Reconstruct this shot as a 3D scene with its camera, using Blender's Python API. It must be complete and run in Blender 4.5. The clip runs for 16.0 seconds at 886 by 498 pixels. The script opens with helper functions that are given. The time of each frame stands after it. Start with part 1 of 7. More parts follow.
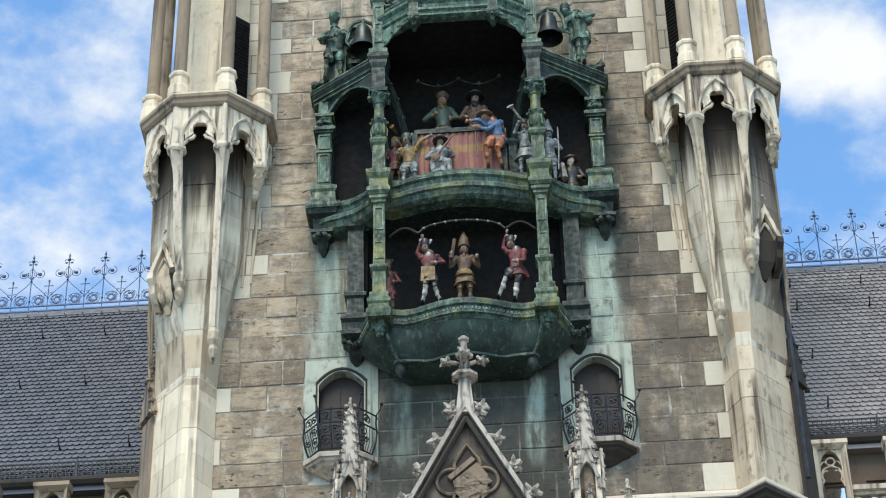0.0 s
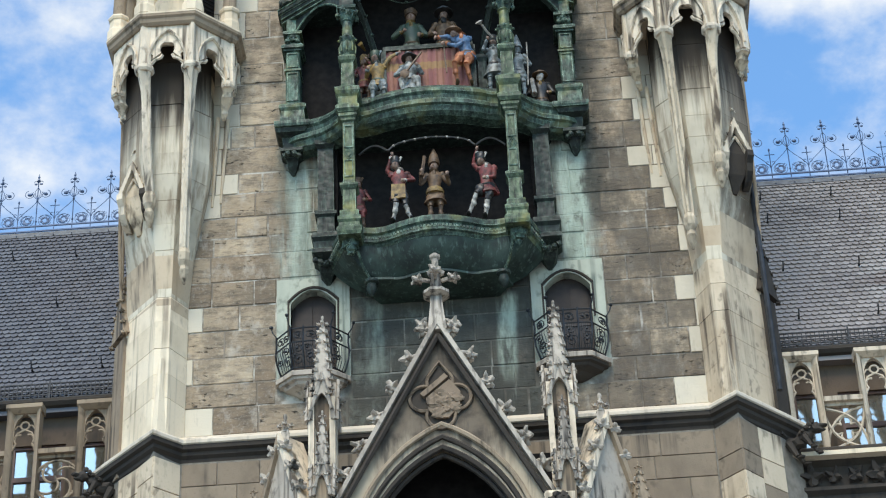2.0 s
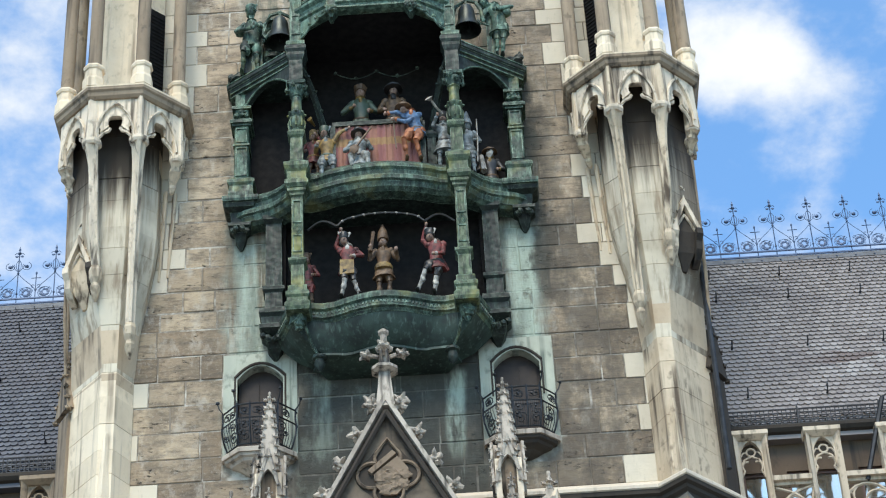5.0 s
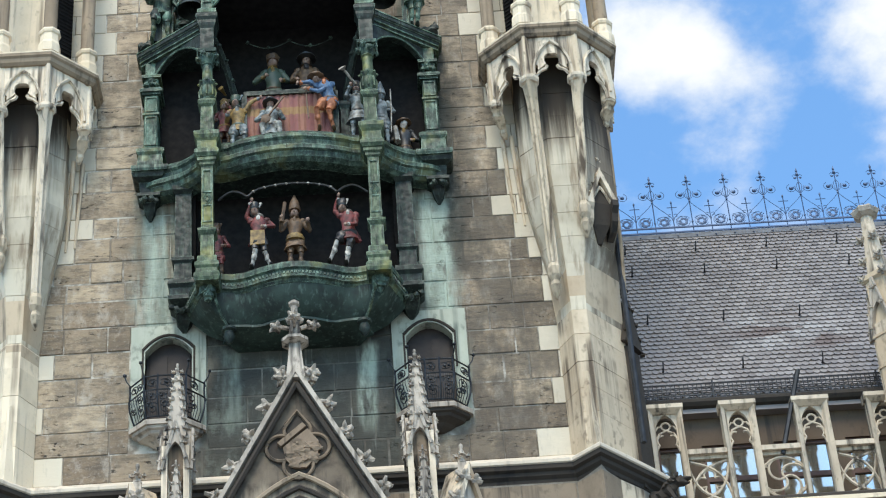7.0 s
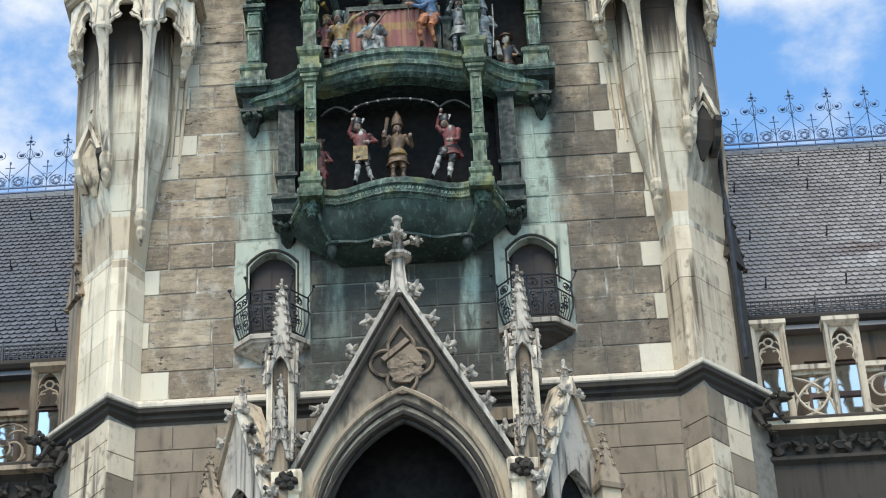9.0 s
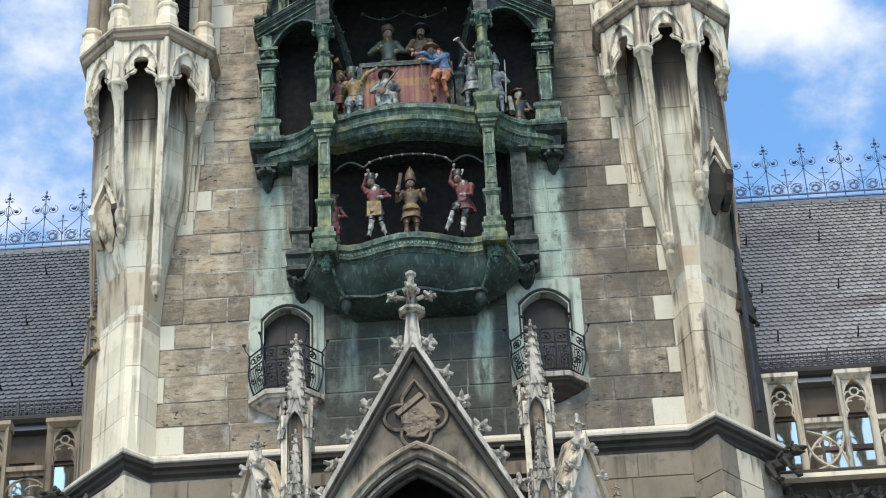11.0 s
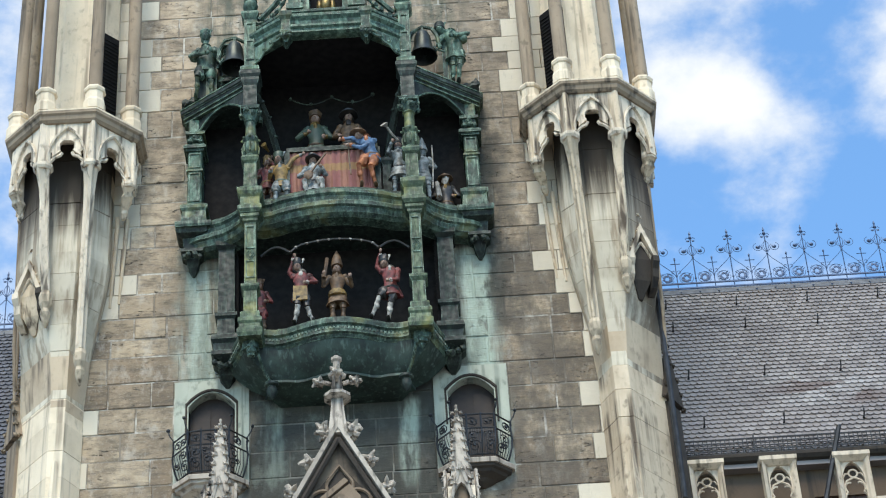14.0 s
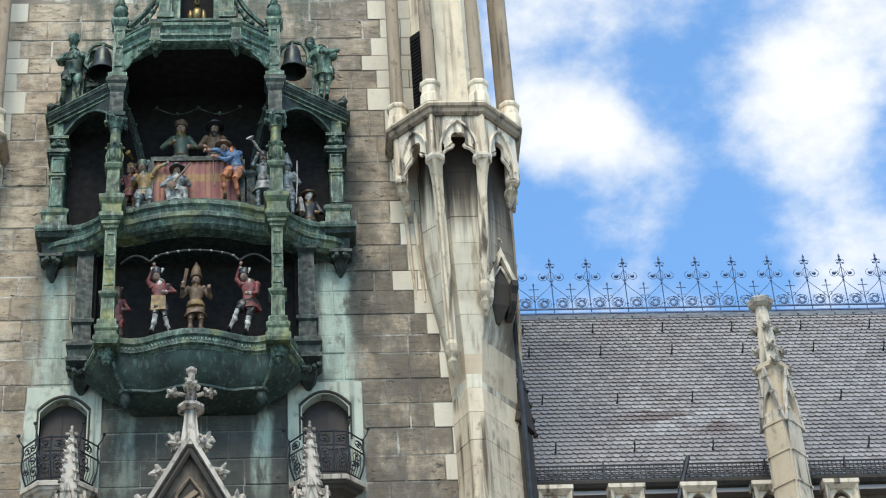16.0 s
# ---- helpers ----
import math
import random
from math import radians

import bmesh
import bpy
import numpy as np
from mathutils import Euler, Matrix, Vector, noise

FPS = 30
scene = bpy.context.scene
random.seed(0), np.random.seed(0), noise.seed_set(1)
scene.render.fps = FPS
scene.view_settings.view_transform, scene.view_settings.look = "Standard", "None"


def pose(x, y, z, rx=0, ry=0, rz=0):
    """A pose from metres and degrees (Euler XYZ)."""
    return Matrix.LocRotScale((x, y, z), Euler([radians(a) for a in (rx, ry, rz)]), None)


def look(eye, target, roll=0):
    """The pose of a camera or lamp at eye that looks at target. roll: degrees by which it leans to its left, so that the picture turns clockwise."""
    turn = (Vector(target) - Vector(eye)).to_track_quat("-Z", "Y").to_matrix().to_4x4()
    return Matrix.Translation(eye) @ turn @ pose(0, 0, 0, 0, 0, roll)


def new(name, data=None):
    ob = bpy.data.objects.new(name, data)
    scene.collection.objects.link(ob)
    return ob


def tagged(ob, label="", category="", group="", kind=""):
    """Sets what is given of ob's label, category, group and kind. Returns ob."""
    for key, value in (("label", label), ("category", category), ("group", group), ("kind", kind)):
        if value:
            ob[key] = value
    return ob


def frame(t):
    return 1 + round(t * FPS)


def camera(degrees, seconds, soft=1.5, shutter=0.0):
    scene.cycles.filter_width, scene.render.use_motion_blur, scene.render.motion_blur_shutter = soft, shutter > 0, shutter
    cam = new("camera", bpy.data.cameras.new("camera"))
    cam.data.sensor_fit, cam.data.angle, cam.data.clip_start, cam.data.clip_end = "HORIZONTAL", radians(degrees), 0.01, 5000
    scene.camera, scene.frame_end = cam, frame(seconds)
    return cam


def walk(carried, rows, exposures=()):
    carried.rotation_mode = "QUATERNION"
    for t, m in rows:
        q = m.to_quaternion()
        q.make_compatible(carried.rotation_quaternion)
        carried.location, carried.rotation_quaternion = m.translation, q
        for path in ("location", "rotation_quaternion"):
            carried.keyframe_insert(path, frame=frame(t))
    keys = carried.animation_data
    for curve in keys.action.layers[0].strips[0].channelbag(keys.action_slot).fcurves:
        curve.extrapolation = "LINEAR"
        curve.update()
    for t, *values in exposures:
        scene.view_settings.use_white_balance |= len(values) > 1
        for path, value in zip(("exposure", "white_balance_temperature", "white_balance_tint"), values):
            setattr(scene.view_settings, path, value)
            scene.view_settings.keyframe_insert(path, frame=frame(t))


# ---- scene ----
# one hand-held long lens on the square, panning over the tower; rows: seconds, eye x y z, yaw, pitch, roll
cam = camera(22.18, 16.0, 1.15)
ROWS = [
    (0.0, 1.908, -42.122, 1.517, 3.272, 36.895, -1.391),
    (0.5, 1.924, -42.115, 1.531, 3.304, 35.801, -1.749),
    (1.0, 1.957, -42.066, 1.548, 3.161, 35.077, -2.149),
    (1.5, 1.959, -42.129, 1.564, 2.856, 34.681, -2.359),
    (2.0, 1.956, -42.116, 1.575, 2.508, 34.724, -2.543),
    (2.5, 1.913, -42.102, 1.590, 2.082, 35.351, -2.743),
    (3.0, 1.905, -42.098, 1.598, 1.662, 36.586, -2.979),
    (3.2, 1.900, -42.105, 1.596, 1.494, 37.017, -3.108),
    (5.3, 1.796, -41.644, 1.567, 0.491, 36.807, -3.348),
    (5.5, 1.811, -41.540, 1.572, 0.413, 36.963, -3.448),
    (6.0, 1.875, -41.202, 1.603, -0.203, 37.272, -3.774),
    (6.5, 1.935, -40.963, 1.631, -1.010, 37.080, -4.132),
    (7.0, 1.976, -40.944, 1.646, -1.854, 36.439, -4.502),
    (7.5, 1.974, -40.944, 1.655, -1.811, 36.033, -4.305),
    (8.0, 1.915, -40.979, 1.663, -0.241, 36.017, -3.307),
    (8.2, 1.889, -40.973, 1.664, 0.378, 35.481, -2.915),
    (10.3, 1.804, -41.348, 1.638, 1.698, 34.014, -2.743),
    (10.5, 1.801, -41.355, 1.637, 1.650, 34.490, -2.688),
    (11.0, 1.827, -41.387, 1.635, 1.600, 35.580, -2.673),
    (11.5, 1.862, -41.293, 1.637, 1.570, 36.447, -2.620),
    (12.0, 1.905, -41.288, 1.626, 1.413, 37.055, -2.644),
    (12.5, 1.913, -41.277, 1.613, 1.070, 37.487, -2.776),
    (13.0, 1.938, -41.284, 1.608, 0.619, 37.720, -3.061),
    (13.5, 1.938, -41.202, 1.609, 0.046, 37.812, -3.413),
    (14.0, 1.959, -41.242, 1.603, -0.681, 37.756, -3.816),
    (14.5, 1.992, -41.284, 1.586, -1.547, 37.704, -4.323),
    (15.0, 2.008, -41.285, 1.570, -2.643, 37.741, -4.533),
    (15.5, 1.988, -41.302, 1.556, -3.887, 37.853, -4.311),
    (16.0, 1.961, -41.362, 1.544, -5.164, 37.959, -4.058),
]
walk(cam, [(t, pose(x, y, z, 90 + pitch, 0, yaw) @ pose(0, 0, 0, 0, 0, roll)) for t, x, y, z, yaw, pitch, roll in ROWS],
     [(0.0, 0.78, 6540, 7), (1.5, 0.75, 6540, 7), (3.2, 0.80, 6540, 7), (5.3, 0.82, 6540, 7), (16.0, 0.82, 6540, 7)])

from mathutils import noise

ZB = 26.0          # height of the tower's string course above the square: all z below are counted from it

# ---- light ----
# where the broken clouds gather, and where the sky is clear: direction, spread, density
CLOUDS = [((0.115, 0.742, 0.66), 0.055, 0.17), ((0.14, 0.752, 0.645), 0.045, 0.13), ((0.167, 0.757, 0.632), 0.035, 0.08),
          ((0.22, 0.725, 0.653), 0.05, 0.14), ((0.241, 0.733, 0.636), 0.05, 0.13), ((0.255, 0.707, 0.659), 0.055, 0.15),
          ((0.246, 0.763, 0.598), 0.035, 0.1), ((0.17, 0.725, 0.667), 0.05, -0.12), ((0.186, 0.768, 0.612), 0.04, -0.12),
          ((-0.215, 0.738, 0.639), 0.06, 0.05), ((-0.181, 0.737, 0.651), 0.05, 0.05)]
SUN_EL, SUN_AZ = radians(54), radians(-12)      # elevation; azimuth from the view axis, negative to its left, behind the camera
world = bpy.data.worlds.new("sky")
scene.world = world
world.use_nodes = True
wn, wl = world.node_tree.nodes, world.node_tree.links
wn.clear()
w_out = wn.new("ShaderNodeOutputWorld")
w_bg = wn.new("ShaderNodeBackground")
w_sky = wn.new("ShaderNodeTexSky")
w_sky.sky_type, w_sky.sun_disc = "NISHITA", False
w_sky.sun_elevation, w_sky.sun_rotation = SUN_EL, math.pi + SUN_AZ * -1
w_sky.air_density, w_sky.dust_density, w_sky.ozone_density = 1.0, 0.6, 2.5
w_co = wn.new("ShaderNodeTexCoord")
w_map = wn.new("ShaderNodeMapping")
w_map.inputs["Scale"].default_value = (1.0, 1.0, 1.5)
w_map.inputs["Location"].default_value = (2.35, 0.4, 0.1)
w_n1 = wn.new("ShaderNodeTexNoise")
w_n1.inputs["Scale"].default_value, w_n1.inputs["Detail"].default_value, w_n1.inputs["Roughness"].default_value = 15.0, 10.0, 0.58
w_r1 = wn.new("ShaderNodeMapRange")
w_r1.interpolation_type = "SMOOTHSTEP"
w_r1.inputs["From Min"].default_value, w_r1.inputs["From Max"].default_value = 0.43, 0.80
w_r1.inputs["To Max"].default_value = 0.92
w_gain = wn.new("ShaderNodeVectorMath")
w_gain.operation = "MULTIPLY"
w_gain.inputs[1].default_value = (1.0, 1.29, 1.41)
w_mix = wn.new("ShaderNodeMix")
w_mix.data_type = "RGBA"
w_mix.inputs["B"].default_value = (4.4, 4.4, 4.4, 1)
wl.new(w_co.outputs["Generated"], w_map.inputs["Vector"])
wl.new(w_map.outputs["Vector"], w_n1.inputs["Vector"])
cloud = w_n1.outputs["Fac"]
for toward, size, weight in CLOUDS:
    w_d = wn.new("ShaderNodeVectorMath")
    w_d.operation = "DISTANCE"
    wl.new(w_co.outputs["Generated"], w_d.inputs[0])
    w_d.inputs[1].default_value = toward
    w_s = wn.new("ShaderNodeMapRange")
    w_s.interpolation_type = "SMOOTHSTEP"
    for key, val in (("From Min", size), ("From Max", 0.0), ("To Min", 0.0), ("To Max", weight)):
        w_s.inputs[key].default_value = val
    wl.new(w_d.outputs["Value"], w_s.inputs["Value"])
    w_a = wn.new("ShaderNodeMath")
    wl.new(cloud, w_a.inputs[0])
    wl.new(w_s.outputs["Result"], w_a.inputs[1])
    cloud = w_a.outputs[0]
wl.new(cloud, w_r1.inputs["Value"])
wl.new(w_r1.outputs["Result"], w_mix.inputs["Factor"])
wl.new(w_sky.outputs["Color"], w_gain.inputs[0])
wl.new(w_gain.outputs["Vector"], w_mix.inputs["A"])
wl.new(w_mix.outputs["Result"], w_bg.inputs["Color"])
w_bg.inputs["Strength"].default_value = 0.14
wl.new(w_bg.outputs["Background"], w_out.inputs["Surface"])

sun = new("sun", bpy.data.lights.new("sun", "SUN"))
sun.data.energy, sun.data.angle, sun.data.color = 1.9, radians(28), (1.0, 0.885, 0.73)
sun_dir = Vector((math.sin(SUN_AZ) * math.cos(SUN_EL), -math.cos(SUN_AZ) * math.cos(SUN_EL), math.sin(SUN_EL)))
sun.matrix_world = look(sun_dir * 200, (0, 0, 0))


# ---- materials ----
class Nodes:
    """A small wrapper for building node materials."""

    def __init__(self, name, rough=0.8, metal=0.0):
        self.m = bpy.data.materials.new(name)
        self.m.use_nodes = True
        self.t = self.m.node_tree
        self.b = self.t.nodes["Principled BSDF"]
        self.b.inputs["Roughness"].default_value = rough
        self.b.inputs["Metallic"].default_value = metal
        self.pos = self.t.nodes.new("ShaderNodeNewGeometry").outputs["Position"]

    def put(self, socket, value):
        if hasattr(value, "is_linked"):
            self.t.links.new(value, socket)
        else:
            socket.default_value = value

    def scaled(self, s):
        n = self.t.nodes.new("ShaderNodeVectorMath")
        n.operation = "MULTIPLY"
        self.t.links.new(self.pos, n.inputs[0])
        n.inputs[1].default_value = s
        return n.outputs[0]

    def noise(self, scale, detail=4.0, rough=0.55, stretch=None, lo=None, hi=None):
        n = self.t.nodes.new("ShaderNodeTexNoise")
        n.inputs["Scale"].default_value, n.inputs["Detail"].default_value, n.inputs["Roughness"].default_value = scale, detail, rough
        self.t.links.new(self.scaled(stretch) if stretch else self.pos, n.inputs["Vector"])
        return n.outputs["Fac"] if lo is None else self.ramp(n.outputs["Fac"], lo, hi)

    def ramp(self, v, lo, hi, a=0.0, b=1.0):
        n = self.t.nodes.new("ShaderNodeMapRange")
        n.interpolation_type = "SMOOTHSTEP"
        self.put(n.inputs["Value"], v)
        for k, x in (("From Min", lo), ("From Max", hi), ("To Min", a), ("To Max", b)):
            n.inputs[k].default_value = x
        return n.outputs["Result"]

    def math(self, op, a, b=0.0):
        n = self.t.nodes.new("ShaderNodeMath")
        n.operation = op
        self.put(n.inputs[0], a)
        self.put(n.inputs[1], b)
        return n.outputs[0]

    def axis(self, k):
        n = self.t.nodes.new("ShaderNodeSeparateXYZ")
        self.t.links.new(self.pos, n.inputs[0])
        return n.outputs[k]

    def mix(self, f, a, b, blend="MIX"):
        n = self.t.nodes.new("ShaderNodeMix")
        n.data_type, n.blend_type = "RGBA", blend
        self.put(n.inputs["Factor"], f)
        self.put(n.inputs["A"], (*a, 1) if isinstance(a, tuple) and len(a) == 3 else a)
        self.put(n.inputs["B"], (*b, 1) if isinstance(b, tuple) and len(b) == 3 else b)
        return n.outputs["Result"]

    def edge(self, radius):
        """Where the metal turns a sharp edge: a mask for a paler colour."""
        n = self.t.nodes.new("ShaderNodeBevel")
        n.samples = 4
        n.inputs["Radius"].default_value = radius
        d = self.t.nodes.new("ShaderNodeVectorMath")
        d.operation = "DOT_PRODUCT"
        self.t.links.new(n.outputs["Normal"], d.inputs[0])
        self.t.links.new(self.t.nodes.new("ShaderNodeNewGeometry").outputs["Normal"], d.inputs[1])
        return self.ramp(d.outputs["Value"], 0.998, 0.90)

    def random(self):
        return self.t.nodes.new("ShaderNodeObjectInfo").outputs["Random"]

    def island(self):
        return self.t.nodes.new("ShaderNodeNewGeometry").outputs["Random Per Island"]

    def bump(self, h, strength=0.4, dist=0.02):
        n = self.t.nodes.new("ShaderNodeBump")
        n.inputs["Strength"].default_value, n.inputs["Distance"].default_value = strength, dist
        self.put(n.inputs["Height"], h)
        self.t.links.new(n.outputs["Normal"], self.b.inputs["Normal"])

    def colour(self, c):
        self.put(self.b.inputs["Base Color"], (*c, 1) if isinstance(c, tuple) and len(c) == 3 else c)
        return self.m


def limestone(name, light, dark, soot, amount=0.5, spread=0.44):
    """Pale dressed stone: tone from block to block, thin upright soot runs, grey weathering and fine grain."""
    n = Nodes(name, 0.88)
    light, dark = [(c[0] * 1.03, c[1] * 0.935, c[2] * 0.84) for c in (light, dark)]
    c = n.mix(n.math("MULTIPLY", n.noise(1.1, 4, 0.6, (1.0, 1.0, 0.6), 0.40, 0.72), 0.55), light, dark)
    c = n.mix(n.math("MULTIPLY", n.ramp(n.random(), 0.25, 1.0), 0.28), c, dark)
    where = n.noise(0.5, 3, lo=spread, hi=spread + 0.16)
    streak = n.math("MULTIPLY", n.noise(3.2, 4, 0.5, (2.0, 2.0, 0.08), 0.47, 0.68), where)
    fine = n.math("MULTIPLY", n.noise(7.5, 3, 0.5, (1.0, 1.0, 0.6), 0.50, 0.72), n.noise(0.9, 2, lo=spread + 0.02, hi=spread + 0.17))
    streak = n.math("MAXIMUM", streak, n.math("MULTIPLY", fine, 0.6))
    c = n.mix(n.math("MULTIPLY", streak, amount), c, soot)
    c = n.mix(n.math("MULTIPLY", n.noise(16, 4, 0.65, lo=0.55, hi=0.72), 0.28), c, dark)
    n.bump(n.math("ADD", n.noise(38, 4), n.math("MULTIPLY", n.noise(4.5, 4), 0.8)), 0.35, 0.014)
    return n.colour(c)


LIMESTONE = limestone("limestone", (0.78, 0.715, 0.575), (0.48, 0.42, 0.31), (0.16, 0.12, 0.085), 0.7)
CARVED = limestone("carved_limestone", (0.76, 0.705, 0.59), (0.42, 0.37, 0.30), (0.10, 0.078, 0.056), 1.0, 0.36)
PALE_GALLERY = limestone("pale_gallery_stone", (0.60, 0.55, 0.46), (0.34, 0.295, 0.235), (0.07, 0.056, 0.042), 1.0, 0.36)
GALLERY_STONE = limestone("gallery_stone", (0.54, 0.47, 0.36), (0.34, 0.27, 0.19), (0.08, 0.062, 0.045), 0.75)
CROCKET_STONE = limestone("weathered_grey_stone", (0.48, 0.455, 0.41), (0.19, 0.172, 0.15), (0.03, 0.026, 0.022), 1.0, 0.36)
# darker brown stone, used for the left parapet among others
DARK_STONE = limestone("dark_gallery_stone", (0.33, 0.275, 0.205), (0.17, 0.135, 0.098), (0.05, 0.04, 0.03), 0.9)
# darker streaked limestone; on the right turret it paints shade as well as stains
DARK_STREAKED = limestone("dark_streaked_limestone", (0.64, 0.575, 0.455), (0.33, 0.262, 0.18), (0.09, 0.064, 0.042), 1.0, 0.38)
# black of sooty mouldings, and of shade painted into recesses and undersides
SHADE_SOOT = limestone("shade_and_soot_stone", (0.042, 0.035, 0.028), (0.02, 0.017, 0.014), (0.012, 0.01, 0.009), 0.9)


def shade_soot_fall(name="shade_soot_fall_limestone", side_shade=0.0):
    """Limestone behind the arcades: hollow shade and soot painted at the top, thinning downwards in ragged streaks."""
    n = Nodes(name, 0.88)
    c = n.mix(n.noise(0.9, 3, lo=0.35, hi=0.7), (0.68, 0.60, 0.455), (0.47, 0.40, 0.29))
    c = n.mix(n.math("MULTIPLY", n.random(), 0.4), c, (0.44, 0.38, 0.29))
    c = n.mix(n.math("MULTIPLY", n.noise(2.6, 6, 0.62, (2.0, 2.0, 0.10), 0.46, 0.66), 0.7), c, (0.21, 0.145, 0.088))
    if side_shade:
        # shade of the right-facing sides, painted as streaks that thicken with X
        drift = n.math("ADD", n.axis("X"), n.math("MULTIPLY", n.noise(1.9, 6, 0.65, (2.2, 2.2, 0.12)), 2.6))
        c = n.mix(n.math("MULTIPLY", n.ramp(drift, 7.6, 8.4), side_shade), c, (0.125, 0.088, 0.057))
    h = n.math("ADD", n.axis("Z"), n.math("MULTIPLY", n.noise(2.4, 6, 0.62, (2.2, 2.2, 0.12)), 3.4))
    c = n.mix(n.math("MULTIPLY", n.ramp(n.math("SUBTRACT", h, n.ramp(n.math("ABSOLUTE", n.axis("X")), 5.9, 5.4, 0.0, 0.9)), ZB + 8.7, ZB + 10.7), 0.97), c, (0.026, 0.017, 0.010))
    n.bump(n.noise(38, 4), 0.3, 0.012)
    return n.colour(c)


def wall_stone(name, pale=False, mortar=False):
    """Bedded, pitted tufa blocks with rain washes; pale copper-green runs down both sides of the bay, wet dark stone below it."""
    n = Nodes(name, 0.92)
    x, z = n.axis("X"), n.axis("Z")
    ax = n.math("ABSOLUTE", x)
    pits = None
    if pale:
        c = n.mix(n.random(), (0.70, 0.615, 0.475), (0.54, 0.465, 0.35))
        c = n.mix(n.math("MULTIPLY", n.noise(1.4, 5, 0.6, None, 0.50, 0.72), 0.25), c, (0.42, 0.36, 0.28))
        c = n.mix(n.math("MULTIPLY", n.noise(5, 6, 0.7, (1.4, 1.4, 0.4), 0.55, 0.7), 0.35), c, (0.30, 0.25, 0.19))
    elif mortar:
        c = n.mix(n.noise(3.0), (0.50, 0.45, 0.37), (0.64, 0.59, 0.50))
        c = n.mix(n.math("MULTIPLY", n.noise(1.3, 5, 0.65, None, 0.40, 0.54), 0.9), c, (0.19, 0.15, 0.108))
    else:
        c = n.mix(n.random(), (0.25, 0.18, 0.115), (0.52, 0.40, 0.265))
        c = n.mix(n.math("MULTIPLY", n.ramp(n.math("ADD", z, n.noise(0.6)), ZB + 6.5, ZB + 10.0), 0.72), c, (0.58, 0.45, 0.31))
        c = n.mix(n.math("MULTIPLY", n.noise(0.85, 6, 0.68, None, 0.44, 0.62), 0.6), c, (0.12, 0.09, 0.062))
        c = n.mix(n.math("MULTIPLY", n.noise(3.2, 8, 0.76, (0.55, 0.55, 1.9), 0.46, 0.62), 0.62), c, (0.105, 0.085, 0.064))
        c = n.mix(n.math("MULTIPLY", n.noise(1.9, 7, 0.72, (1.3, 1.3, 0.7), 0.50, 0.66), 0.5), c, (0.56, 0.50, 0.41))
        c = n.mix(n.math("MULTIPLY", n.noise(15, 5, 0.7, (0.8, 0.8, 1.3), 0.52, 0.70), 0.4), c, (0.50, 0.44, 0.35))
        pits = n.math("MULTIPLY", n.noise(9, 5, 0.65, (0.6, 0.6, 1.5), 0.57, 0.63), n.noise(1.5, 3, 0.5, (0.8, 0.8, 1.6), 0.50, 0.60))
        c = n.mix(n.math("MULTIPLY", pits, 0.92), c, (0.028, 0.023, 0.018))
    soft = pale or mortar
    grime = n.math("MULTIPLY", n.ramp(n.math("SUBTRACT", x, n.math("MULTIPLY", n.ramp(z, ZB + 5.0, ZB + 9.0), 4.0)), -8.0, 4.5), n.noise(1.2, 7, 0.68, (1.0, 1.0, 0.6), 0.31, 0.55))
    c = n.mix(n.math("MULTIPLY", grime, 0.1 if pale else 0.78), c, (0.085, 0.07, 0.054))
    run = n.noise(2.4, 6, 0.66, (1.5, 1.5, 0.16), 0.34, 0.60)
    side = n.math("MULTIPLY", n.math("MULTIPLY", n.ramp(ax, 2.3, 2.95), n.ramp(n.math("ADD", ax, n.math("MULTIPLY", n.noise(1.4, 4), 0.8)), 4.2, 3.75)), n.ramp(z, ZB + 11.6, ZB + 8.6))
    side = n.math("MULTIPLY", side, n.ramp(z, ZB + 0.9, ZB + 2.2))
    c = n.mix(n.math("MULTIPLY", n.math("MULTIPLY", side, run), 0.9), c, (0.43, 0.48, 0.395))
    c = n.mix(n.math("MULTIPLY", n.math("MULTIPLY", side, n.noise(3.4, 6, 0.7, (1.0, 1.0, 0.5), 0.52, 0.66)), 0.75), c, (0.07, 0.082, 0.062))
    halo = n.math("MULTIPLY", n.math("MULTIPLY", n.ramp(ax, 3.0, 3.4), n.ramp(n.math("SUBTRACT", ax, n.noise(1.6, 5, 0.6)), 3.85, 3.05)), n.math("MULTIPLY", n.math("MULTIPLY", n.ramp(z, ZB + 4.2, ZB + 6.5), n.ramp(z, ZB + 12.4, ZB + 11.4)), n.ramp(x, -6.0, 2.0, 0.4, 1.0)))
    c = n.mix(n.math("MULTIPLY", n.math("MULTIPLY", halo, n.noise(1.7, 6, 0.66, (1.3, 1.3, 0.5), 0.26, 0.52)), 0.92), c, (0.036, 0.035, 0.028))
    wander = n.math("ADD", ax, n.math("MULTIPLY", n.math("SUBTRACT", n.noise(1.6, 4, 0.6, (1.0, 1.0, 0.4)), 0.5), 0.5))
    veil = n.math("MULTIPLY", n.math("MULTIPLY", n.ramp(wander, 2.8, 2.98), n.ramp(wander, 3.5, 3.32)), n.math("MULTIPLY", n.ramp(z, ZB + 2.0, ZB + 3.8), n.ramp(z, ZB + 8.2, ZB + 6.8)))
    veil = n.math("MULTIPLY", n.math("MULTIPLY", veil, n.noise(3.4, 6, 0.66, (1.0, 1.0, 0.5), 0.34, 0.52)), n.ramp(x, -1.0, 1.0, 0.5, 0.9))
    c = n.mix(veil, c, (0.42, 0.49, 0.40))
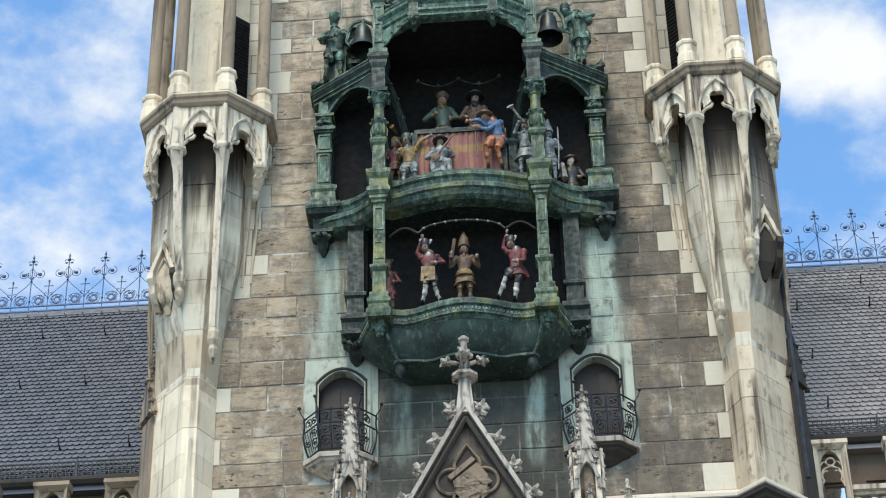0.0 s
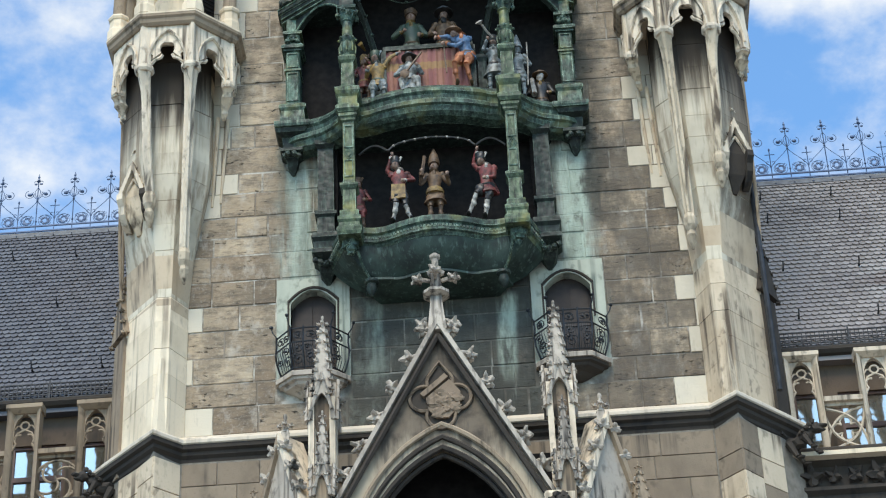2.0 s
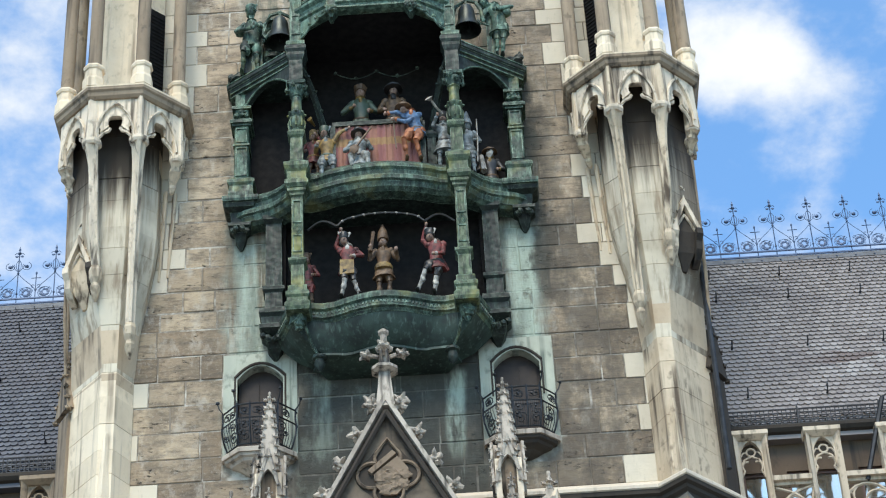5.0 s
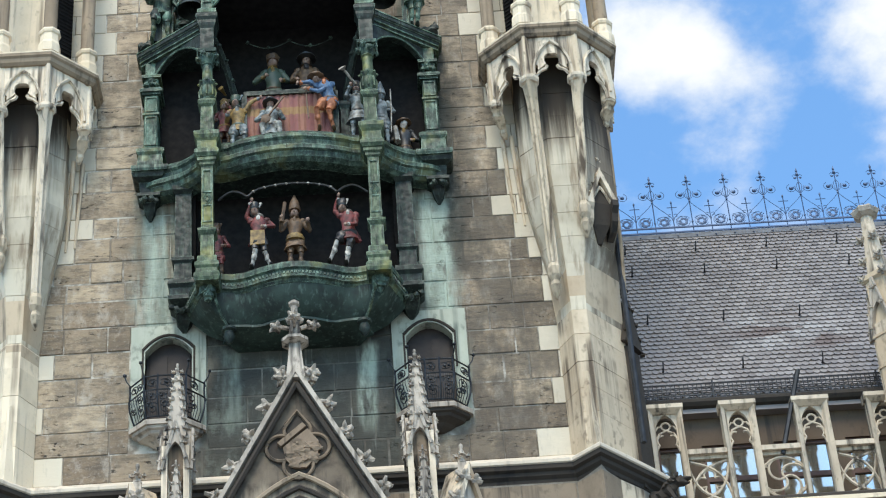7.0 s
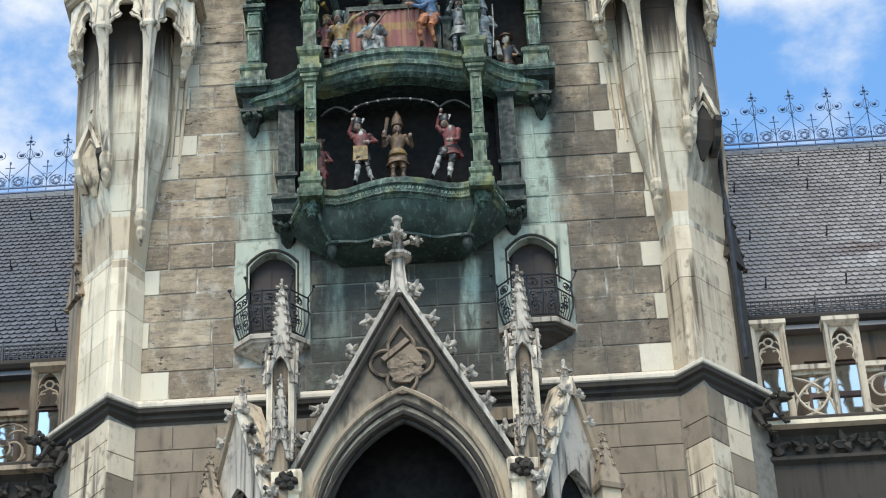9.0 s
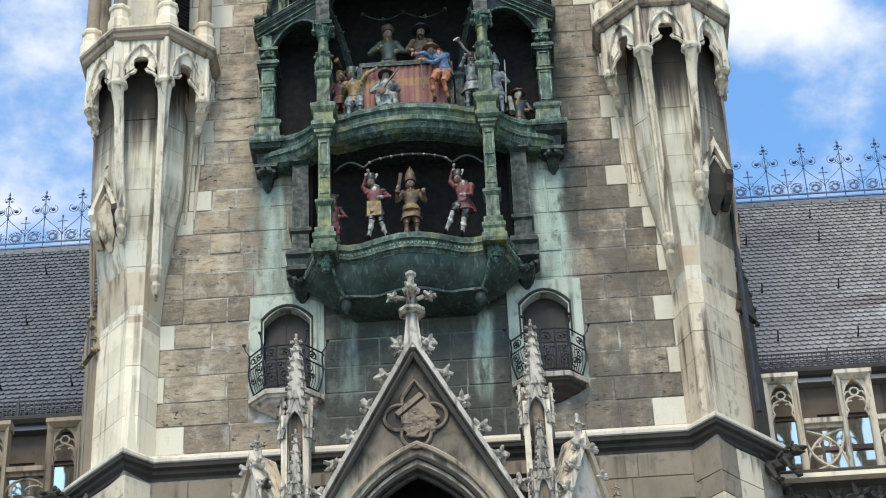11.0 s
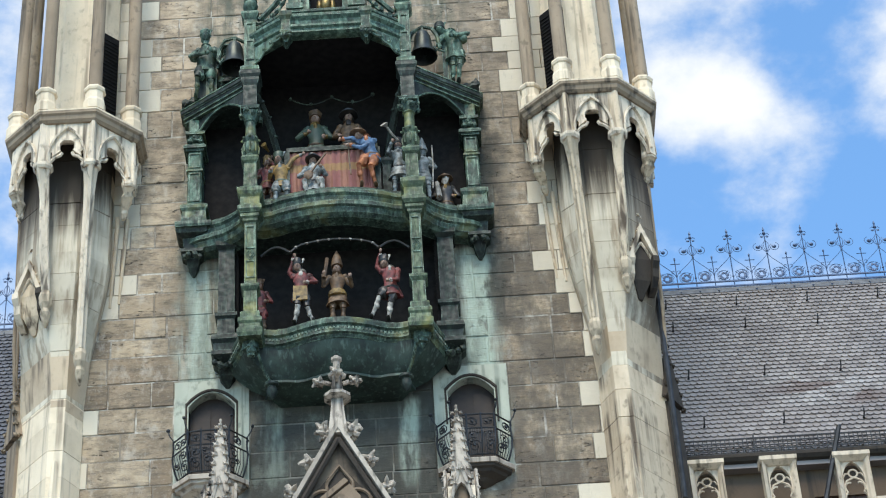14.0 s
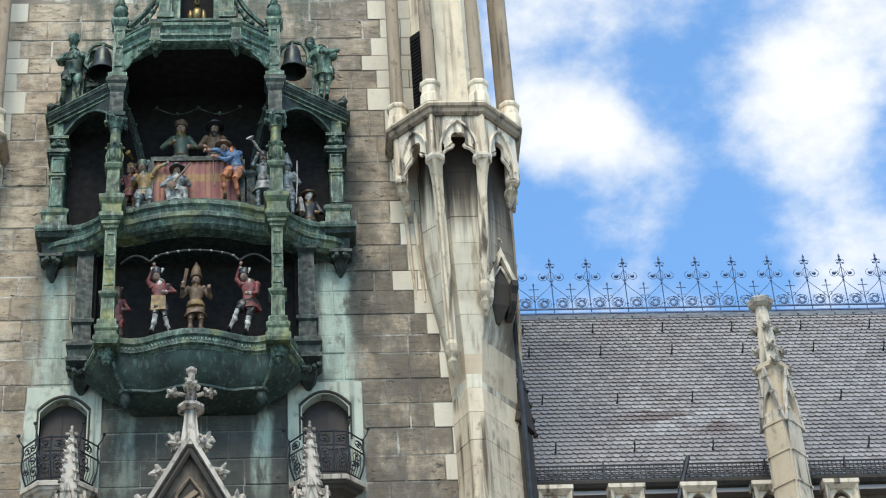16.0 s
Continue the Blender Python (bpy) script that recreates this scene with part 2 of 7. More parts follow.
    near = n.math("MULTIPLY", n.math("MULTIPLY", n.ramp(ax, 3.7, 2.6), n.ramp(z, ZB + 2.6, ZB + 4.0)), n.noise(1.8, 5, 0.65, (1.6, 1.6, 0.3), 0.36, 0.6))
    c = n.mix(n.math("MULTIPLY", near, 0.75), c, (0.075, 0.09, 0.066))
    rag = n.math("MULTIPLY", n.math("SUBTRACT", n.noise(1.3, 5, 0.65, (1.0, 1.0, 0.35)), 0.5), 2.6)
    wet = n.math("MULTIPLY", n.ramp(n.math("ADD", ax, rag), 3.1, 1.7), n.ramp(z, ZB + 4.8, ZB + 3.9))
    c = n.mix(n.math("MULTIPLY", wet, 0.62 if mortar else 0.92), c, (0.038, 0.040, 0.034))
    moss = n.math("MULTIPLY", n.noise(2.3, 7, 0.72, (1.0, 1.0, 0.7), 0.46, 0.68), n.ramp(x, 1.2, -1.6, 0.15, 0.5))
    c = n.mix(n.math("MULTIPLY", wet, moss), c, (0.20, 0.225, 0.18))
    drip = n.math("MULTIPLY", n.noise(3.0, 6, 0.66, (1.8, 1.8, 0.14), 0.58, 0.72), 0.4)
    c = n.mix(n.math("MULTIPLY", wet, drip), c, (0.34, 0.39, 0.32))
    edge = n.math("ADD", ax, n.math("MULTIPLY", rag, 0.12))
    plume = n.math("MULTIPLY", n.math("MULTIPLY", n.math("MULTIPLY", n.ramp(edge, 1.22, 1.36), n.ramp(edge, 1.74, 1.58)), n.ramp(x, -1.0, 1.0, 0.4, 1.0)), n.math("MULTIPLY", n.ramp(z, ZB + 1.0, ZB + 1.9), n.ramp(z, ZB + 3.6, ZB + 3.3)))
    c = n.mix(n.math("MULTIPLY", plume, n.noise(3.0, 5, 0.6, (1.6, 1.6, 0.4), 0.30, 0.66)), c, (0.36, 0.41, 0.325))
    h = n.noise(4, 8, 0.74, (0.55, 0.55, 1.8))
    if pits is not None:
        h = n.math("SUBTRACT", h, n.math("MULTIPLY", pits, 0.9))
    n.bump(h, 0.25 if soft else 0.75, 0.04)
    return n.colour(c)


SHADE_SOOT_FALL = shade_soot_fall()
SHADE_SOOT_FALL_RIGHT = shade_soot_fall("shade_soot_fall_right_side", 0.85)
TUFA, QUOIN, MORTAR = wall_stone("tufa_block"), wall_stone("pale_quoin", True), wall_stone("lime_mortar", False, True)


def plain(name, c1, c2, rough=0.6, metal=0.0, scale=6.0, bump=0.15):
    n = Nodes(name, rough, metal)
    n.bump(n.noise(scale * 5, 3), bump, 0.01)
    return n.colour(n.mix(n.noise(scale, 4, lo=0.3, hi=0.7), c1, c2))


def patina(name, light, mid, dark, gold=0.0, pale_amount=0.85):
    """Weathered copper: green patina with dark runs, paler sharp edges and yellow lichen tones."""
    n = Nodes(name, 0.55, 0.15)
    c = n.mix(n.noise(5.5, 7, 0.70, (1.2, 1.2, 0.55), 0.43, 0.68), mid, light)
    c = n.mix(n.math("MULTIPLY", n.noise(5.0, 7, 0.70, (1.8, 1.8, 0.22), 0.46, 0.66), 0.85), c, dark)
    c = n.mix(n.math("MULTIPLY", n.noise(1.6, 3, lo=0.5, hi=0.7), gold), c, (0.27, 0.26, 0.07))
    c = n.mix(n.math("MULTIPLY", n.noise(22, 3, lo=0.58, hi=0.75), 0.5), c, light)
    drip = n.math("MULTIPLY", n.noise(6.5, 5, 0.6, (1.8, 1.8, 0.16), 0.54, 0.70), n.noise(1.3, 3, lo=0.42, hi=0.6))
    c = n.mix(n.math("MULTIPLY", drip, pale_amount * 0.6), c, (0.26, 0.34, 0.245))
    stain = n.math("MULTIPLY", n.noise(7.5, 5, 0.6, (1.8, 1.8, 0.14), 0.54, 0.68), n.noise(1.1, 3, lo=0.44, hi=0.6))
    c = n.mix(n.math("MULTIPLY", stain, 0.8), c, (0.008, 0.011, 0.009))
    pale_edge = n.math("MULTIPLY", n.edge(0.03), n.noise(5.0, 5, 0.65, (1.0, 1.0, 0.6), 0.44, 0.62))
    c = n.mix(n.math("MULTIPLY", pale_edge, pale_amount), c, (0.31, 0.43, 0.325))
    n.put(n.b.inputs["Roughness"], n.ramp(n.noise(8, 3), 0.3, 0.7, 0.5, 0.8))
    n.bump(n.noise(30, 4), 0.25, 0.012)
    return n.colour(c)


COPPER = patina("green_copper", (0.10, 0.165, 0.12), (0.017, 0.036, 0.025), (0.005, 0.009, 0.007), 0.3)
COPPER_GOLD = patina("gilded_copper", (0.135, 0.18, 0.10), (0.036, 0.06, 0.032), (0.008, 0.013, 0.008), 0.6)
COPPER_DARK = patina("dark_copper", (0.032, 0.05, 0.038), (0.009, 0.016, 0.012), (0.005, 0.007, 0.006), 0.0, 0.4)
COPPER_PALE = patina("pale_copper", (0.16, 0.26, 0.19), (0.036, 0.075, 0.052), (0.008, 0.014, 0.011), 0.15)
def bowl_copper():
    n = Nodes("streaked_dark_copper", 0.6, 0.1)
    c = n.mix(n.noise(2.5, 4, lo=0.35, hi=0.65), (0.012, 0.022, 0.017), (0.03, 0.055, 0.042))
    c = n.mix(n.math("MULTIPLY", n.noise(4.5, 5, 0.6, (2.2, 2.2, 0.06), 0.52, 0.72), 0.6), c, (0.12, 0.18, 0.145))
    n.bump(n.noise(6, 3, 0.5, (2.5, 2.5, 0.1)), 0.3, 0.03)
    return n.colour(c)


BOWL = bowl_copper()
# near-black that paints the unlit depth of stages, niches and slots
VOID = plain("unlit_depth_black", (0.011, 0.0105, 0.0105), (0.020, 0.018, 0.017), 0.95)
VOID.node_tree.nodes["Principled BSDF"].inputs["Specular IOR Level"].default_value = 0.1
IRON = plain("black_iron", (0.012, 0.013, 0.015), (0.03, 0.032, 0.036), 0.5, 0.4)
RIDGE_IRON = plain("blue_grey_iron", (0.04, 0.07, 0.14), (0.07, 0.11, 0.20), 0.5, 0.3)
BELL = plain("bell_bronze", (0.02, 0.024, 0.022), (0.05, 0.06, 0.05), 0.4, 0.6)
GOLD = plain("old_gold", (0.22, 0.155, 0.05), (0.09, 0.06, 0.02), 0.4, 0.6)
DOOR = plain("brown_door", (0.016, 0.009, 0.007), (0.028, 0.017, 0.012), 0.7)
WINDOW_WOOD = plain("brown_window_wood", (0.10, 0.045, 0.030), (0.06, 0.03, 0.02), 0.5)
LEAD = plain("lead_flashing", (0.16, 0.165, 0.17), (0.09, 0.093, 0.10), 0.5, 0.2)
PAVING = plain("paving_stone", (0.20, 0.19, 0.18), (0.30, 0.29, 0.27), 0.9, 0.0, 1.2)
GLASS = Nodes("coated_window_glass", 0.08, 0.9).colour((0.70, 0.69, 0.61))


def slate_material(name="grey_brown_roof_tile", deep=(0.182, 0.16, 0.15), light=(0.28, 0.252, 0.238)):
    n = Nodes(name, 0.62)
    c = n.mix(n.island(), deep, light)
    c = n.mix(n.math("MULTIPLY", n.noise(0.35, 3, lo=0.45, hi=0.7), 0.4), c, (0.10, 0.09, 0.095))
    x, z = n.axis("X"), n.axis("Z")
    patch = n.math("MULTIPLY", n.math("MULTIPLY", n.ramp(x, 9.4, 11.0), n.ramp(x, 13.4, 12.0)), n.math("MULTIPLY", n.ramp(z, ZB + 4.4, ZB + 4.9), n.ramp(z, ZB + 6.6, ZB + 6.0)))
    pale = n.math("MULTIPLY", n.noise(0.9, 3, 0.5, (1.2, 1.0, 1.6), 0.40, 0.56), n.ramp(n.island(), 0.1, 0.8, 0.5, 1.0))
    c = n.mix(n.math("MULTIPLY", n.math("MULTIPLY", patch, pale), 0.5), c, (0.38, 0.365, 0.355))
    rust = n.noise(0.8, 3, 0.5, (0.9, 1.0, 2.2), 0.55, 0.59)
    c = n.mix(n.math("MULTIPLY", n.math("MULTIPLY", patch, rust), 0.8), c, (0.105, 0.07, 0.058))
    n.bump(n.noise(30, 3), 0.2, 0.01)
    return n.colour(c)


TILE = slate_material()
# darker, bluer copy of the roof tile for the left wing
DARK_TILE = slate_material("dark_blue_grey_tile", (0.066, 0.068, 0.08), (0.112, 0.115, 0.13))


# ---- mesh helpers ----
def thing(name, label, category, at=(0, 0, 0), group="", kind=""):
    ob = new(name)
    ob.empty_display_size = 0.2
    ob.location = (at[0], at[1], at[2] + ZB)
    return tagged(ob, label, category, group, kind)


def finish(name, bm, mats, smooth=False):
    me = bpy.data.meshes.new(name)
    bmesh.ops.recalc_face_normals(bm, faces=bm.faces)
    bm.to_mesh(me)
    bm.free()
    for m in mats if isinstance(mats, (list, tuple)) else (mats,):
        me.materials.append(m)
    if smooth:
        for p in me.polygons:
            p.use_smooth = True
        me.set_sharp_from_angle(angle=radians(38))
    return me


def part(name, bm, mats, parent, label="", smooth=False, at=None):
    ob = new(name, finish(name, bm, mats, smooth))
    ob.parent = parent
    if at is not None:
        ob.matrix_basis = at
    return tagged(ob, label)


def part_again(name, mesh, parent, at=None, label=""):
    ob = new(name, mesh)
    ob.parent = parent
    if at is not None:
        ob.matrix_basis = at
    return tagged(ob, label)


def solid(name, bm, mats, label, category, at=(0, 0, 0), group="", kind="", smooth=False):
    ob = new(name, finish(name, bm, mats, smooth))
    ob.location = (at[0], at[1], at[2] + ZB)
    return tagged(ob, label, category, group, kind)


def B():
    return bmesh.new()


def face(bm, vs, mi=0):
    try:
        f = bm.faces.new(vs)
        f.material_index = mi
    except ValueError:
        pass


def box(bm, x0, x1, y0, y1, z0, z1, m=None, mi=0, ch=0.0):
    """A box; ch chamfers its four upright and its front edges."""
    if ch:
        ring = [(x0 + ch, y0), (x1 - ch, y0), (x1, y0 + ch), (x1, y1 - ch), (x1 - ch, y1), (x0 + ch, y1), (x0, y1 - ch), (x0, y0 + ch)]
        return prism(bm, ring, z0, z1, m, mi)
    return prism(bm, [(x0, y0), (x1, y0), (x1, y1), (x0, y1)], z0, z1, m, mi)


def prism(bm, ring, z0, z1, m=None, mi=0, top=None):
    """A plan polygon drawn up from z0 to z1; top: another ring for the upper end."""
    m = m or Matrix()
    a = [bm.verts.new(m @ Vector((x, y, z0))) for x, y in ring]
    b = [bm.verts.new(m @ Vector((x, y, z1))) for x, y in (top or ring)]
    k = len(a)
    for i in range(k):
        face(bm, (a[i], a[(i + 1) % k], b[(i + 1) % k], b[i]), mi)
    face(bm, a[::-1], mi)
    face(bm, b, mi)


def loft(bm, rings, m=None, mi=0, caps=True, closed=True):
    """Rings of 3D points of one length, joined in order."""
    m = m or Matrix()
    vs = [[bm.verts.new(m @ Vector(p)) for p in r] for r in rings]
    k = len(vs[0])
    for a, b in zip(vs, vs[1:]):
        for i in range(k if closed else k - 1):
            face(bm, (a[i], a[(i + 1) % k], b[(i + 1) % k], b[i]), mi)
    if caps and closed:
        face(bm, vs[0][::-1], mi)
        face(bm, vs[-1], mi)


def regular(n, r, turn=0.0, cx=0.0, cy=0.0):
    return [(cx + r * math.cos(turn + math.tau * i / n), cy + r * math.sin(turn + math.tau * i / n)) for i in range(n)]


def octagon(w, cx=0.0, cy=0.0):
    return regular(8, w / 2 / math.cos(math.pi / 8), math.pi / 8, cx, cy)


def lathe(bm, profile, n=16, m=None, mi=0, turn=0.0, cx=0.0, cy=0.0):
    loft(bm, [[(x, y, z) for x, y in regular(n, max(r, 0.001), turn, cx, cy)] for r, z in profile], m, mi)


def square_lathe(bm, profile, cx=0.0, cy=0.0, m=None, mi=0, turn=0.0):
    """A square post with half-width r at each z."""
    loft(bm, [[(x, y, z) for x, y in regular(4, r * math.sqrt(2), math.pi / 4 + turn, cx, cy)] for r, z in profile], m, mi)


def tube(bm, pts, r, n=5, mi=0, m=None, r_end=None):
    """A round bar along 3D points."""
    pts = [Vector(p) for p in pts]
    rings = []
    for i, p in enumerate(pts):
        d = (pts[min(i + 1, len(pts) - 1)] - pts[max(i - 1, 0)]).normalized()
        u = d.cross(Vector((0.31, 0.2, 0.93)))
        if u.length < 0.05:
            u = d.cross(Vector((1, 0, 0)))
        u.normalize()
        v = d.cross(u)
        f = i / max(1, len(pts) - 1)
        rr = r + ((r_end - r) * f if r_end is not None else 0)
        rings.append([p + u * rr * math.cos(math.tau * k / n) + v * rr * math.sin(math.tau * k / n) for k in range(n)])
    loft(bm, rings, m, mi)


def sweep(bm, path, section, mi=0, m=None, closed=False):
    """A moulding: section points (out, z) carried along a plan path, mitred; out is to the right of the way."""
    k = len(path)
    rings = []
    for i, (x, y) in enumerate(path):
        p = Vector((x, y))
        prev = Vector(path[(i - 1) % k]) if closed or i > 0 else None
        nxt = Vector(path[(i + 1) % k]) if closed or i < k - 1 else None
        n1 = (p - prev).normalized() if prev is not None else (nxt - p).normalized()
        n2 = (nxt - p).normalized() if nxt is not None else n1
        a, b = Vector((n1.y, -n1.x)), Vector((n2.y, -n2.x))
        d = (a + b)
        d = d.normalized() if d.length > 1e-6 else a
        s = 1 / max(0.5, d.dot(a))
        rings.append([(x + d.x * o * s, y + d.y * o * s, z) for o, z in section])
    if closed:
        rings.append(rings[0])
    loft(bm, rings, m, mi, caps=not closed)


def plate(bm, poly, y0, y1, m=None, mi=0):
    """An upright plate: polygon of (x, z), from depth y0 to y1."""
    t = (m or Matrix()) @ Matrix(((1, 0, 0, 0), (0, 0, 1, 0), (0, 1, 0, 0), (0, 0, 0, 1)))
    prism(bm, poly, y0, y1, t, mi)


def band(bm, inner, outer, y0, y1, m=None, mi=0):
    """A flat strip between two lines of (x, z) points of one length, from depth y0 to y1."""
    m = m or Matrix()
    loft(bm, [[(a[0], y0, a[1]), (b[0], y0, b[1]), (b[0], y1, b[1]), (a[0], y1, a[1])] for a, b in zip(inner, outer)], m, mi)


def blob(bm, p, r, mi=0, rough=0.0, sub=1, m=None):
    """A lumpy ball; r may be a triple."""
    t = (m or Matrix()) @ Matrix.Translation(p) @ Matrix.Diagonal((*(r if isinstance(r, tuple) else (r, r, r)), 1))
    got = bmesh.ops.create_icosphere(bm, subdivisions=sub, radius=1.0)
    for v in got["verts"]:
        if rough:
            v.co *= 1 + rough * noise.noise(Vector(p) * 9 + v.co * 2.1)
        v.co = t @ v.co
    for f in {f for v in got["verts"] for f in v.link_faces}:
        f.material_index = mi


def limb(bm, a, b, r0, r1, n=7, mi=0, m=None):
    tube(bm, [a, Vector(a).lerp(Vector(b), 0.5), b], r0, n, mi, m, r1)


def crocket(bm, p, r, m=None, mi=0):
    """A curled leaf knob: one lumpy bud drawn out into four upper and four drooping leaf tips."""
    tips = [Vector((math.cos(a) * c, math.sin(a) * c, h)).normalized() for k in range(4)
            for a, c, h in ((k * math.pi / 2 + 0.5, 0.9, 0.5), (k * math.pi / 2 + 1.28, 0.95, -0.35))]
    t = (m or Matrix()) @ Matrix.Translation(p)
    got = bmesh.ops.create_icosphere(bm, subdivisions=3 if r > 0.09 else 2, radius=1.0)
    for v in got["verts"]:
        d = v.co.normalized()
        reach = max(max(0.0, d.dot(q)) ** 11 for q in tips)
        v.co = t @ (d * r * (0.5 + 0.76 * reach + 0.34 * noise.noise(d * 3.3 + Vector(p) * 5) + 0.14 * noise.noise(d * 8)))
    for f in {f for v in got["verts"] for f in v.link_faces}:
        f.material_index = mi


def pointed(w, z0, rise, n=7, c=0.6):
    """Half-width w: a two-centred pointed arch from (-w, z0) over (0, z0 + rise) to (w, z0)."""
    k, end = w * (1 + c), math.acos(c / (1 + c))
    tall = k * math.sin(end)
    left = [(c * w - k * math.cos(end * i / n), z0 + rise * k * math.sin(end * i / n) / tall) for i in range(n + 1)]
    return left + [(-x, z) for x, z in left[-2::-1]]


def segment(w, z0, rise, n=8):
    return [(-w + 2 * w * i / n, z0 + rise * (1 - (2 * i / n - 1) ** 2)) for i in range(n + 1)]


def mirrored(build):
    for s in (-1, 1):
        build(s)


# ---- the square, and the body of the tower ----
bm = B()
prism(bm, [(-400, -400), (400, -400), (400, 400), (-400, 400)], -0.5, 0.0)
tagged(new("ground", finish("ground", bm, PAVING)), "grey stone paving of the square", "paving", kind="structure")

DOORS = [(s * 2.85 - 0.51, s * 2.85 + 0.51, 1.55, 3.9) for s in (-1, 1)]
HOLES = DOORS + [(-2.35, 2.35, 4.5, 7.55), (-3.2, 3.2, 8.15, 11.45), (-1.75, 1.75, 11.45, 12.9)]
WALL_TOP = 19.0
# each course: its top, and how far out the tufa runs to the pale quoins on either side
COURSES = [(1.0, 5.06, 4.98), (1.6, 5.70, 5.70), (2.27, 5.53, 5.42), (2.98, 5.70, 5.62), (3.63, 5.34, 5.24), (4.29, 5.70, 5.70), (5.0, 5.70, 5.44),
           (5.5, 5.70, 5.48), (6.08, 5.45, 5.21), (6.75, 5.0, 4.95), (7.32, 4.60, 4.48), (8.08, 5.0, 4.86), (8.73, 4.80, 4.72), (9.41, 4.60, 4.51),
           (10.0, 4.75, 4.80), (10.61, 4.60, 4.55), (11.44, 4.75, 4.80), (12.28, 4.50, 4.50), (13.0, 4.20, 4.10), (13.6, 4.46, 4.35), (14.1, 4.20, 4.0),
           (14.7, 4.46, 4.25), (15.35, 4.75, 4.5), (16.0, 4.3, 4.2)]


def cells(x0, x1, z0, z1, holes):
    """The rectangles of a wall that are left between its openings."""
    xs = sorted({x0, x1, *[h[0] for h in holes], *[h[1] for h in holes]})
    zs = sorted({z0, z1, *[h[2] for h in holes], *[h[3] for h in holes]})
    for a, b in zip(xs, xs[1:]):
        for c, d in zip(zs, zs[1:]):
            if not any(h[0] <= (a + b) / 2 <= h[1] and h[2] <= (c + d) / 2 <= h[3] for h in holes):
                yield a, b, c, d


bm = B()
for a, b, c, d in cells(-5.75, 5.75, 0.0, WALL_TOP, HOLES):
    box(bm, a, b, 0.014, 0.7, c, d)
wall_front = solid("wall_front", bm, MORTAR,
                   "tower front wall of rough brown tufa blocks in pale mortar", "wall", kind="structure")
bm = B()
for s in (-1, 1):
    box(bm, min(s * 5.75, s * 6.9), max(s * 5.75, s * 6.9), 0.7, 9.0, -26, WALL_TOP)
box(bm, -5.75, 5.75, 8.4, 9.0, -26, WALL_TOP)
box(bm, -5.75, 5.75, 0.7, 8.4, WALL_TOP - 0.4, WALL_TOP)
solid("wall_tower_sides", bm, LIMESTONE, "pale stone side and back walls of the tower", "wall", kind="structure")

# lining whose near-black colour stands in for the dark inside the stage
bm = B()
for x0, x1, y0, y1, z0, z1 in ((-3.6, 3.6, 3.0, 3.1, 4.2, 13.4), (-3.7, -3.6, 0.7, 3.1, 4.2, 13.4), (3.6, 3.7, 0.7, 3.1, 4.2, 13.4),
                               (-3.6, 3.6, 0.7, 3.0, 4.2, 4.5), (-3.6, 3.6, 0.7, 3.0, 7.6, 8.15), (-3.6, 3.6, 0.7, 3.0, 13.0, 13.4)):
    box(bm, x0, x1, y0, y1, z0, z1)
solid("wall_stage_lining", bm, VOID, "near-black walls that paint the unlit depth of the chime stage", "wall", kind="structure")

# the lower stage of the tower, under the string course
LOWER = [(-7.6, 0.9), (-7.12, 0.35), (-6.6, -0.16), (-6.2, -0.62), (-5.72, -0.14), (5.72, -0.14), (6.2, -0.62), (6.6, -0.16), (7.12, 0.35), (7.6, 0.9)]
bm = B()
prism(bm, LOWER + [(7.6, 9.0), (-7.6, 9.0)], -26, 0.0)
wall_lower = solid("wall_lower_stage", bm, plain("dark_mortar", (0.16, 0.14, 0.11), (0.24, 0.21, 0.17), 0.95),
                   "ashlar wall of the tower below its string course, weathered grey and cream", "wall", kind="structure")
LEDGE = [(-7.9, 0.85), (-7.34, 0.25), (-6.74, -0.36), (-6.2, -0.9), (-5.63, -0.35), (5.63, -0.35), (6.2, -0.9), (6.74, -0.36), (7.34, 0.25), (7.9, 0.85)]
bm = B()
sweep(bm, LEDGE, [(-0.5, 0.36), (-0.3, 0.28), (-0.02, 0.06), (0, 0.03), (0, -0.04), (-0.03, -0.06), (-0.5, -0.06)])
course = solid("string_course", bm, limestone("ledge_stone", (0.66, 0.63, 0.55), (0.46, 0.42, 0.35), (0.05, 0.045, 0.04), 0.5),
      "sloped pale stone string course over sooty mouldings", "ledge", kind="structure")
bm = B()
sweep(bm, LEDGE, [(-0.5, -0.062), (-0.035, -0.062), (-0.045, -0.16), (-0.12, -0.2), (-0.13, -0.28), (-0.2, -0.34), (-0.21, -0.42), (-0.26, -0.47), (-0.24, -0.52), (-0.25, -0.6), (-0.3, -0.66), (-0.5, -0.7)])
part("moulding", bm, SHADE_SOOT, course, "black sooty mouldings")

# ---- the wings: steep tiled roofs with iron cresting ----
EAVE, RIDGE = (1.7, 2.45), (7.0, 11.05)
SLOPE = Vector((0, RIDGE[0] - EAVE[0], RIDGE[1] - EAVE[1]))
LENGTH = SLOPE.length
SLOPE.normalize()
OUT = Vector((0, -SLOPE.z, SLOPE.y))


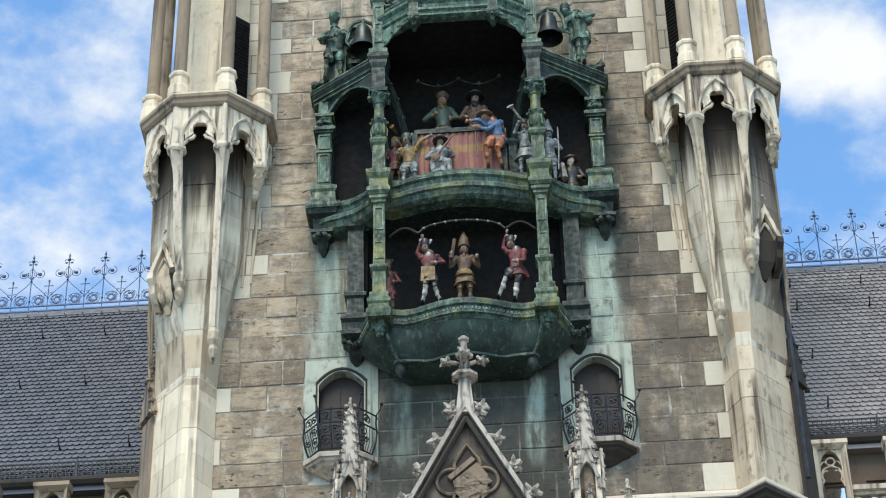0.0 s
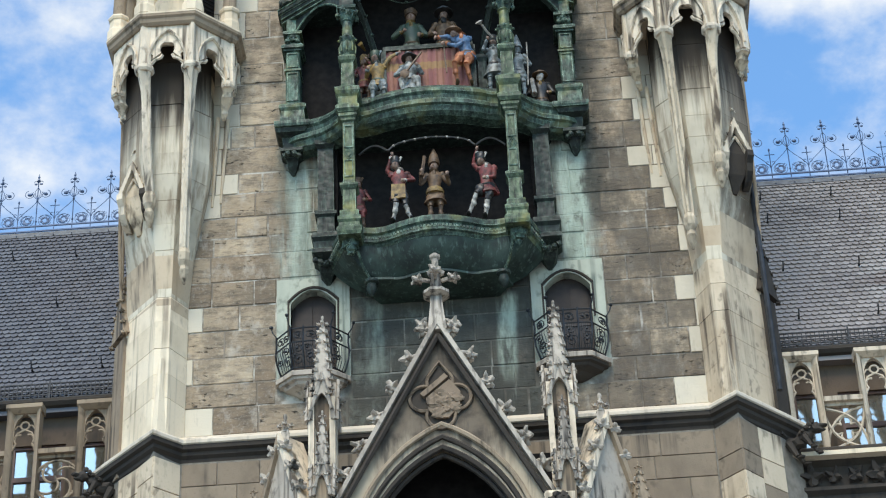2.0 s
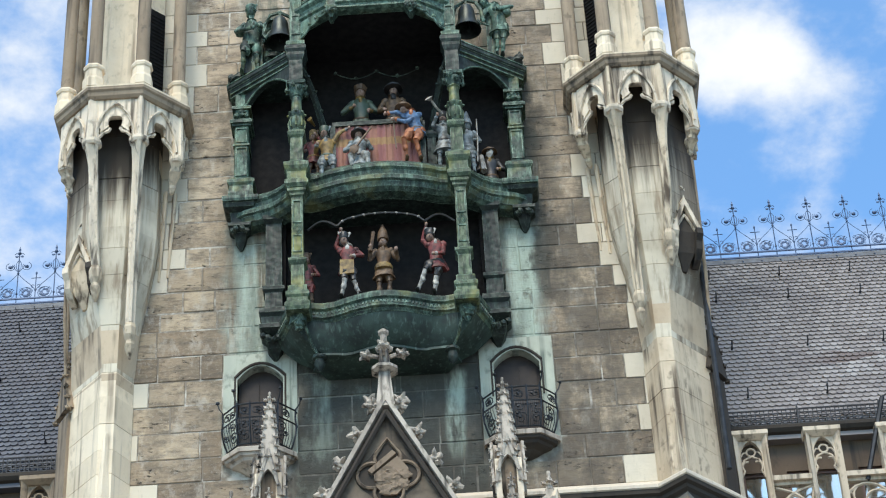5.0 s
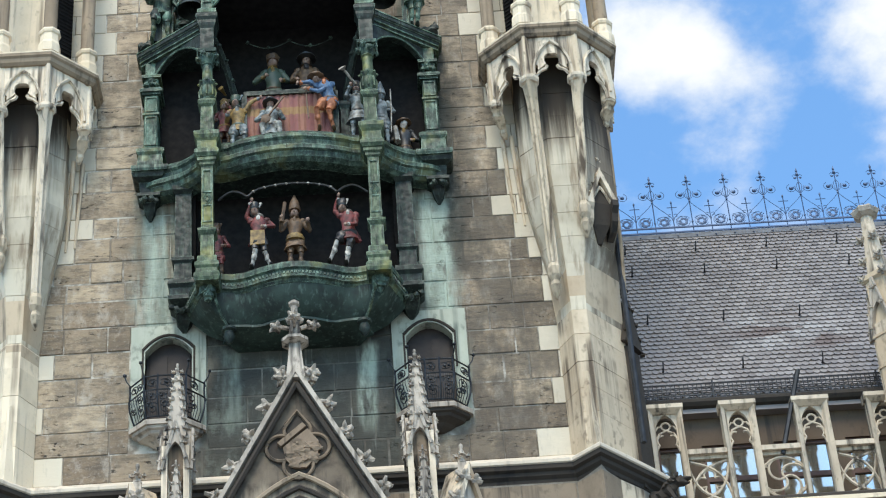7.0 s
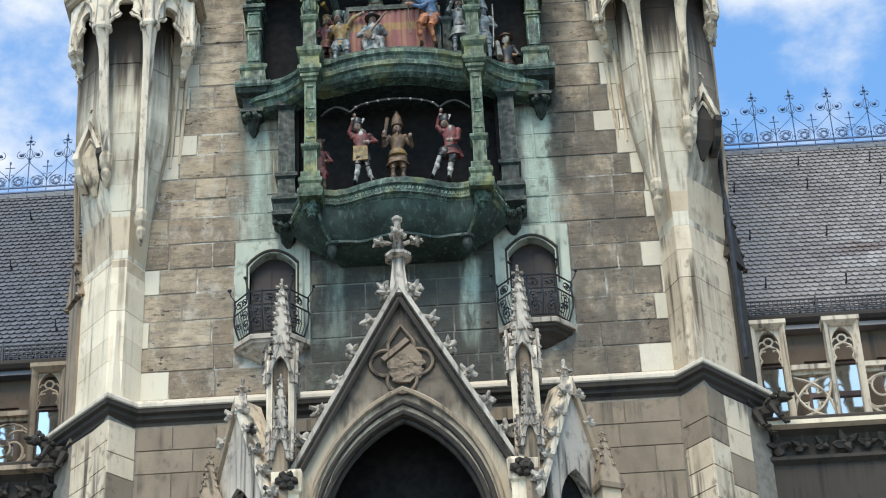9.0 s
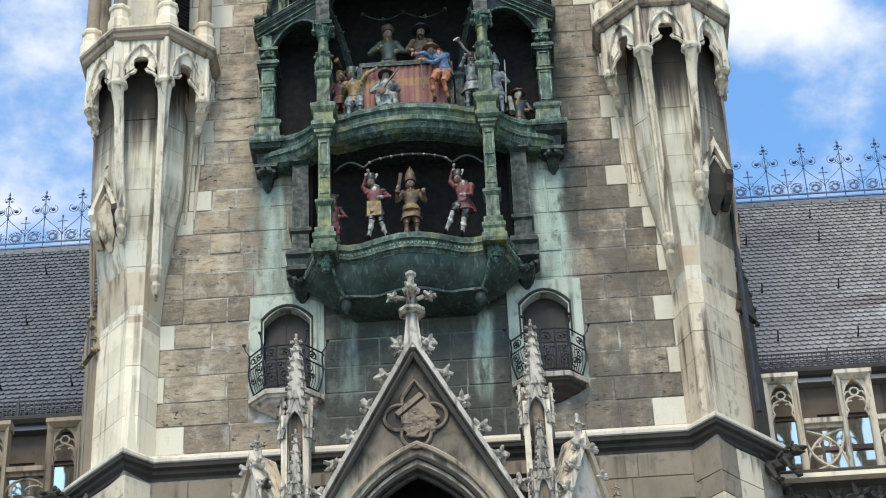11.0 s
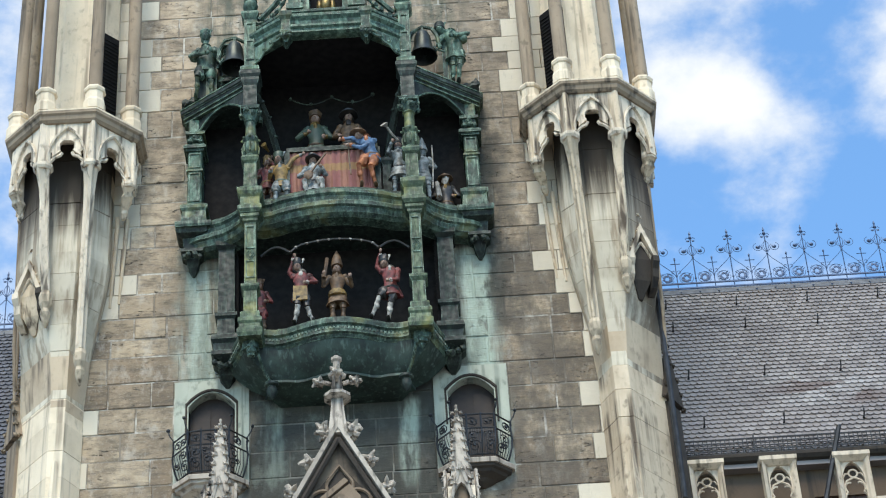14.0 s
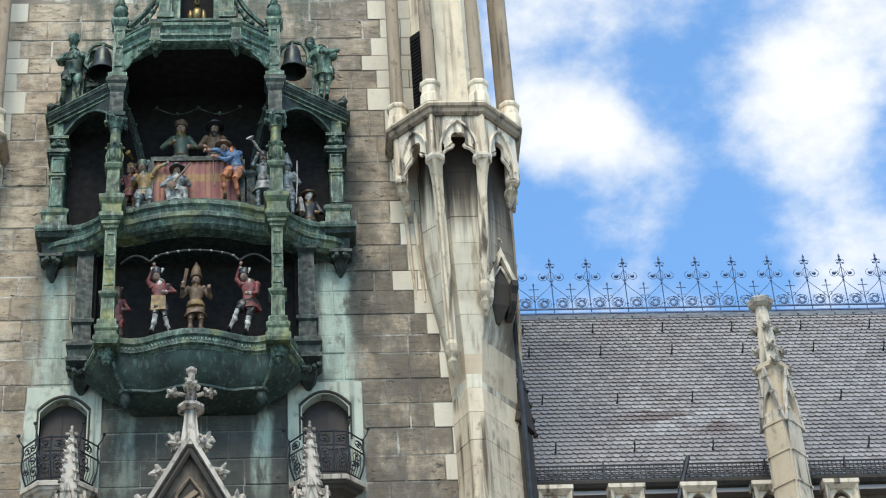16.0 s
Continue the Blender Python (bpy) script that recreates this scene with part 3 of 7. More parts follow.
def tile_geometry(x, u, w, h, lift):
    """One round-ended tile: its upper side, and its front edge turned down."""
    outline = [(-0.5, h), (-0.5, 0.07), (-0.36, 0.025), (-0.14, 0.0), (0.14, 0.0), (0.36, 0.025), (0.5, 0.07), (0.5, h)]
    top, low = [], []
    for a, b in outline:
        rise = 0.034 + lift if b < 0.2 else 0.004
        p = Vector((x + a * w, EAVE[0], EAVE[1])) + SLOPE * (u + b) + OUT * rise
        top.append(p)
        low.append(p - OUT * 0.034)
    k = len(top)
    return top + low, [tuple(range(k))] + [(i, k + i, k + i + 1, i + 1) for i in range(k - 1)]


def build_roof(s, x_end):
    side = "right_wing" if s > 0 else "left_wing"
    cover = TILE if s > 0 else DARK_TILE
    bm = B()
    a, b = sorted((s * 6.85, s * 34))
    loft(bm, [[(x, EAVE[0], EAVE[1]), (x, RIDGE[0], RIDGE[1]), (x, 12.3, 2.45), (x, 12.3, 2.2), (x, EAVE[0], 2.2)] for x in (a, b)])
    roof = solid("roof_" + side, bm, cover, "steep roof of round-ended " + ("grey-brown tiles with a pale and rusty patch" if s > 0 else "darker blue-grey tiles"), "roof", kind="structure")
    rnd = random.Random(5 + s)
    w, h, n = 0.165, 0.225, 0
    verts, faces = [], []
    rows = int(LENGTH / h)
    for r in range(rows):
        for c in range(int((x_end - 6.7) / w)):
            x = s * (6.8 + c * w + (w / 2 if r % 2 else 0)) + rnd.uniform(-0.004, 0.004)
            v, f = tile_geometry(x, r * h + 0.02, w * 0.97, h * 1.12, rnd.uniform(0, 0.012))
            if s > 0 and 7.3 < abs(x) < 9.1 and 3 <= r < 40 and n < 300:
                me = bpy.data.meshes.new("roof_tile")
                me.from_pydata(v, [], f)
                me.materials.append(cover)
                part_again("roof_tile", me, roof)
                n += 1
            else:
                k = len(verts)
                verts += v
                faces += [tuple(i + k for i in q) for q in f]
    me = bpy.data.meshes.new("roof_tiles")
    me.from_pydata(verts, [], faces)
    me.materials.append(cover)
    tagged(part_again("roof_tiles", me, roof), kind="stuff")
    bm = B()
    sweep(bm, [(a, RIDGE[0]), (b, RIDGE[0])], [(-0.16, 10.86), (0, 11.12), (0.16, 10.86)])
    part("ridge_cap", bm, LEAD, roof, "pale lead ridge capping")
    hook = B()
    tube(hook, [(0, 0, 0), (0, -0.14, 0.02), (0, -0.2, 0.14)], 0.018, 4)
    box(hook, -0.025, 0.025, -0.05, 0.35, -0.02, 0.0)
    hook_mesh = finish("snow_hook", hook, IRON)
    for u in ((8.9, 7.4, 4.4, 1.65) if s > 0 else (8.37, 5.3, 1.65)):
        for i in range(8):
            x = s * (8.2 + i * 1.84 if s > 0 else 8.13 + i * 1.66)
            if abs(x) < x_end:
                p = Vector((x, EAVE[0], EAVE[1])) + SLOPE * u + OUT * 0.05
                part_again("snow_hook", hook_mesh, roof, Matrix.Translation(p))
    return roof


build_roof(1, 19.5)
build_roof(-1, 14.5)


def spiral(cx, cz, r, a0, turns, n=14, end=0.25):
    return [(cx + r * (1 - (1 - end) * i / n) * math.cos(a0 + turns * math.tau * i / n), 0,
             cz + r * (1 - (1 - end) * i / n) * math.sin(a0 + turns * math.tau * i / n)) for i in range(n + 1)]


def leafy(bm, x, z, r, n, seed):
    rnd = random.Random(seed)
    for i in range(n):
        a = math.tau * i / n + rnd.uniform(-0.3, 0.3)
        blob(bm, (x + r * 0.6 * math.cos(a), 0, z + r * 0.6 * math.sin(a)), (r * 0.3, 0.012, r * 0.3), 0, 0.5)


def cresting_unit():
    """One tall lily standard with its scrolls, and the short cross standard beside it."""
    tall, short, scroll = B(), B(), B()
    tube(tall, [(0.05, -0.18, -0.22), (0, 0, -0.08), (0, 0, 1.72)], 0.015, 5)
    lathe(tall, [(0.0, 1.66), (0.05, 1.72), (0.02, 1.80), (0.035, 1.84), (0.0, 1.96)], 6)
    for s in (-1, 1):
        tube(tall, [(0, 0, 1.66), (s * 0.08, 0, 1.73), (s * 0.13, 0, 1.68)], 0.011, 4)
        tube(tall, [(0, 0, 1.5), (s * 0.07, 0, 1.38), (s * 0.06, 0, 1.24), (0, 0, 1.08)], 0.010, 4)
        tube(tall, [(0, 0, 1.08), (s * 0.1, 0, 1.2), (s * 0.17, 0, 1.34)], 0.010, 4)
        blob(tall, (s * 0.22, 0, 1.27), (0.075, 0.05, 0.06), 0, 0.3)
        tube(tall, spiral(s * 0.22, 1.28, 0.13, 1.2 if s > 0 else 1.9, -s * 0.8, 10, 0.9), 0.01, 4)
        blob(tall, (s * 0.07, 0, 1.62), (0.05, 0.02, 0.035), 0, 0.4)
    blob(tall, (0, 0, 1.05), 0.035, 0)
    blob(tall, (0, 0, 0.36), 0.035, 0)
    tube(short, [(0.05, -0.18, -0.22), (0, 0, -0.08), (0, 0, 1.0)], 0.014, 5)
    for s in (-1, 1):
        tube(short, [(0, 0, 0.86), (s * 0.13, 0, 0.86)], 0.014, 4)
        tube(short, spiral(s * 0.07, 0.6, 0.06, -1.57, s * 0.7, 6, 0.5), 0.01, 4)
    blob(short, (0, 0, 1.02), (0.03, 0.03, 0.06), 0)
    for s in (-1, 1):
        tube(scroll, [(s * 0.0, 0, 1.03), (s * 0.14, 0, 0.86), (s * 0.34, 0, 0.66), (s * 0.46, 0, 0.52), (s * 0.5, 0, 0.4)], 0.011, 4)
        tube(scroll, spiral(s * 0.25, 0.38, 0.17, 1.57, -s * 1.15, 14, 0.45), 0.012, 4)
        tube(scroll, spiral(s * 0.25, 0.38, 0.19, 0.2, s * 0.9, 12, 0.95), 0.009, 4)
        leafy(scroll, s * 0.24, 0.38, 0.155, 9, 3 + s)
        leafy(scroll, s * 0.12, 0.5, 0.06, 4, 9 + s)
    return [(n, finish(n, m, RIDGE_IRON)) for n, m in (("tall_standard", tall), ("short_standard", short), ("scrollwork", scroll))]


CREST = cresting_unit()


def build_cresting(s, x_end):
    th = thing("ridge_cresting", "blue-grey wrought iron ridge cresting with lilies and scrolls", "cresting", (0, RIDGE[0], 11.12), "iron cresting of the roofs")
    a, b = sorted((s * 6.4, s * 33))
    for name, z in (("lower_rail", 0.04), ("upper_rail", 0.2)):
        bm = B()
        box(bm, a, b, -0.02, 0.02, z - 0.02, z + 0.02)
        part(name, bm, RIDGE_IRON, th)
    x = 6.2
    while x < x_end:
        for name, me in CREST:
            part_again(name, me, th, Matrix.Translation((s * (x + (0.5 if name == "short_standard" else 0.0)), 0, 0)))
        x += 1.0


build_cresting(1, 21.0)
build_cresting(-1, 15.0)


def build_snow_guard(s, x_end):
    """The lattice rail that holds the snow above the eave."""
    th = thing("snow_guard", "dark iron snow guard of small lattice above the eave", "railing", (0, 1.78, 2.62), "snow guards")
    a, b = sorted((s * 6.9, s * x_end))
    for i in range(5):
        bm = B()
        box(bm, a, b, -0.012, 0.012, i * 0.1, i * 0.1 + 0.022)
        part("rail", bm, IRON, th)
    bm = B()
    x = a
    while x < b:
        box(bm, x - 0.009, x + 0.009, -0.02, 0.004, 0.0, 0.42)
        x += 0.1
    tagged(part("lattice_bar", bm, IRON, th), kind="stuff")
    x = 7.3
    while x < x_end:
        bm = B()
        box(bm, s * x - 0.02, s * x + 0.02, -0.05, -0.02, -0.14, 0.46)
        tube(bm, [(s * x, -0.03, 0.4), (s * x, 0.22, 0.3)], 0.014, 4)
        part("post", bm, IRON, th)
        x += 1.85


build_snow_guard(1, 20)
build_snow_guard(-1, 15)


# brown stone darkened so that its colour holds the shadow behind the gallery
SHADOWED_WING_STONE = limestone("shadowed_wing_stone", (0.11, 0.085, 0.063), (0.055, 0.043, 0.033), (0.03, 0.025, 0.02), 0.8)


def build_wing(s, x_end):
    """The wing's wall behind the gallery: eave gutter, brown windows, floor of the walk, frieze below."""
    side = "right" if s > 0 else "left"
    a, b = sorted((s * 6.9, s * 34))
    bm = B()
    windows = []
    x = 7.75
    while x < x_end:
        windows.append((min(s * (x - 0.62), s * (x + 0.62)), max(s * (x - 0.62), s * (x + 0.62)), -0.6, 1.5))
        x += 1.6
    for c in cells(a, b, -26, 2.4, windows):
        box(bm, c[0], c[1], 1.95, 2.3, c[2], c[3])
    box(bm, a, b, 11.9, 12.3, -26, 2.4)
    solid("wall_wing_" + side, bm, SHADOWED_WING_STONE, "brown stone wall behind the roof gallery, shadow in its colour", "wall", kind="structure")
    # near-black sheet paints the darkness behind the panes
    bm = B()
    box(bm, a, b, 2.3, 2.36, -3.0, 2.4)
    solid("wall_wing_lining_" + side, bm, VOID, "near-black sheet in place of the unlit room", "wall", kind="structure")
    for i, (x0, x1, z0, z1) in enumerate(windows):
        th = thing("window_%s_%d" % (side, i + 1), "brown wooden casement window mirroring the sky", "window", ((x0 + x1) / 2, 2.05, z0), "wing windows", "structure")
        w, h = (x1 - x0) / 2, z1 - z0
        bm = B()
        for c in cells(-w, w, 0, h, [(-w + 0.07, -0.05, 0.07, 1.2), (0.05, w - 0.07, 0.07, 1.2), (-w + 0.07, -0.05, 1.32, h - 0.07), (0.05, w - 0.07, 1.32, h - 0.07)]):
            box(bm, c[0], c[1], -0.05, 0.05, c[2], c[3])
        part("window_frame", bm, WINDOW_WOOD, th)
        for u0, u1, v0, v1 in ((-w + 0.07, -0.05, 0.07, 1.2), (0.05, w - 0.07, 0.07, 1.2), (-w + 0.07, -0.05, 1.32, h - 0.07), (0.05, w - 0.07, 1.32, h - 0.07)):
            bm = B()
            box(bm, u0, u1, 0.0, 0.012, v0, v1)
            part("pane", bm, GLASS, th)
    bm = B()
    sweep(bm, [(a, 1.62), (b, 1.62)], [(-0.1, 2.3), (0.0, 2.34), (0.06, 2.42), (0.06, 2.5), (-0.25, 2.62)])
    # the gutter's near-black colour stands for the shadow at the eave
    solid("gutter_" + side, bm, SHADE_SOOT, "eave gutter with shadow put into its dark colour", "gutter", kind="structure")
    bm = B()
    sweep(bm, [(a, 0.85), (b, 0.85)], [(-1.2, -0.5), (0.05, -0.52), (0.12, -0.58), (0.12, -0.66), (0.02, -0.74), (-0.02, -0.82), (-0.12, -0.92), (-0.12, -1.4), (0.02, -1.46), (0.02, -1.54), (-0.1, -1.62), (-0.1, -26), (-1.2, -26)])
    wall = solid("wall_cornice_" + side, bm, SHADE_SOOT, "dark moulded cornice with a rosette frieze under the gallery", "cornice", kind="structure")
    rose = B()
    crocket(rose, (0, 0, 0), 0.26)
    rose_mesh = finish("rosette", rose, SHADE_SOOT, True)
    x = 7.75
    while x < x_end:
        k = 1.0 if int(x * 10) % 2 else 0.72
        part_again("rosette", rose_mesh, wall, pose(s * x, 0.96, -1.17, 90, x * 50, 0) @ Matrix.Diagonal((k, k, k, 1)))
        x += 0.47


build_wing(1, 19)
build_wing(-1, 14)


def arch_screen(bm, w, z0, z1, y0, y1, rise, gap=0.07, n=8):
    """A panel of half-width w between z0 and z1 with a pointed opening cut through its upper part."""
    arc = pointed(w - gap, z1 - rise - gap, rise, n)
    inner = [(-w + gap, z0)] + arc + [(w - gap, z0)]
    k = len(inner)
    outer = []
    for i, (x, z) in enumerate(inner):
        if i == 0 or i == k - 1:
            outer.append((math.copysign(w, x), z0))
        elif abs(x) > (w - gap) * 0.999:
            outer.append((math.copysign(w, x), z))
        else:
            f = (i - 1) / (k - 3)
            outer.append((-w + 2 * w * f, z1) if 0.2 < f < 0.8 else (math.copysign(w, x), min(z1, z + (z1 - z) * 0.9)))
    band(bm, inner, outer, y0, y1)


def ring(bm, cx, cz, r, y, t=0.028, n=18):
    tube(bm, [(cx + r * math.cos(math.tau * i / n), y, cz + r * math.sin(math.tau * i / n)) for i in range(n + 1)], t, 5)


def build_gallery(s, x_end):
    """The pierced parapet: tall framed lights and low traceried panels by turns."""
    stone = PALE_GALLERY if s > 0 else DARK_STONE
    side = "right" if s > 0 else "left"
    par = thing("parapet_" + side, "pierced gothic stone parapet with traceried panels", "parapet", (0, 1.0, -0.6), kind="structure")
    tall = B()
    for sx in (-1, 1):
        loft(tall, [[(sx * 0.25, 0.0, z), (sx * 0.29, -0.06, z), (sx * 0.37, -0.14, z), (sx * 0.37, 0.2, z), (sx * 0.25, 0.2, z)] for z in (0, 2.5)])
    loft(tall, [[(x, -0.16, 2.46), (x, -0.16, 2.56), (x, 0.22, 2.62), (x, 0.22, 2.4), (x, -0.02, 2.38)] for x in (-0.41, 0.41)])
    arch_screen(tall, 0.26, 1.45, 2.42, 0.02, 0.12, 0.42, 0.03)
    tall_mesh = finish("tall_light", tall, stone)
    trac = B()
    ring(trac, 0, 2.1, 0.095, 0.06, 0.024, 14)
    for sx in (-1, 1):
        tube(trac, [(sx * 0.24, 0.06, 2.0), (sx * 0.17, 0.06, 2.1), (sx * 0.1, 0.06, 2.1)], 0.022, 5)
        lobe = [(sx * (0.115 + 0.105 * math.cos(t)), 0.06, 1.74 + 0.13 * math.sin(t)) for t in [-0.9 + 0.36 * k for k in range(9)]]
        tube(trac, [(sx * 0.25, 0.06, 1.5)] + lobe, 0.026, 5)
        tube(trac, [(sx * 0.245, 0.06, 1.76), (sx * 0.16, 0.06, 1.92), (0, 0.06, 2.0)], 0.026, 5)
    trac_mesh = finish("tracery", trac, stone)
    low = B()
    box(low, -0.46, 0.46, -0.1, 0.24, 1.28, 1.4)
    box(low, -0.46, 0.46, -0.05, 0.18, 0.0, 0.1)
    box(low, -0.46, 0.46, -0.0, 0.14, 1.2, 1.28)
    low_mesh = finish("low_panel", low, stone)
    t1, t2 = B(), B()
    ring(t1, 0, 0.65, 0.5, 0.05, 0.035)
    for k in range(4):
        a = k * math.pi / 2 + 0.4
        tube(t1, [(0.5 * f * math.cos(a + 1.9 * (1 - f) ** 0.8), 0.05, 0.65 + 0.5 * f * math.sin(a + 1.9 * (1 - f) ** 0.8)) for f in [1 - i / 9 for i in range(10)]], 0.03, 5)
        tube(t1, [(0.5 * math.cos(a + 0.5) * f, 0.05, 0.65 + 0.5 * math.sin(a + 0.5) * f) for f in (0.98, 0.84, 0.74)], 0.022, 4)
    for sx in (-1, 1):
        for sz in (-1, 1):
            tube(t2, [(sx * (-0.46 + 0.92 * f) - sx * sz * 0.2 * math.sin(math.pi * f), 0.05, 0.12 + 1.06 * f + sz * 0.2 * math.sin(math.pi * f)) for f in [i / 10 for i in range(11)]], 0.032, 5)
    for k in range(4):
        a = k * math.pi / 2
        tube(t2, [(0.17 * math.cos(a) + 0.13 * math.cos(a + d), 0.07, 0.65 + 0.17 * math.sin(a) + 0.13 * math.sin(a + d)) for d in (-2.2, -1.4, -0.7, 0, 0.7, 1.4, 2.2)], 0.024, 5)
    meshes = [finish("wheel_tracery", t1, stone), finish("crossed_tracery", t2, stone)]
    x, k = 7.87, 1
    while x < x_end:
        part_again("tall_light", tall_mesh, par, Matrix.Translation((s * x, 0, 0)))
        part_again("tracery", trac_mesh, par, Matrix.Translation((s * x, 0, 0)))
        part_again("low_panel", low_mesh, par, Matrix.Translation((s * (x + 0.8), 0, 0)))
        part_again("tracery", meshes[(k + (s < 0)) % 2], par, Matrix.Translation((s * (x + 0.8), 0, 0)))
        x += 1.6
        k += 1
    bm = B()
    a, b = sorted((s * 7.0, s * 34))
    loft(bm, [[(x, -0.36, -0.2), (x, -0.36, -0.1), (x, -0.2, 0.0), (x, 0.3, 0.0), (x, 0.3, -0.2)] for x in (a, b)])
    part("sill", bm, LIMESTONE if s > 0 else DARK_STONE, par, "pale worn sill stone")


build_gallery(1, 19)
build_gallery(-1, 14)

# ---- the corner turrets ----
TCX, TCY = 6.09, -0.21


def cross_flower(bm, x, y, z, r, m=None):
    """A finial of two leaf crosses under a small knob."""
    lathe(bm, [(r * 0.42, z - r * 2.6), (r * 0.30, z - r), (r * 0.32, z + r * 0.7), (r * 0.22, z + r * 1.2), (r * 0.36, z + r * 1.7), (r * 0.3, z + r * 2.1), (0.0, z + r * 2.35)], 8, m, 0, 0.39, x, y)
    lathe(bm, [(r * 0.4, z - r * 1.5), (r * 0.72, z - r * 1.3), (r * 0.72, z - r * 1.1), (r * 0.4, z - r * 0.9)], 8, m, 0, 0.39, x, y)
    for k in range(4):
        a = k * math.pi / 2
        crocket(bm, (x + math.cos(a) * r * 0.95, y + math.sin(a) * r * 0.95, z), r * 0.55, m)


def build_turret(s):
    th = thing("corner_turret", "pale limestone corner turret on arcaded gothic corbel" + (", soot and painted shade outside" if s > 0 else ""), "turret",
               (s * TCX, TCY, 0), "corner turrets")
    side = Matrix.Diagonal((s, 1, 1, 1)) @ Matrix.Translation((-TCX, -TCY, 0))
    rnd = random.Random(11 + s)
    # the shaft, course by course: a chamfered corner below, opening into the half octagon that carries the arcade
    low = [(5.67, 1.2), (5.67, -0.02), (5.97, -0.55), (6.3, -0.55), (7.16, 0.42), (7.16, 1.2)]
    wide = [(5.2, 1.2), (5.22, -0.43), (5.83, -1.03), (6.69, -1.03), (7.29, -0.43), (7.29, 1.2)]

    def section(z, g=0.0):
        f = max(0.0, min(1.0, (z - 3.9) / 3.7))
        f = f * f * (3 - 2 * f)
        k = 0.022 if z < 3.6 else 0.0
        return [(a + (c - a) * f + g * 0.4, b + (d - b) * f + g - k) for (a, b), (c, d) in zip(low, wide)]

    z = 0.0
    for top in [c[0] for c in COURSES if c[0] < 3.7] + [4.2, 4.85, 5.5, 6.08, 6.75, 7.32, 8.08, 8.73, 9.41, 10.0, 10.6]:
        bm = B()
        g = rnd.uniform(-0.009, 0.009)
        prism(bm, section(z + 0.004, g), z + 0.005, top - 0.004, side, 0, section(top - 0.006, g))
        part("stone_course", bm, (DARK_STREAKED if s > 0 else LIMESTONE) if z < 3.6 else SHADE_SOOT_FALL_RIGHT if s > 0 else SHADE_SOOT_FALL, th)
        z = top
    bm = B()
    loft(bm, [[(x * 0.998 + 0.012, y + 0.02, z) for x, y in section(z)] for z in (0.0, 3.58, 3.62, 5.0, 6.0, 7.6, 10.6)], side)
    part("core", bm, GALLERY_STONE, th)
    # the spur that turns the chamfer into the pointed base
    bm = B()
    loft(bm, [[(5.92, -0.52, 0.1), (6.14, -0.74, 0.1), (6.38, -0.48, 0.1)], [(6.08, -0.59, 2.0), (6.13, -0.61, 2.0), (6.18, -0.59, 2.0)]], side)
    part("spur", bm, DARK_STREAKED if s > 0 else LIMESTONE, th)
    # shafts that flare out to carry the arcade; the outer two are short corbels over thin colonnettes
    def fluted(w, d, cx, cy, zz):
        return [(cx + w * g * math.cos(d + math.tau * i / 16), cy + w * g * math.sin(d + math.tau * i / 16), zz)
                for i, g in enumerate((1.1, 1.1, 0.78, 0.72, 0.98, 0.98, 0.74, 0.8, 1.0, 1.0, 0.8, 0.74, 0.98, 0.98, 0.72, 0.78))]

    for (x, y), (tx, ty), zb, long in (((5.68, -0.78), (5.52, -1.56), 4.72, True), ((6.48, -1.0), (6.62, -1.56), 6.2, True),
                                       ((7.2, -0.3), (7.38, -0.72), 8.5, False), ((4.98, -0.14), (4.76, -0.76), 8.5, False)):
        bm = B()
        d = math.atan2(ty - TCY, tx - TCX)
        if long:
            steps = ((zb, 0.0, 0.115), (7.3, 0.42, 0.125), (8.5, 0.66, 0.125), (8.9, 0.8, 0.14), (9.15, 0.94, 0.165), (9.3, 1.0, 0.19), (10.62, 1.0, 0.15))
        else:
            steps = ((zb + 0.25, 0.2, 0.05), (8.84, 0.3, 0.1), (8.92, 0.34, 0.08), (9.02, 0.52, 0.12), (9.1, 0.7, 0.16), (9.18, 0.8, 0.13), (9.26, 0.94, 0.15), (9.3, 0.97, 0.17), (10.62, 1.0, 0.13))
        loft(bm, [fluted(w, d, x + (tx - x) * f, y + (ty - y) * f, zz) for zz, f, w in steps], side)
        sh = part("shaft" if long else "shaft_corbel", bm, DARK_STREAKED if s > 0 else CARVED, th)
        bm = B()
        k = 1.0 if long else 0.74
        lathe(bm, [(0.2 * k, 9.26), (0.24 * k, 9.32), (0.24 * k, 9.4), (0.17 * k, 9.46)], 8, side, 0, d, tx, ty)
        part("capital", bm, CARVED, sh)
        if long:
            bm = B()
            loft(bm, [[(px, py, zz) for px, py in regular(6, w, d, x, cy)] for zz, w, cy in ((zb, 0.12, y), (zb - 0.12, 0.15, y), (zb - 0.3, 0.14, y + 0.03), (zb - 0.42, 0.09, y + 0.06), (zb - 0.52, 0.12, y + 0.08), (zb - 0.7, 0.08, y + 0.13), (zb - 0.82, 0.03, y + 0.18))], side)
            part("drop", bm, DARK_STREAKED, sh)
    for x, y, x2, y2, z0, z1 in ((4.88, -0.06, 5.0, 0.0, 6.5, 8.9), (5.08, -0.16, 5.2, -0.01, 6.4, 8.9), (7.3, -0.4, 7.26, 0.16, 4.1, 8.7), (7.28, 0.1, 7.28, 0.3, 4.6, 8.7)):
        bm = B()
        tube(bm, [(x2, y2, z0), (x + (x2 - x) * 0.4, y + (y2 - y) * 0.4, z0 + 1.3), (x, y, z1)], 0.03, 8, 0, side, 0.055)
        part("colonnette", bm, DARK_STONE if x > 7 else DARK_STREAKED, th, "", True)
    # arcade: five pointed heads with cusps round an eye
    w = 2.88 * math.tan(math.pi / 8) / 2
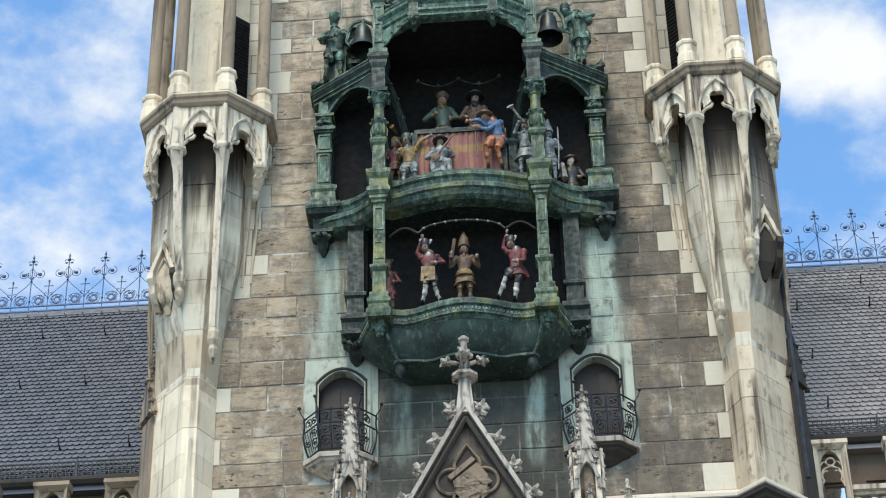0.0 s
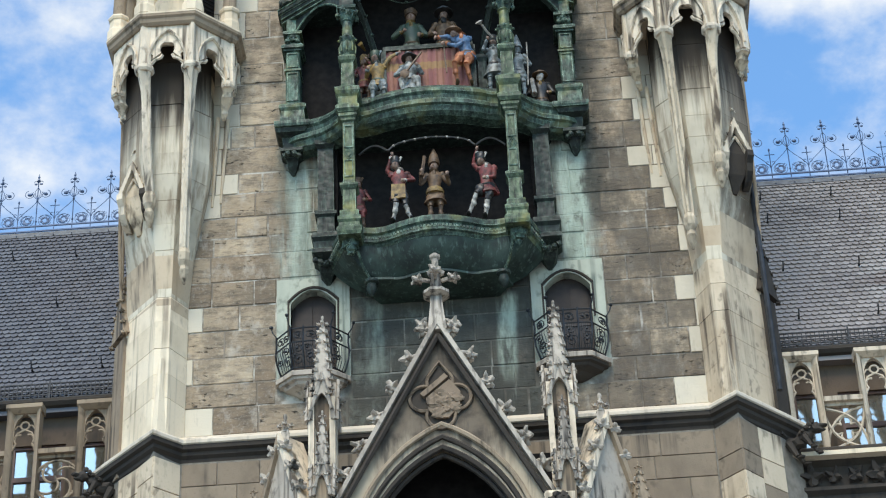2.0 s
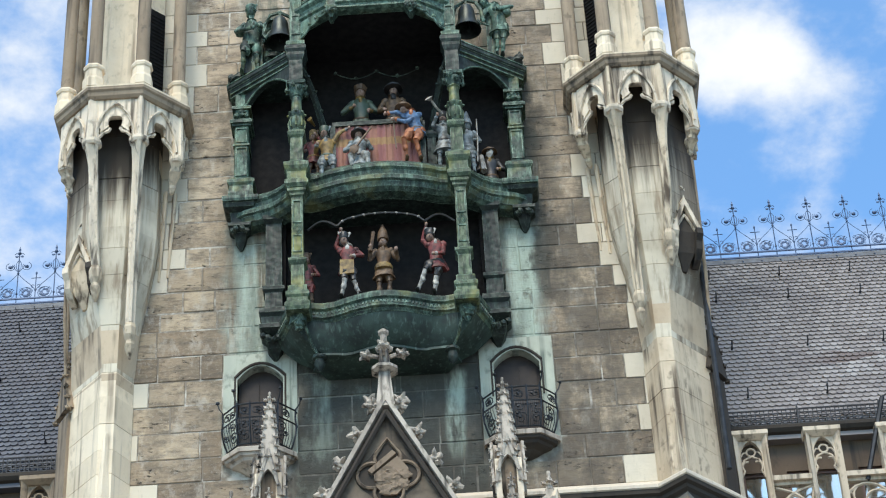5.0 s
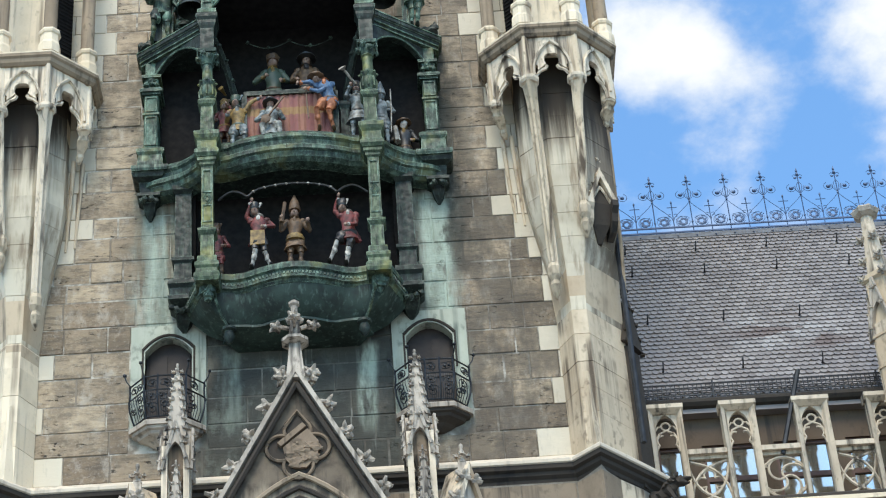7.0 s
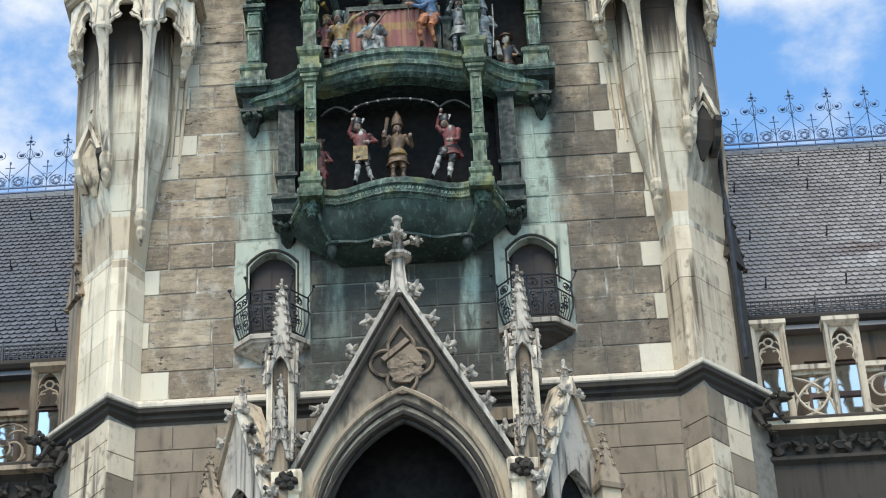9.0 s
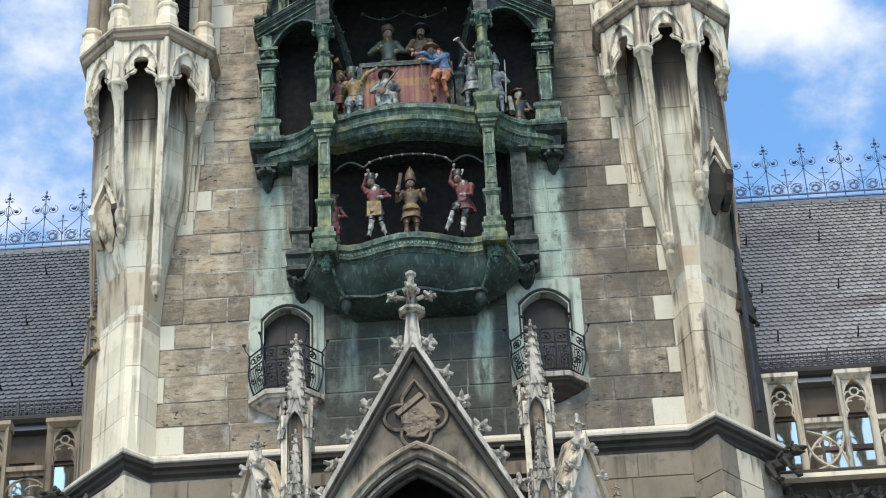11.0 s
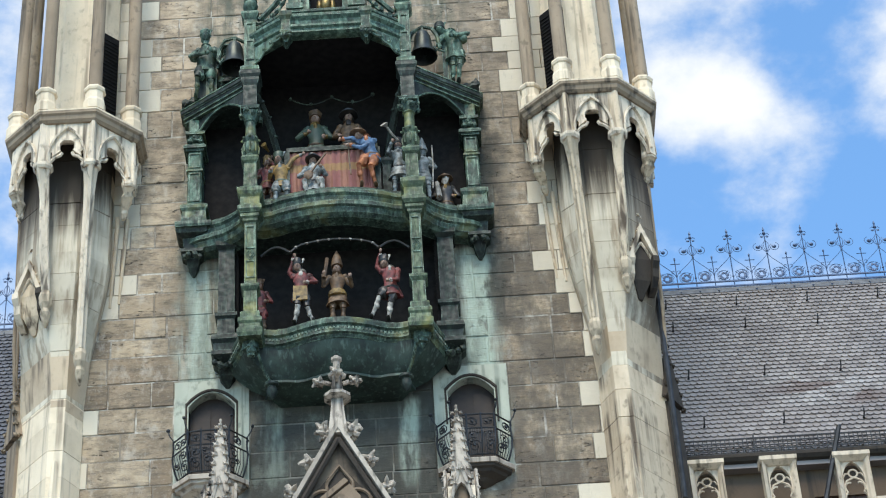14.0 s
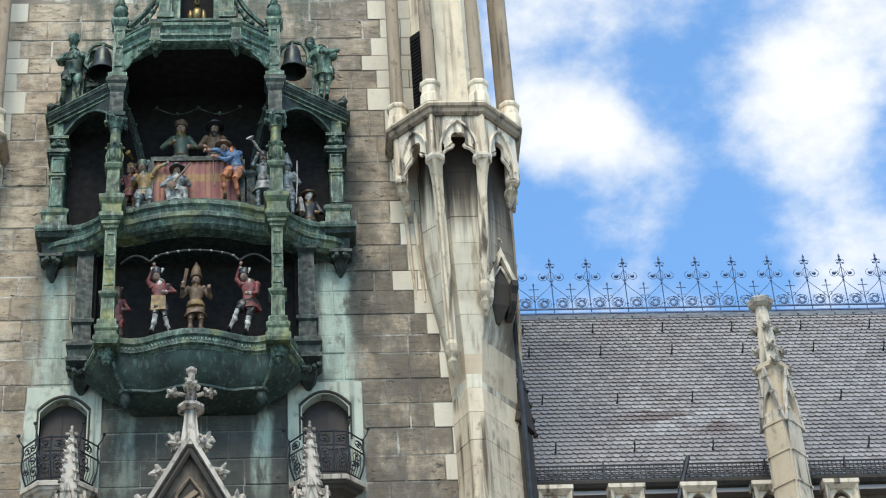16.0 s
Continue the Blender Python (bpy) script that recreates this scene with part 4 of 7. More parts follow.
    for k in range(-2, 3):
        a = -math.pi / 2 + k * math.pi / 4
        m = side @ pose(TCX, TCY, 0, 0, 0, math.degrees(a) + 90) @ Matrix.Translation((0, -1.44, 0))
        bm = B()
        arch_screen(bm, w, 9.3, 10.62, 0, 0.2, 0.97, 0.185, 9)
        for v in bm.verts:
            v.co = m @ v.co
        panel = part("arch_panel", bm, CARVED, th)
        bm = B()
        eye, v = 9.96, w - 0.165
        arc = pointed(v, 9.47, 0.96, 14)
        polar = sorted((math.atan2(z - eye, x) % math.tau if math.atan2(z - eye, x) > -2.2 else math.atan2(z - eye, x) % math.tau, math.hypot(x, z - eye)) for x, z in arc)
        turns = [p[0] if p[0] < 4.7 else p[0] - math.tau for p in polar]
        pairs = sorted(zip(turns, [p[1] for p in polar]))
        steps = [-0.75 + 4.64 * i / 22 for i in range(23)]
        reach = [float(np.interp(t, [p[0] for p in pairs], [p[1] for p in pairs])) for t in steps]
        reach = [max(0.2, r * (0.8 if t < -0.35 or t > 3.49 else 1.0)) for t, r in zip(steps, reach)]
        lobes = [0.165 + 0.025 * abs(math.sin(t * 2)) for t in steps]
        band(bm, [(q * math.cos(t), eye + q * math.sin(t)) for t, q in zip(steps, lobes)], [(q * math.cos(t), eye + q * math.sin(t)) for t, q in zip(steps, reach)], 0.03, 0.13, m)
        for sx in (-1, 1):
            tube(bm, [(sx * v, 0.09, 9.3), (sx * v * 0.93, 0.09, 9.5), (sx * v * 0.66, 0.09, 9.66), (sx * v * 0.36, 0.09, 9.72), (sx * v * 0.28, 0.09, 9.8)], 0.045, 5, 0, m)
        part("cusp_tracery", bm, CARVED, panel)
        bm = B()
        arc = pointed(w - 0.15, 9.46, 1.02, 9)
        tube(bm, [(x, -0.02, z) for x, z in arc], 0.035, 5, 0, m)
        part("hood_mould", bm, CARVED, panel)
    bm = B()
    prism(bm, octagon(2.5, TCX, TCY), 10.5, 11.0, side)
    sweep(bm, octagon(3.26, TCX, TCY)[::-1], [(0.55, 11.16), (0.05, 10.96), (0.0, 10.92), (0.0, 10.87), (0.55, 10.87)], 0, side, True)
    corn = part("cornice", bm, LIMESTONE, th)
    bm = B()
    sweep(bm, octagon(3.26, TCX, TCY)[::-1], [(0.5, 10.868), (0.006, 10.868), (0.012, 10.8), (0.06, 10.76), (0.08, 10.66), (0.14, 10.6), (0.5, 10.6)], 0, side, True)
    part("cornice_moulding", bm, DARK_STONE, corn, "sooty moulded edge")
    # the open turret above: round columns on octagonal bases before a slim core
    bm = B()
    prism(bm, octagon(1.75, TCX + 0.05, 0.15), 11.0, WALL_TOP, side)
    part("turret_core", bm, LIMESTONE, th)
    bm = B()
    m = side @ pose(TCX, 0.02, 0, 0, 0, -45)
    box(bm, -0.3, 0.3, -0.96, -0.7, 11.1, 14.3, m)
    # near-black block and louvres paint the darkness of an open slot
    part("slot", bm, VOID, th, "near-black block that stands in for the dark slot")
    bm = B()
    for k in range(26):
        box(bm, -0.29, 0.29, -0.985, -0.965, 11.2 + k * 0.115, 11.23 + k * 0.115, m)
    part("slot_louvre", bm, VOID, th)
    for x, y in [(TCX - 0.57, TCY - 1.37), (TCX + 0.57, TCY - 1.37), (TCX - 1.32, TCY - 0.55), (TCX + 1.37, TCY - 0.57), (TCX + 1.37, TCY + 0.57)]:
        bm = B()
        lathe(bm, [(0.165, 11.6), (0.16, 12.5), (0.155, WALL_TOP)], 14, side, 0, 0, x, y)
        col = part("column", bm, DARK_STONE, th, "grey-brown round shaft", True)
        bm = B()
        lathe(bm, [(0.27, 10.95), (0.27, 11.2), (0.23, 11.3), (0.22, 11.52), (0.25, 11.54), (0.27, 11.6), (0.25, 11.66), (0.19, 11.7)], 8, side, 0, 0.39, x, y)
        part("column_base", bm, LIMESTONE, col)
    # little gabled canopy on the outer shaft
    m = side @ pose(6.86, -0.62, 0.25, 0, 0, 18)
    bm = B()
    plate(bm, [(-0.24, 6.1), (0.24, 6.1), (0.0, 6.8)], -0.12, 0.25, m)
    loft(bm, [[(-0.24, -0.12, 6.1), (0.24, -0.12, 6.1), (0.24, 0.3, 6.1), (-0.24, 0.3, 6.1)], [(-0.2, 0.0, 5.6), (0.2, 0.0, 5.6), (0.2, 0.3, 5.6), (-0.2, 0.3, 5.6)],
              [(-0.05, 0.2, 5.2), (0.05, 0.2, 5.2), (0.05, 0.3, 5.2), (-0.05, 0.3, 5.2)]], m)
    # dark field paints the recess under the gable, near-black on the right turret
    gablet = part("gablet", bm, SHADE_SOOT if s > 0 else DARK_STREAKED, th, "small dark gable under a pale leaf finial")
    bm = B()
    for sx in (-1, 1):
        plate(bm, [(sx * 0.33, 6.16), (sx * 0.25, 6.1), (0.0, 6.78), (0.0, 7.02)], -0.26, 0.05, m)
        for t in (0.15, 0.45, 0.75):
            crocket(bm, (sx * 0.32 * (1 - t), -0.2, 6.2 + 0.82 * t), 0.055, m)
        tube(bm, [(sx * 0.25, -0.1, 6.1), (sx * 0.15, -0.14, 6.3), (0.0, -0.16, 6.55)], 0.03, 5, 0, m)
    part("gablet_coping", bm, CARVED, gablet)
    bm = B()
    square_lathe(bm, [(0.09, 6.9), (0.045, 7.2)], 0, -0.1, m)
    cross_flower(bm, 0, -0.1, 7.32, 0.095, m)
    part("gablet_finial", bm, CARVED, gablet)
    for sx in (-1, 1):
        bm = B()
        loft(bm, [[(sx * 0.29 + q * 0.075, y0, z) for q in (-1, 1)] + [(sx * 0.29 + q * 0.075, 0.3, z) for q in (1, -1)] for z, y0 in ((6.16, -0.26), (6.0, -0.27), (5.86, -0.16), (5.66, -0.12), (5.46, 0.05), (5.36, 0.25))], m)
        # each gablet's right-hand corbel is near-black, painted as its shade side
        part("gablet_corbel", bm, SHADE_SOOT if s * sx > 0 else CARVED, gablet)
    # side gable low on the outer face
    bm = B()
    m = side @ pose(7.24, 0.6, 0, 0, 0, 58)
    plate(bm, [(-0.38, 3.3), (0.38, 3.3), (0.0, 4.55)], -0.16, 0.3, m)
    box(bm, -0.28, 0.28, -0.1, 0.3, -0.4, 3.2, m)
    for t in (0.05, 0.3, 0.55, 0.8):
        for sx in (-1, 1):
            crocket(bm, (sx * 0.4 * (1 - t), -0.14, 3.2 + 1.35 * t), 0.08, m)
    cross_flower(bm, 0, -0.05, 4.8, 0.1, m)
    # right-hand gable is near-black: the outer face's shade put into its colour
    part("side_gable", bm, SHADE_SOOT if s > 0 else DARK_STONE, th)
    if s > 0:
        bm = B()
        tube(bm, [(7.22, 0.0, 0.5), (7.22, 0.0, 6.0)], 0.06, 8, 0, side)
        part("downpipe", bm, IRON, th, "dark metal downpipe")
    return th


mirrored(build_turret)

# ---- the copper chime bay ----
bay = thing("chime_bay", "two-storey bay of green weathered copper with columns and curved balconies", "bay", (0, 0, 3.0))
DOWN = Matrix.Translation((0, 0, -3.0))
FLOOR_LOW, FLOOR_UP = 4.78, 8.5


def both_ways(half):
    """A left half of a plan line, ending on the axis, carried on to the right."""
    return half + [(-x, y) for x, y in half[-2::-1]]


RIM_LOW = both_ways([(-2.5, -0.3), (-2.3, -0.75), (-2.1, -1.25), (-1.65, -1.22), (-1.35, -1.16), (-1.1, -1.2), (-0.85, -1.31), (-0.55, -1.43), (-0.25, -1.51), (0, -1.53)])
RIM_UP = both_ways([(-3.5, -0.3), (-3.2, -0.5), (-2.9, -0.58), (-2.6, -0.68), (-2.35, -0.84), (-2.12, -1.08), (-1.95, -1.3), (-1.62, -1.2), (-1.4, -1.24), (-1.2, -1.33), (-0.9, -1.42), (-0.57, -1.49), (-0.28, -1.53), (0, -1.54)])


def moulding(name, path, section, mat, label="", smooth=False):
    bm = B()
    sweep(bm, path, section, 0, DOWN)
    return part(name, bm, mat, bay, label, smooth)


moulding("lower_balcony_rim", RIM_LOW, [(-0.45, 4.74), (-0.1, 4.74), (-0.02, 4.70), (0.0, 4.64), (0.0, 4.54), (-0.05, 4.50), (-0.07, 4.44), (-0.02, 4.40), (0.0, 4.36), (0.0, 4.30), (-0.06, 4.27), (-0.1, 4.2), (-0.45, 4.16)], COPPER,
         "green copper rim with a beaded moulding")
bm = B()
for i in range(len(RIM_LOW) - 1):
    (x0, y0), (x1, y1) = RIM_LOW[i], RIM_LOW[i + 1]
    n = max(1, int(math.hypot(x1 - x0, y1 - y0) / 0.075))
    for k in range(n):
        f = (k + 0.5) / n
        box(bm, x0 + (x1 - x0) * f - 0.022, x0 + (x1 - x0) * f + 0.022, y0 + (y1 - y0) * f - 0.012, y0 + (y1 - y0) * f + 0.03, 4.37, 4.43, DOWN)
tagged(part("bead", bm, COPPER, bay), kind="stuff")
moulding("upper_balcony_rim", RIM_UP, [(-0.45, 8.42), (-0.12, 8.42), (-0.06, 8.32), (0.0, 8.28), (0.03, 8.24), (0.03, 8.16), (-0.03, 8.1), (-0.05, 8.0), (0.0, 7.94), (0.0, 7.84), (-0.06, 7.8), (-0.1, 7.68), (-0.2, 7.6), (-0.45, 7.56)], COPPER,
         "green copper rim worn bright along its edges")

# floors of both stages
for name, path, z0, z1 in (("lower_floor", RIM_LOW, 4.3, FLOOR_LOW), ("upper_floor", RIM_UP, 7.66, FLOOR_UP)):
    bm = B()
    prism(bm, [(x * 0.96, y * 0.86) for x, y in path] + [(path[-1][0] * 0.96, 0.0), (path[0][0] * 0.96, 0.0)], z0, min(z1, 7.8), DOWN)
    if name == "upper_floor":
        prism(bm, [(x * 0.96, y * 0.86) for x, y in path if abs(x) < 1.96] + [(1.85, 0.0), (-1.85, 0.0)], 7.8, z1, DOWN)
    part(name, bm, COPPER_DARK, bay)

# the bowl below
bm = B()
rings = []
for z, fx, fy in ((4.24, 0.97, 0.93), (4.0, 0.9, 0.88), (3.74, 0.78, 0.74), (3.6, 0.66, 0.62), (3.58, 0.66, 0.67), (3.52, 0.66, 0.67), (3.5, 0.6, 0.55), (3.47, 0.585, 0.46), (3.43, 0.56, 0.28), (3.40, 0.53, 0.0)):
    rings.append([(x * fx, min(0.03, (y + 0.0) * fy), z) for x, y in RIM_LOW])
loft(bm, rings, DOWN, 0, False, False)
part("bowl", bm, BOWL, bay, "dark streaked copper underside", True)
for s in (-1, 1):
    bm = B()
    tube(bm, [(s * 1.75, -1.35, 4.2), (s * 1.7, -1.25, 3.95), (s * 1.6, -1.0, 3.7), (s * 1.48, -0.85, 3.52)], 0.035, 5, 0, DOWN)
    part("rib", bm, COPPER, bay)
    bm = B()
    lathe(bm, [(0.02, 3.12), (0.09, 3.2), (0.13, 3.32), (0.1, 3.42), (0.16, 3.46), (0.16, 3.52), (0.06, 3.58)], 10, DOWN, 0, 0, s * 1.46, -0.78)
    part("pendant", bm, COPPER_DARK, bay, "", True)


def slim(bm, profile, x, y, m):
    square_lathe(bm, [(r * 0.84, z) for r, z in profile], x, y, m)


def column(s):
    """A lower square pier, and above it a baluster column on its pedestal."""
    cx, cy = s * 1.85, -1.5
    bm = B()
    slim(bm, [(0.3, 4.16), (0.33, 4.24), (0.33, 4.34), (0.27, 4.42), (0.27, 4.5), (0.31, 4.56), (0.31, 4.64), (0.25, 4.7), (0.25, 4.82), (0.22, 4.86)], cx, cy, DOWN)
    plinth = part("pier_plinth", bm, COPPER_GOLD, bay)
    bm = B()
    for zc, r in ((4.1, 0.2), (3.98, 0.15), (3.88, 0.09)):
        blob(bm, (cx, cy + 0.08, zc), r, 0, 0.5, 1, DOWN)
    part("leaf_boss", bm, COPPER, plinth)
    bm = B()
    slim(bm, [(0.175, 4.86), (0.17, 5.44), (0.2, 5.48), (0.24, 5.54), (0.24, 5.6), (0.17, 5.64), (0.155, 5.68), (0.148, 7.36), (0.2, 7.4), (0.2, 7.46), (0.25, 7.5), (0.25, 7.56), (0.22, 7.62)], cx, cy, DOWN)
    pier = part("pier", bm, COPPER_GOLD, bay, "square copper pier, yellow-green and pale")
    for x0, z0, z1 in ((0, 5.8, 6.28), (0, 6.62, 7.26)):
        bm = B()
        for a, b, c, d in ((-0.1, -0.08, z0, z1), (0.08, 0.1, z0, z1), (-0.09, 0.09, z0, z0 + 0.03), (-0.09, 0.09, z1 - 0.03, z1)):
            box(bm, cx + a, cx + b, cy - 0.148, cy - 0.115, c, d, DOWN)
        part("panel_frame", bm, COPPER_PALE, pier)
    bm = B()
    for t in (0.13, 0.07):
        ringp = [(cx + t * 0.75 * math.cos(k * math.pi / 2), cy - 0.135, 6.45 + t * 1.3 * math.sin(k * math.pi / 2)) for k in range(5)]
        tube(bm, ringp, 0.012, 4, 0, DOWN)
    part("lozenge", bm, COPPER_PALE, pier)
    bm = B()
    slim(bm, [(0.26, 7.6), (0.32, 7.68), (0.32, 7.76), (0.26, 7.84), (0.26, 8.04), (0.3, 8.1), (0.34, 8.18), (0.34, 8.28), (0.24, 8.36), (0.18, 8.42), (0.165, 9.1), (0.22, 9.16), (0.25, 9.24), (0.2, 9.32)], cx, cy, DOWN)
    part("pedestal", bm, COPPER_GOLD, bay)
    bm = B()
    lathe(bm, [(0.15, 9.3), (0.17, 9.36), (0.12, 9.4), (0.18, 9.52), (0.19, 9.64), (0.15, 9.76), (0.17, 9.8), (0.19, 9.84), (0.19, 9.9), (0.15, 9.94), (0.125, 10.0), (0.115, 10.38), (0.15, 10.42), (0.13, 10.46)], 16, DOWN, 0, 0, cx, cy)
    shaft = part("column_shaft", bm, COPPER_GOLD if s > 0 else COPPER, bay, "", True)
    bm = B()
    for k in range(8):
        a = k * math.pi / 4
        blob(bm, (cx + 0.2 * math.cos(a), cy + 0.2 * math.sin(a), 9.87), 0.035, 0, 0, 1, DOWN)
        tube(bm, [(cx + 0.18 * math.cos(a), cy + 0.18 * math.sin(a), 9.46), (cx + 0.195 * math.cos(a), cy + 0.195 * math.sin(a), 9.64), (cx + 0.16 * math.cos(a), cy + 0.16 * math.sin(a), 9.76)], 0.022, 4, 0, DOWN)
    part("knop", bm, COPPER_GOLD, shaft)
    bm = B()
    lathe(bm, [(0.13, 10.44), (0.18, 10.56), (0.2, 10.7)], 10, DOWN, 0, 0, cx, cy)
    for k in range(8):
        a = k * math.pi / 4 + 0.39
        blob(bm, (cx + 0.22 * math.cos(a), cy + 0.22 * math.sin(a), 10.68 if k % 2 else 10.58), 0.075, 0, 0.5, 1, DOWN)
    slim(bm, [(0.25, 10.72), (0.27, 10.8)], cx, cy, DOWN)
    part("capital", bm, COPPER, bay)
    bm = B()
    slim(bm, [(0.19, 10.8), (0.19, 11.48), (0.22, 11.54), (0.25, 11.62), (0.25, 11.7), (0.3, 11.78), (0.3, 11.86), (0.24, 11.96)], cx, cy, DOWN)
    part("entablature_block", bm, COPPER_DARK, bay)
    bm = B()
    slim(bm, [(0.26, 11.94), (0.26, 12.04), (0.2, 12.1), (0.16, 12.14), (0.16, 13.62), (0.2, 13.68), (0.25, 13.78), (0.25, 13.84), (0.19, 13.9)], cx, cy, DOWN)
    post = part("canopy_post", bm, COPPER_PALE, bay)
    bm = B()
    for a, b, c, d in ((-0.1, -0.075, 12.3, 13.5), (0.075, 0.1, 12.3, 13.5), (-0.075, 0.075, 12.3, 12.34), (-0.075, 0.075, 13.46, 13.5), (-0.075, 0.075, 12.9, 12.94)):
        box(bm, cx + a, cx + b, cy - 0.158, cy - 0.125, c, d, DOWN)
    part("panel_frame", bm, COPPER, post)
    bm = B()
    lathe(bm, [(0.12, 13.88), (0.08, 13.94), (0.17, 14.06), (0.19, 14.18), (0.14, 14.3), (0.17, 14.34), (0.06, 14.42), (0.1, 14.52), (0.07, 14.62), (0.0, 14.8)], 12, DOWN, 0, 0, cx, cy)
    part("acorn_finial", bm, COPPER_PALE, post, "", True)


mirrored(column)


def side_bay(s):
    """The outer pilaster with its foot and pendant, the arch to the column, and the slanting cornice."""
    bm = B()
    box(bm, min(s * 3.1, s * 3.43), max(s * 3.1, s * 3.43), -0.5, 0.05, 8.9, 11.5, DOWN, 0, 0.03)
    pil = part("pilaster", bm, COPPER_PALE if s < 0 else COPPER, bay)
    for z0, z1, g in ((10.5, 10.56, 0.05), (10.56, 10.64, 0.1), (10.64, 10.7, 0.06), (11.02, 11.1, 0.06), (9.9, 9.95, 0.03)):
        bm = B()
        box(bm, min(s * (3.1 - g), s * (3.43 + g)), max(s * (3.1 - g), s * (3.43 + g)), -0.5 - g, 0.05, z0, z1, DOWN)
        part("pilaster_band", bm, COPPER, pil)
    bm = B()
    loft(bm, [[(s * (3.26 + a * w), -0.5 - g if b < 0 else 0.04, z) for a, b in ((-1, -1), (1, -1), (1, 1), (-1, 1))] for z, w, g in
              ((8.14, 0.40, 0.16), (8.2, 0.42, 0.18), (8.28, 0.42, 0.18), (8.34, 0.30, 0.08), (8.66, 0.27, 0.06), (8.74, 0.32, 0.1), (8.82, 0.32, 0.1), (8.92, 0.22, 0.02))], DOWN)
    part("pilaster_foot", bm, COPPER, pil)
    bm = B()
    loft(bm, [[(s * (3.3 + a * w), -0.45 * d if b < 0 else 0.04, z) for a, b in ((-1, -1), (1, -1), (1, 1), (-1, 1))] for z, w, d in
              ((8.14, 0.38, 1.35), (8.04, 0.34, 1.25), (7.98, 0.22, 0.9), (7.72, 0.2, 0.8), (7.66, 0.26, 1.0), (7.58, 0.26, 1.0), (7.5, 0.15, 0.6), (7.3, 0.11, 0.4), (7.14, 0.03, 0.1))], DOWN)
    for k in range(4):
        blob(bm, (s * 3.3 + 0.16 * math.cos(k * 1.05), -0.35 - 0.1 * math.sin(k * 1.05), 7.48), 0.08, 0, 0.5, 1, DOWN)
    part("corbel_drop", bm, COPPER_DARK, bay)
    # arch spandrel between pilaster and column
    p0, p1 = Vector((s * 3.26, -0.36)), Vector((s * 1.95, -1.42))
    mid, way = (p0 + p1) / 2, (p1 - p0)
    half = way.length / 2
    m = DOWN @ pose(mid.x, mid.y, 0, 0, 0, math.degrees(math.atan2(way.y * s * -1, way.x * s * -1)))
    bm = B()
    arc = [(-0.74, 10.6)] + segment(0.74, 11.02, 0.4, 12) + [(0.74, 10.6)]
    out = [(-half, 10.6)] + [(x * half / 0.74, 11.5) for x, z in arc[1:-1]] + [(half, 10.6)]
    band(bm, arc, out, -0.06, 0.06, m)
    part("arch_spandrel", bm, COPPER_DARK, bay)
    bm = B()
    tube(bm, [(x, -0.08, z) for x, z in arc], 0.025, 5, 0, m)
    part("arch_mould", bm, COPPER_PALE, bay)
    bm = B()
    path = [(-3.62, 0.0), (-3.62, -0.4), (-1.95, -1.58)] if s < 0 else [(1.95, -1.58), (3.62, -0.4), (3.62, 0.0)]
    sweep(bm, path, [(-0.35, 11.92), (-0.04, 11.9), (0.02, 11.86), (0.02, 11.78), (-0.04, 11.72), (-0.06, 11.66), (-0.1, 11.62), (-0.1, 11.54), (-0.14, 11.5), (-0.35, 11.48)], 0, DOWN)
    cornice = part("slanting_cornice", bm, COPPER_DARK, bay)
    for z0, d in ((11.88, 0.012), (11.74, -0.03), (11.63, -0.07), (11.51, -0.09)):
        bm = B()
        sweep(bm, path, [(d - 0.1, z0 + 0.045), (d + 0.012, z0 + 0.04), (d + 0.02, z0), (d - 0.1, z0)], 0, DOWN)
        part("fillet", bm, COPPER_PALE, cornice)
    bm = B()
    prism(bm, [(s * 3.55, 0.1), (s * 3.55, -0.3), (s * 1.9, -1.45), (s * 1.7, -1.2), (s * 1.7, 0.1)], 11.6, 11.9, DOWN)
    part("bay_roof", bm, COPPER_DARK, bay)
    bm = B()
    for k in range(26):
        x = s * (2.2 + k * 0.052)
        y = -1.45 + (k * 0.052 + 0.25) * 0.68
        tube(bm, [(x, y, 11.9), (x + 0.01, y, 12.02 + 0.03 * (k % 2))], 0.008, 3, 0, DOWN)
    part("bird_spike", bm, IRON, bay)
    bm = B()
    box(bm, min(s * 1.72, s * 1.86), max(s * 1.72, s * 1.86), -1.45, 0.1, 11.9, 13.0, DOWN)
    part("canopy_cheek", bm, COPPER_DARK, bay)
    # inner post and the rib that springs from it to the column
    bm = B()
    square_lathe(bm, [(0.12, 8.5), (0.1, 8.7), (0.1, 10.1), (0.15, 10.2), (0.15, 10.3)], s * 1.25, 0.0, DOWN)
    part("inner_post", bm, COPPER_DARK, bay)
    bm = B()
    pts = [(s * (1.25 + 0.5 * f), -1.35 * f, 10.3 + 1.15 * math.sin(f * math.pi / 2)) for f in [i / 8 for i in range(9)]]
    tube(bm, pts, 0.09, 6, 0, DOWN)
    for f in (0.35, 0.6, 0.85):
        blob(bm, (s * (1.25 + 0.5 * f) - s * 0.08, -1.35 * f, 10.25 + 1.15 * math.sin(f * math.pi / 2)), 0.06, 0, 0.4, 1, DOWN)
    part("vault_rib", bm, COPPER_DARK, bay)
    # half-pier against the wall, beside the lower stage
    bm = B()
    cx = s * 2.5
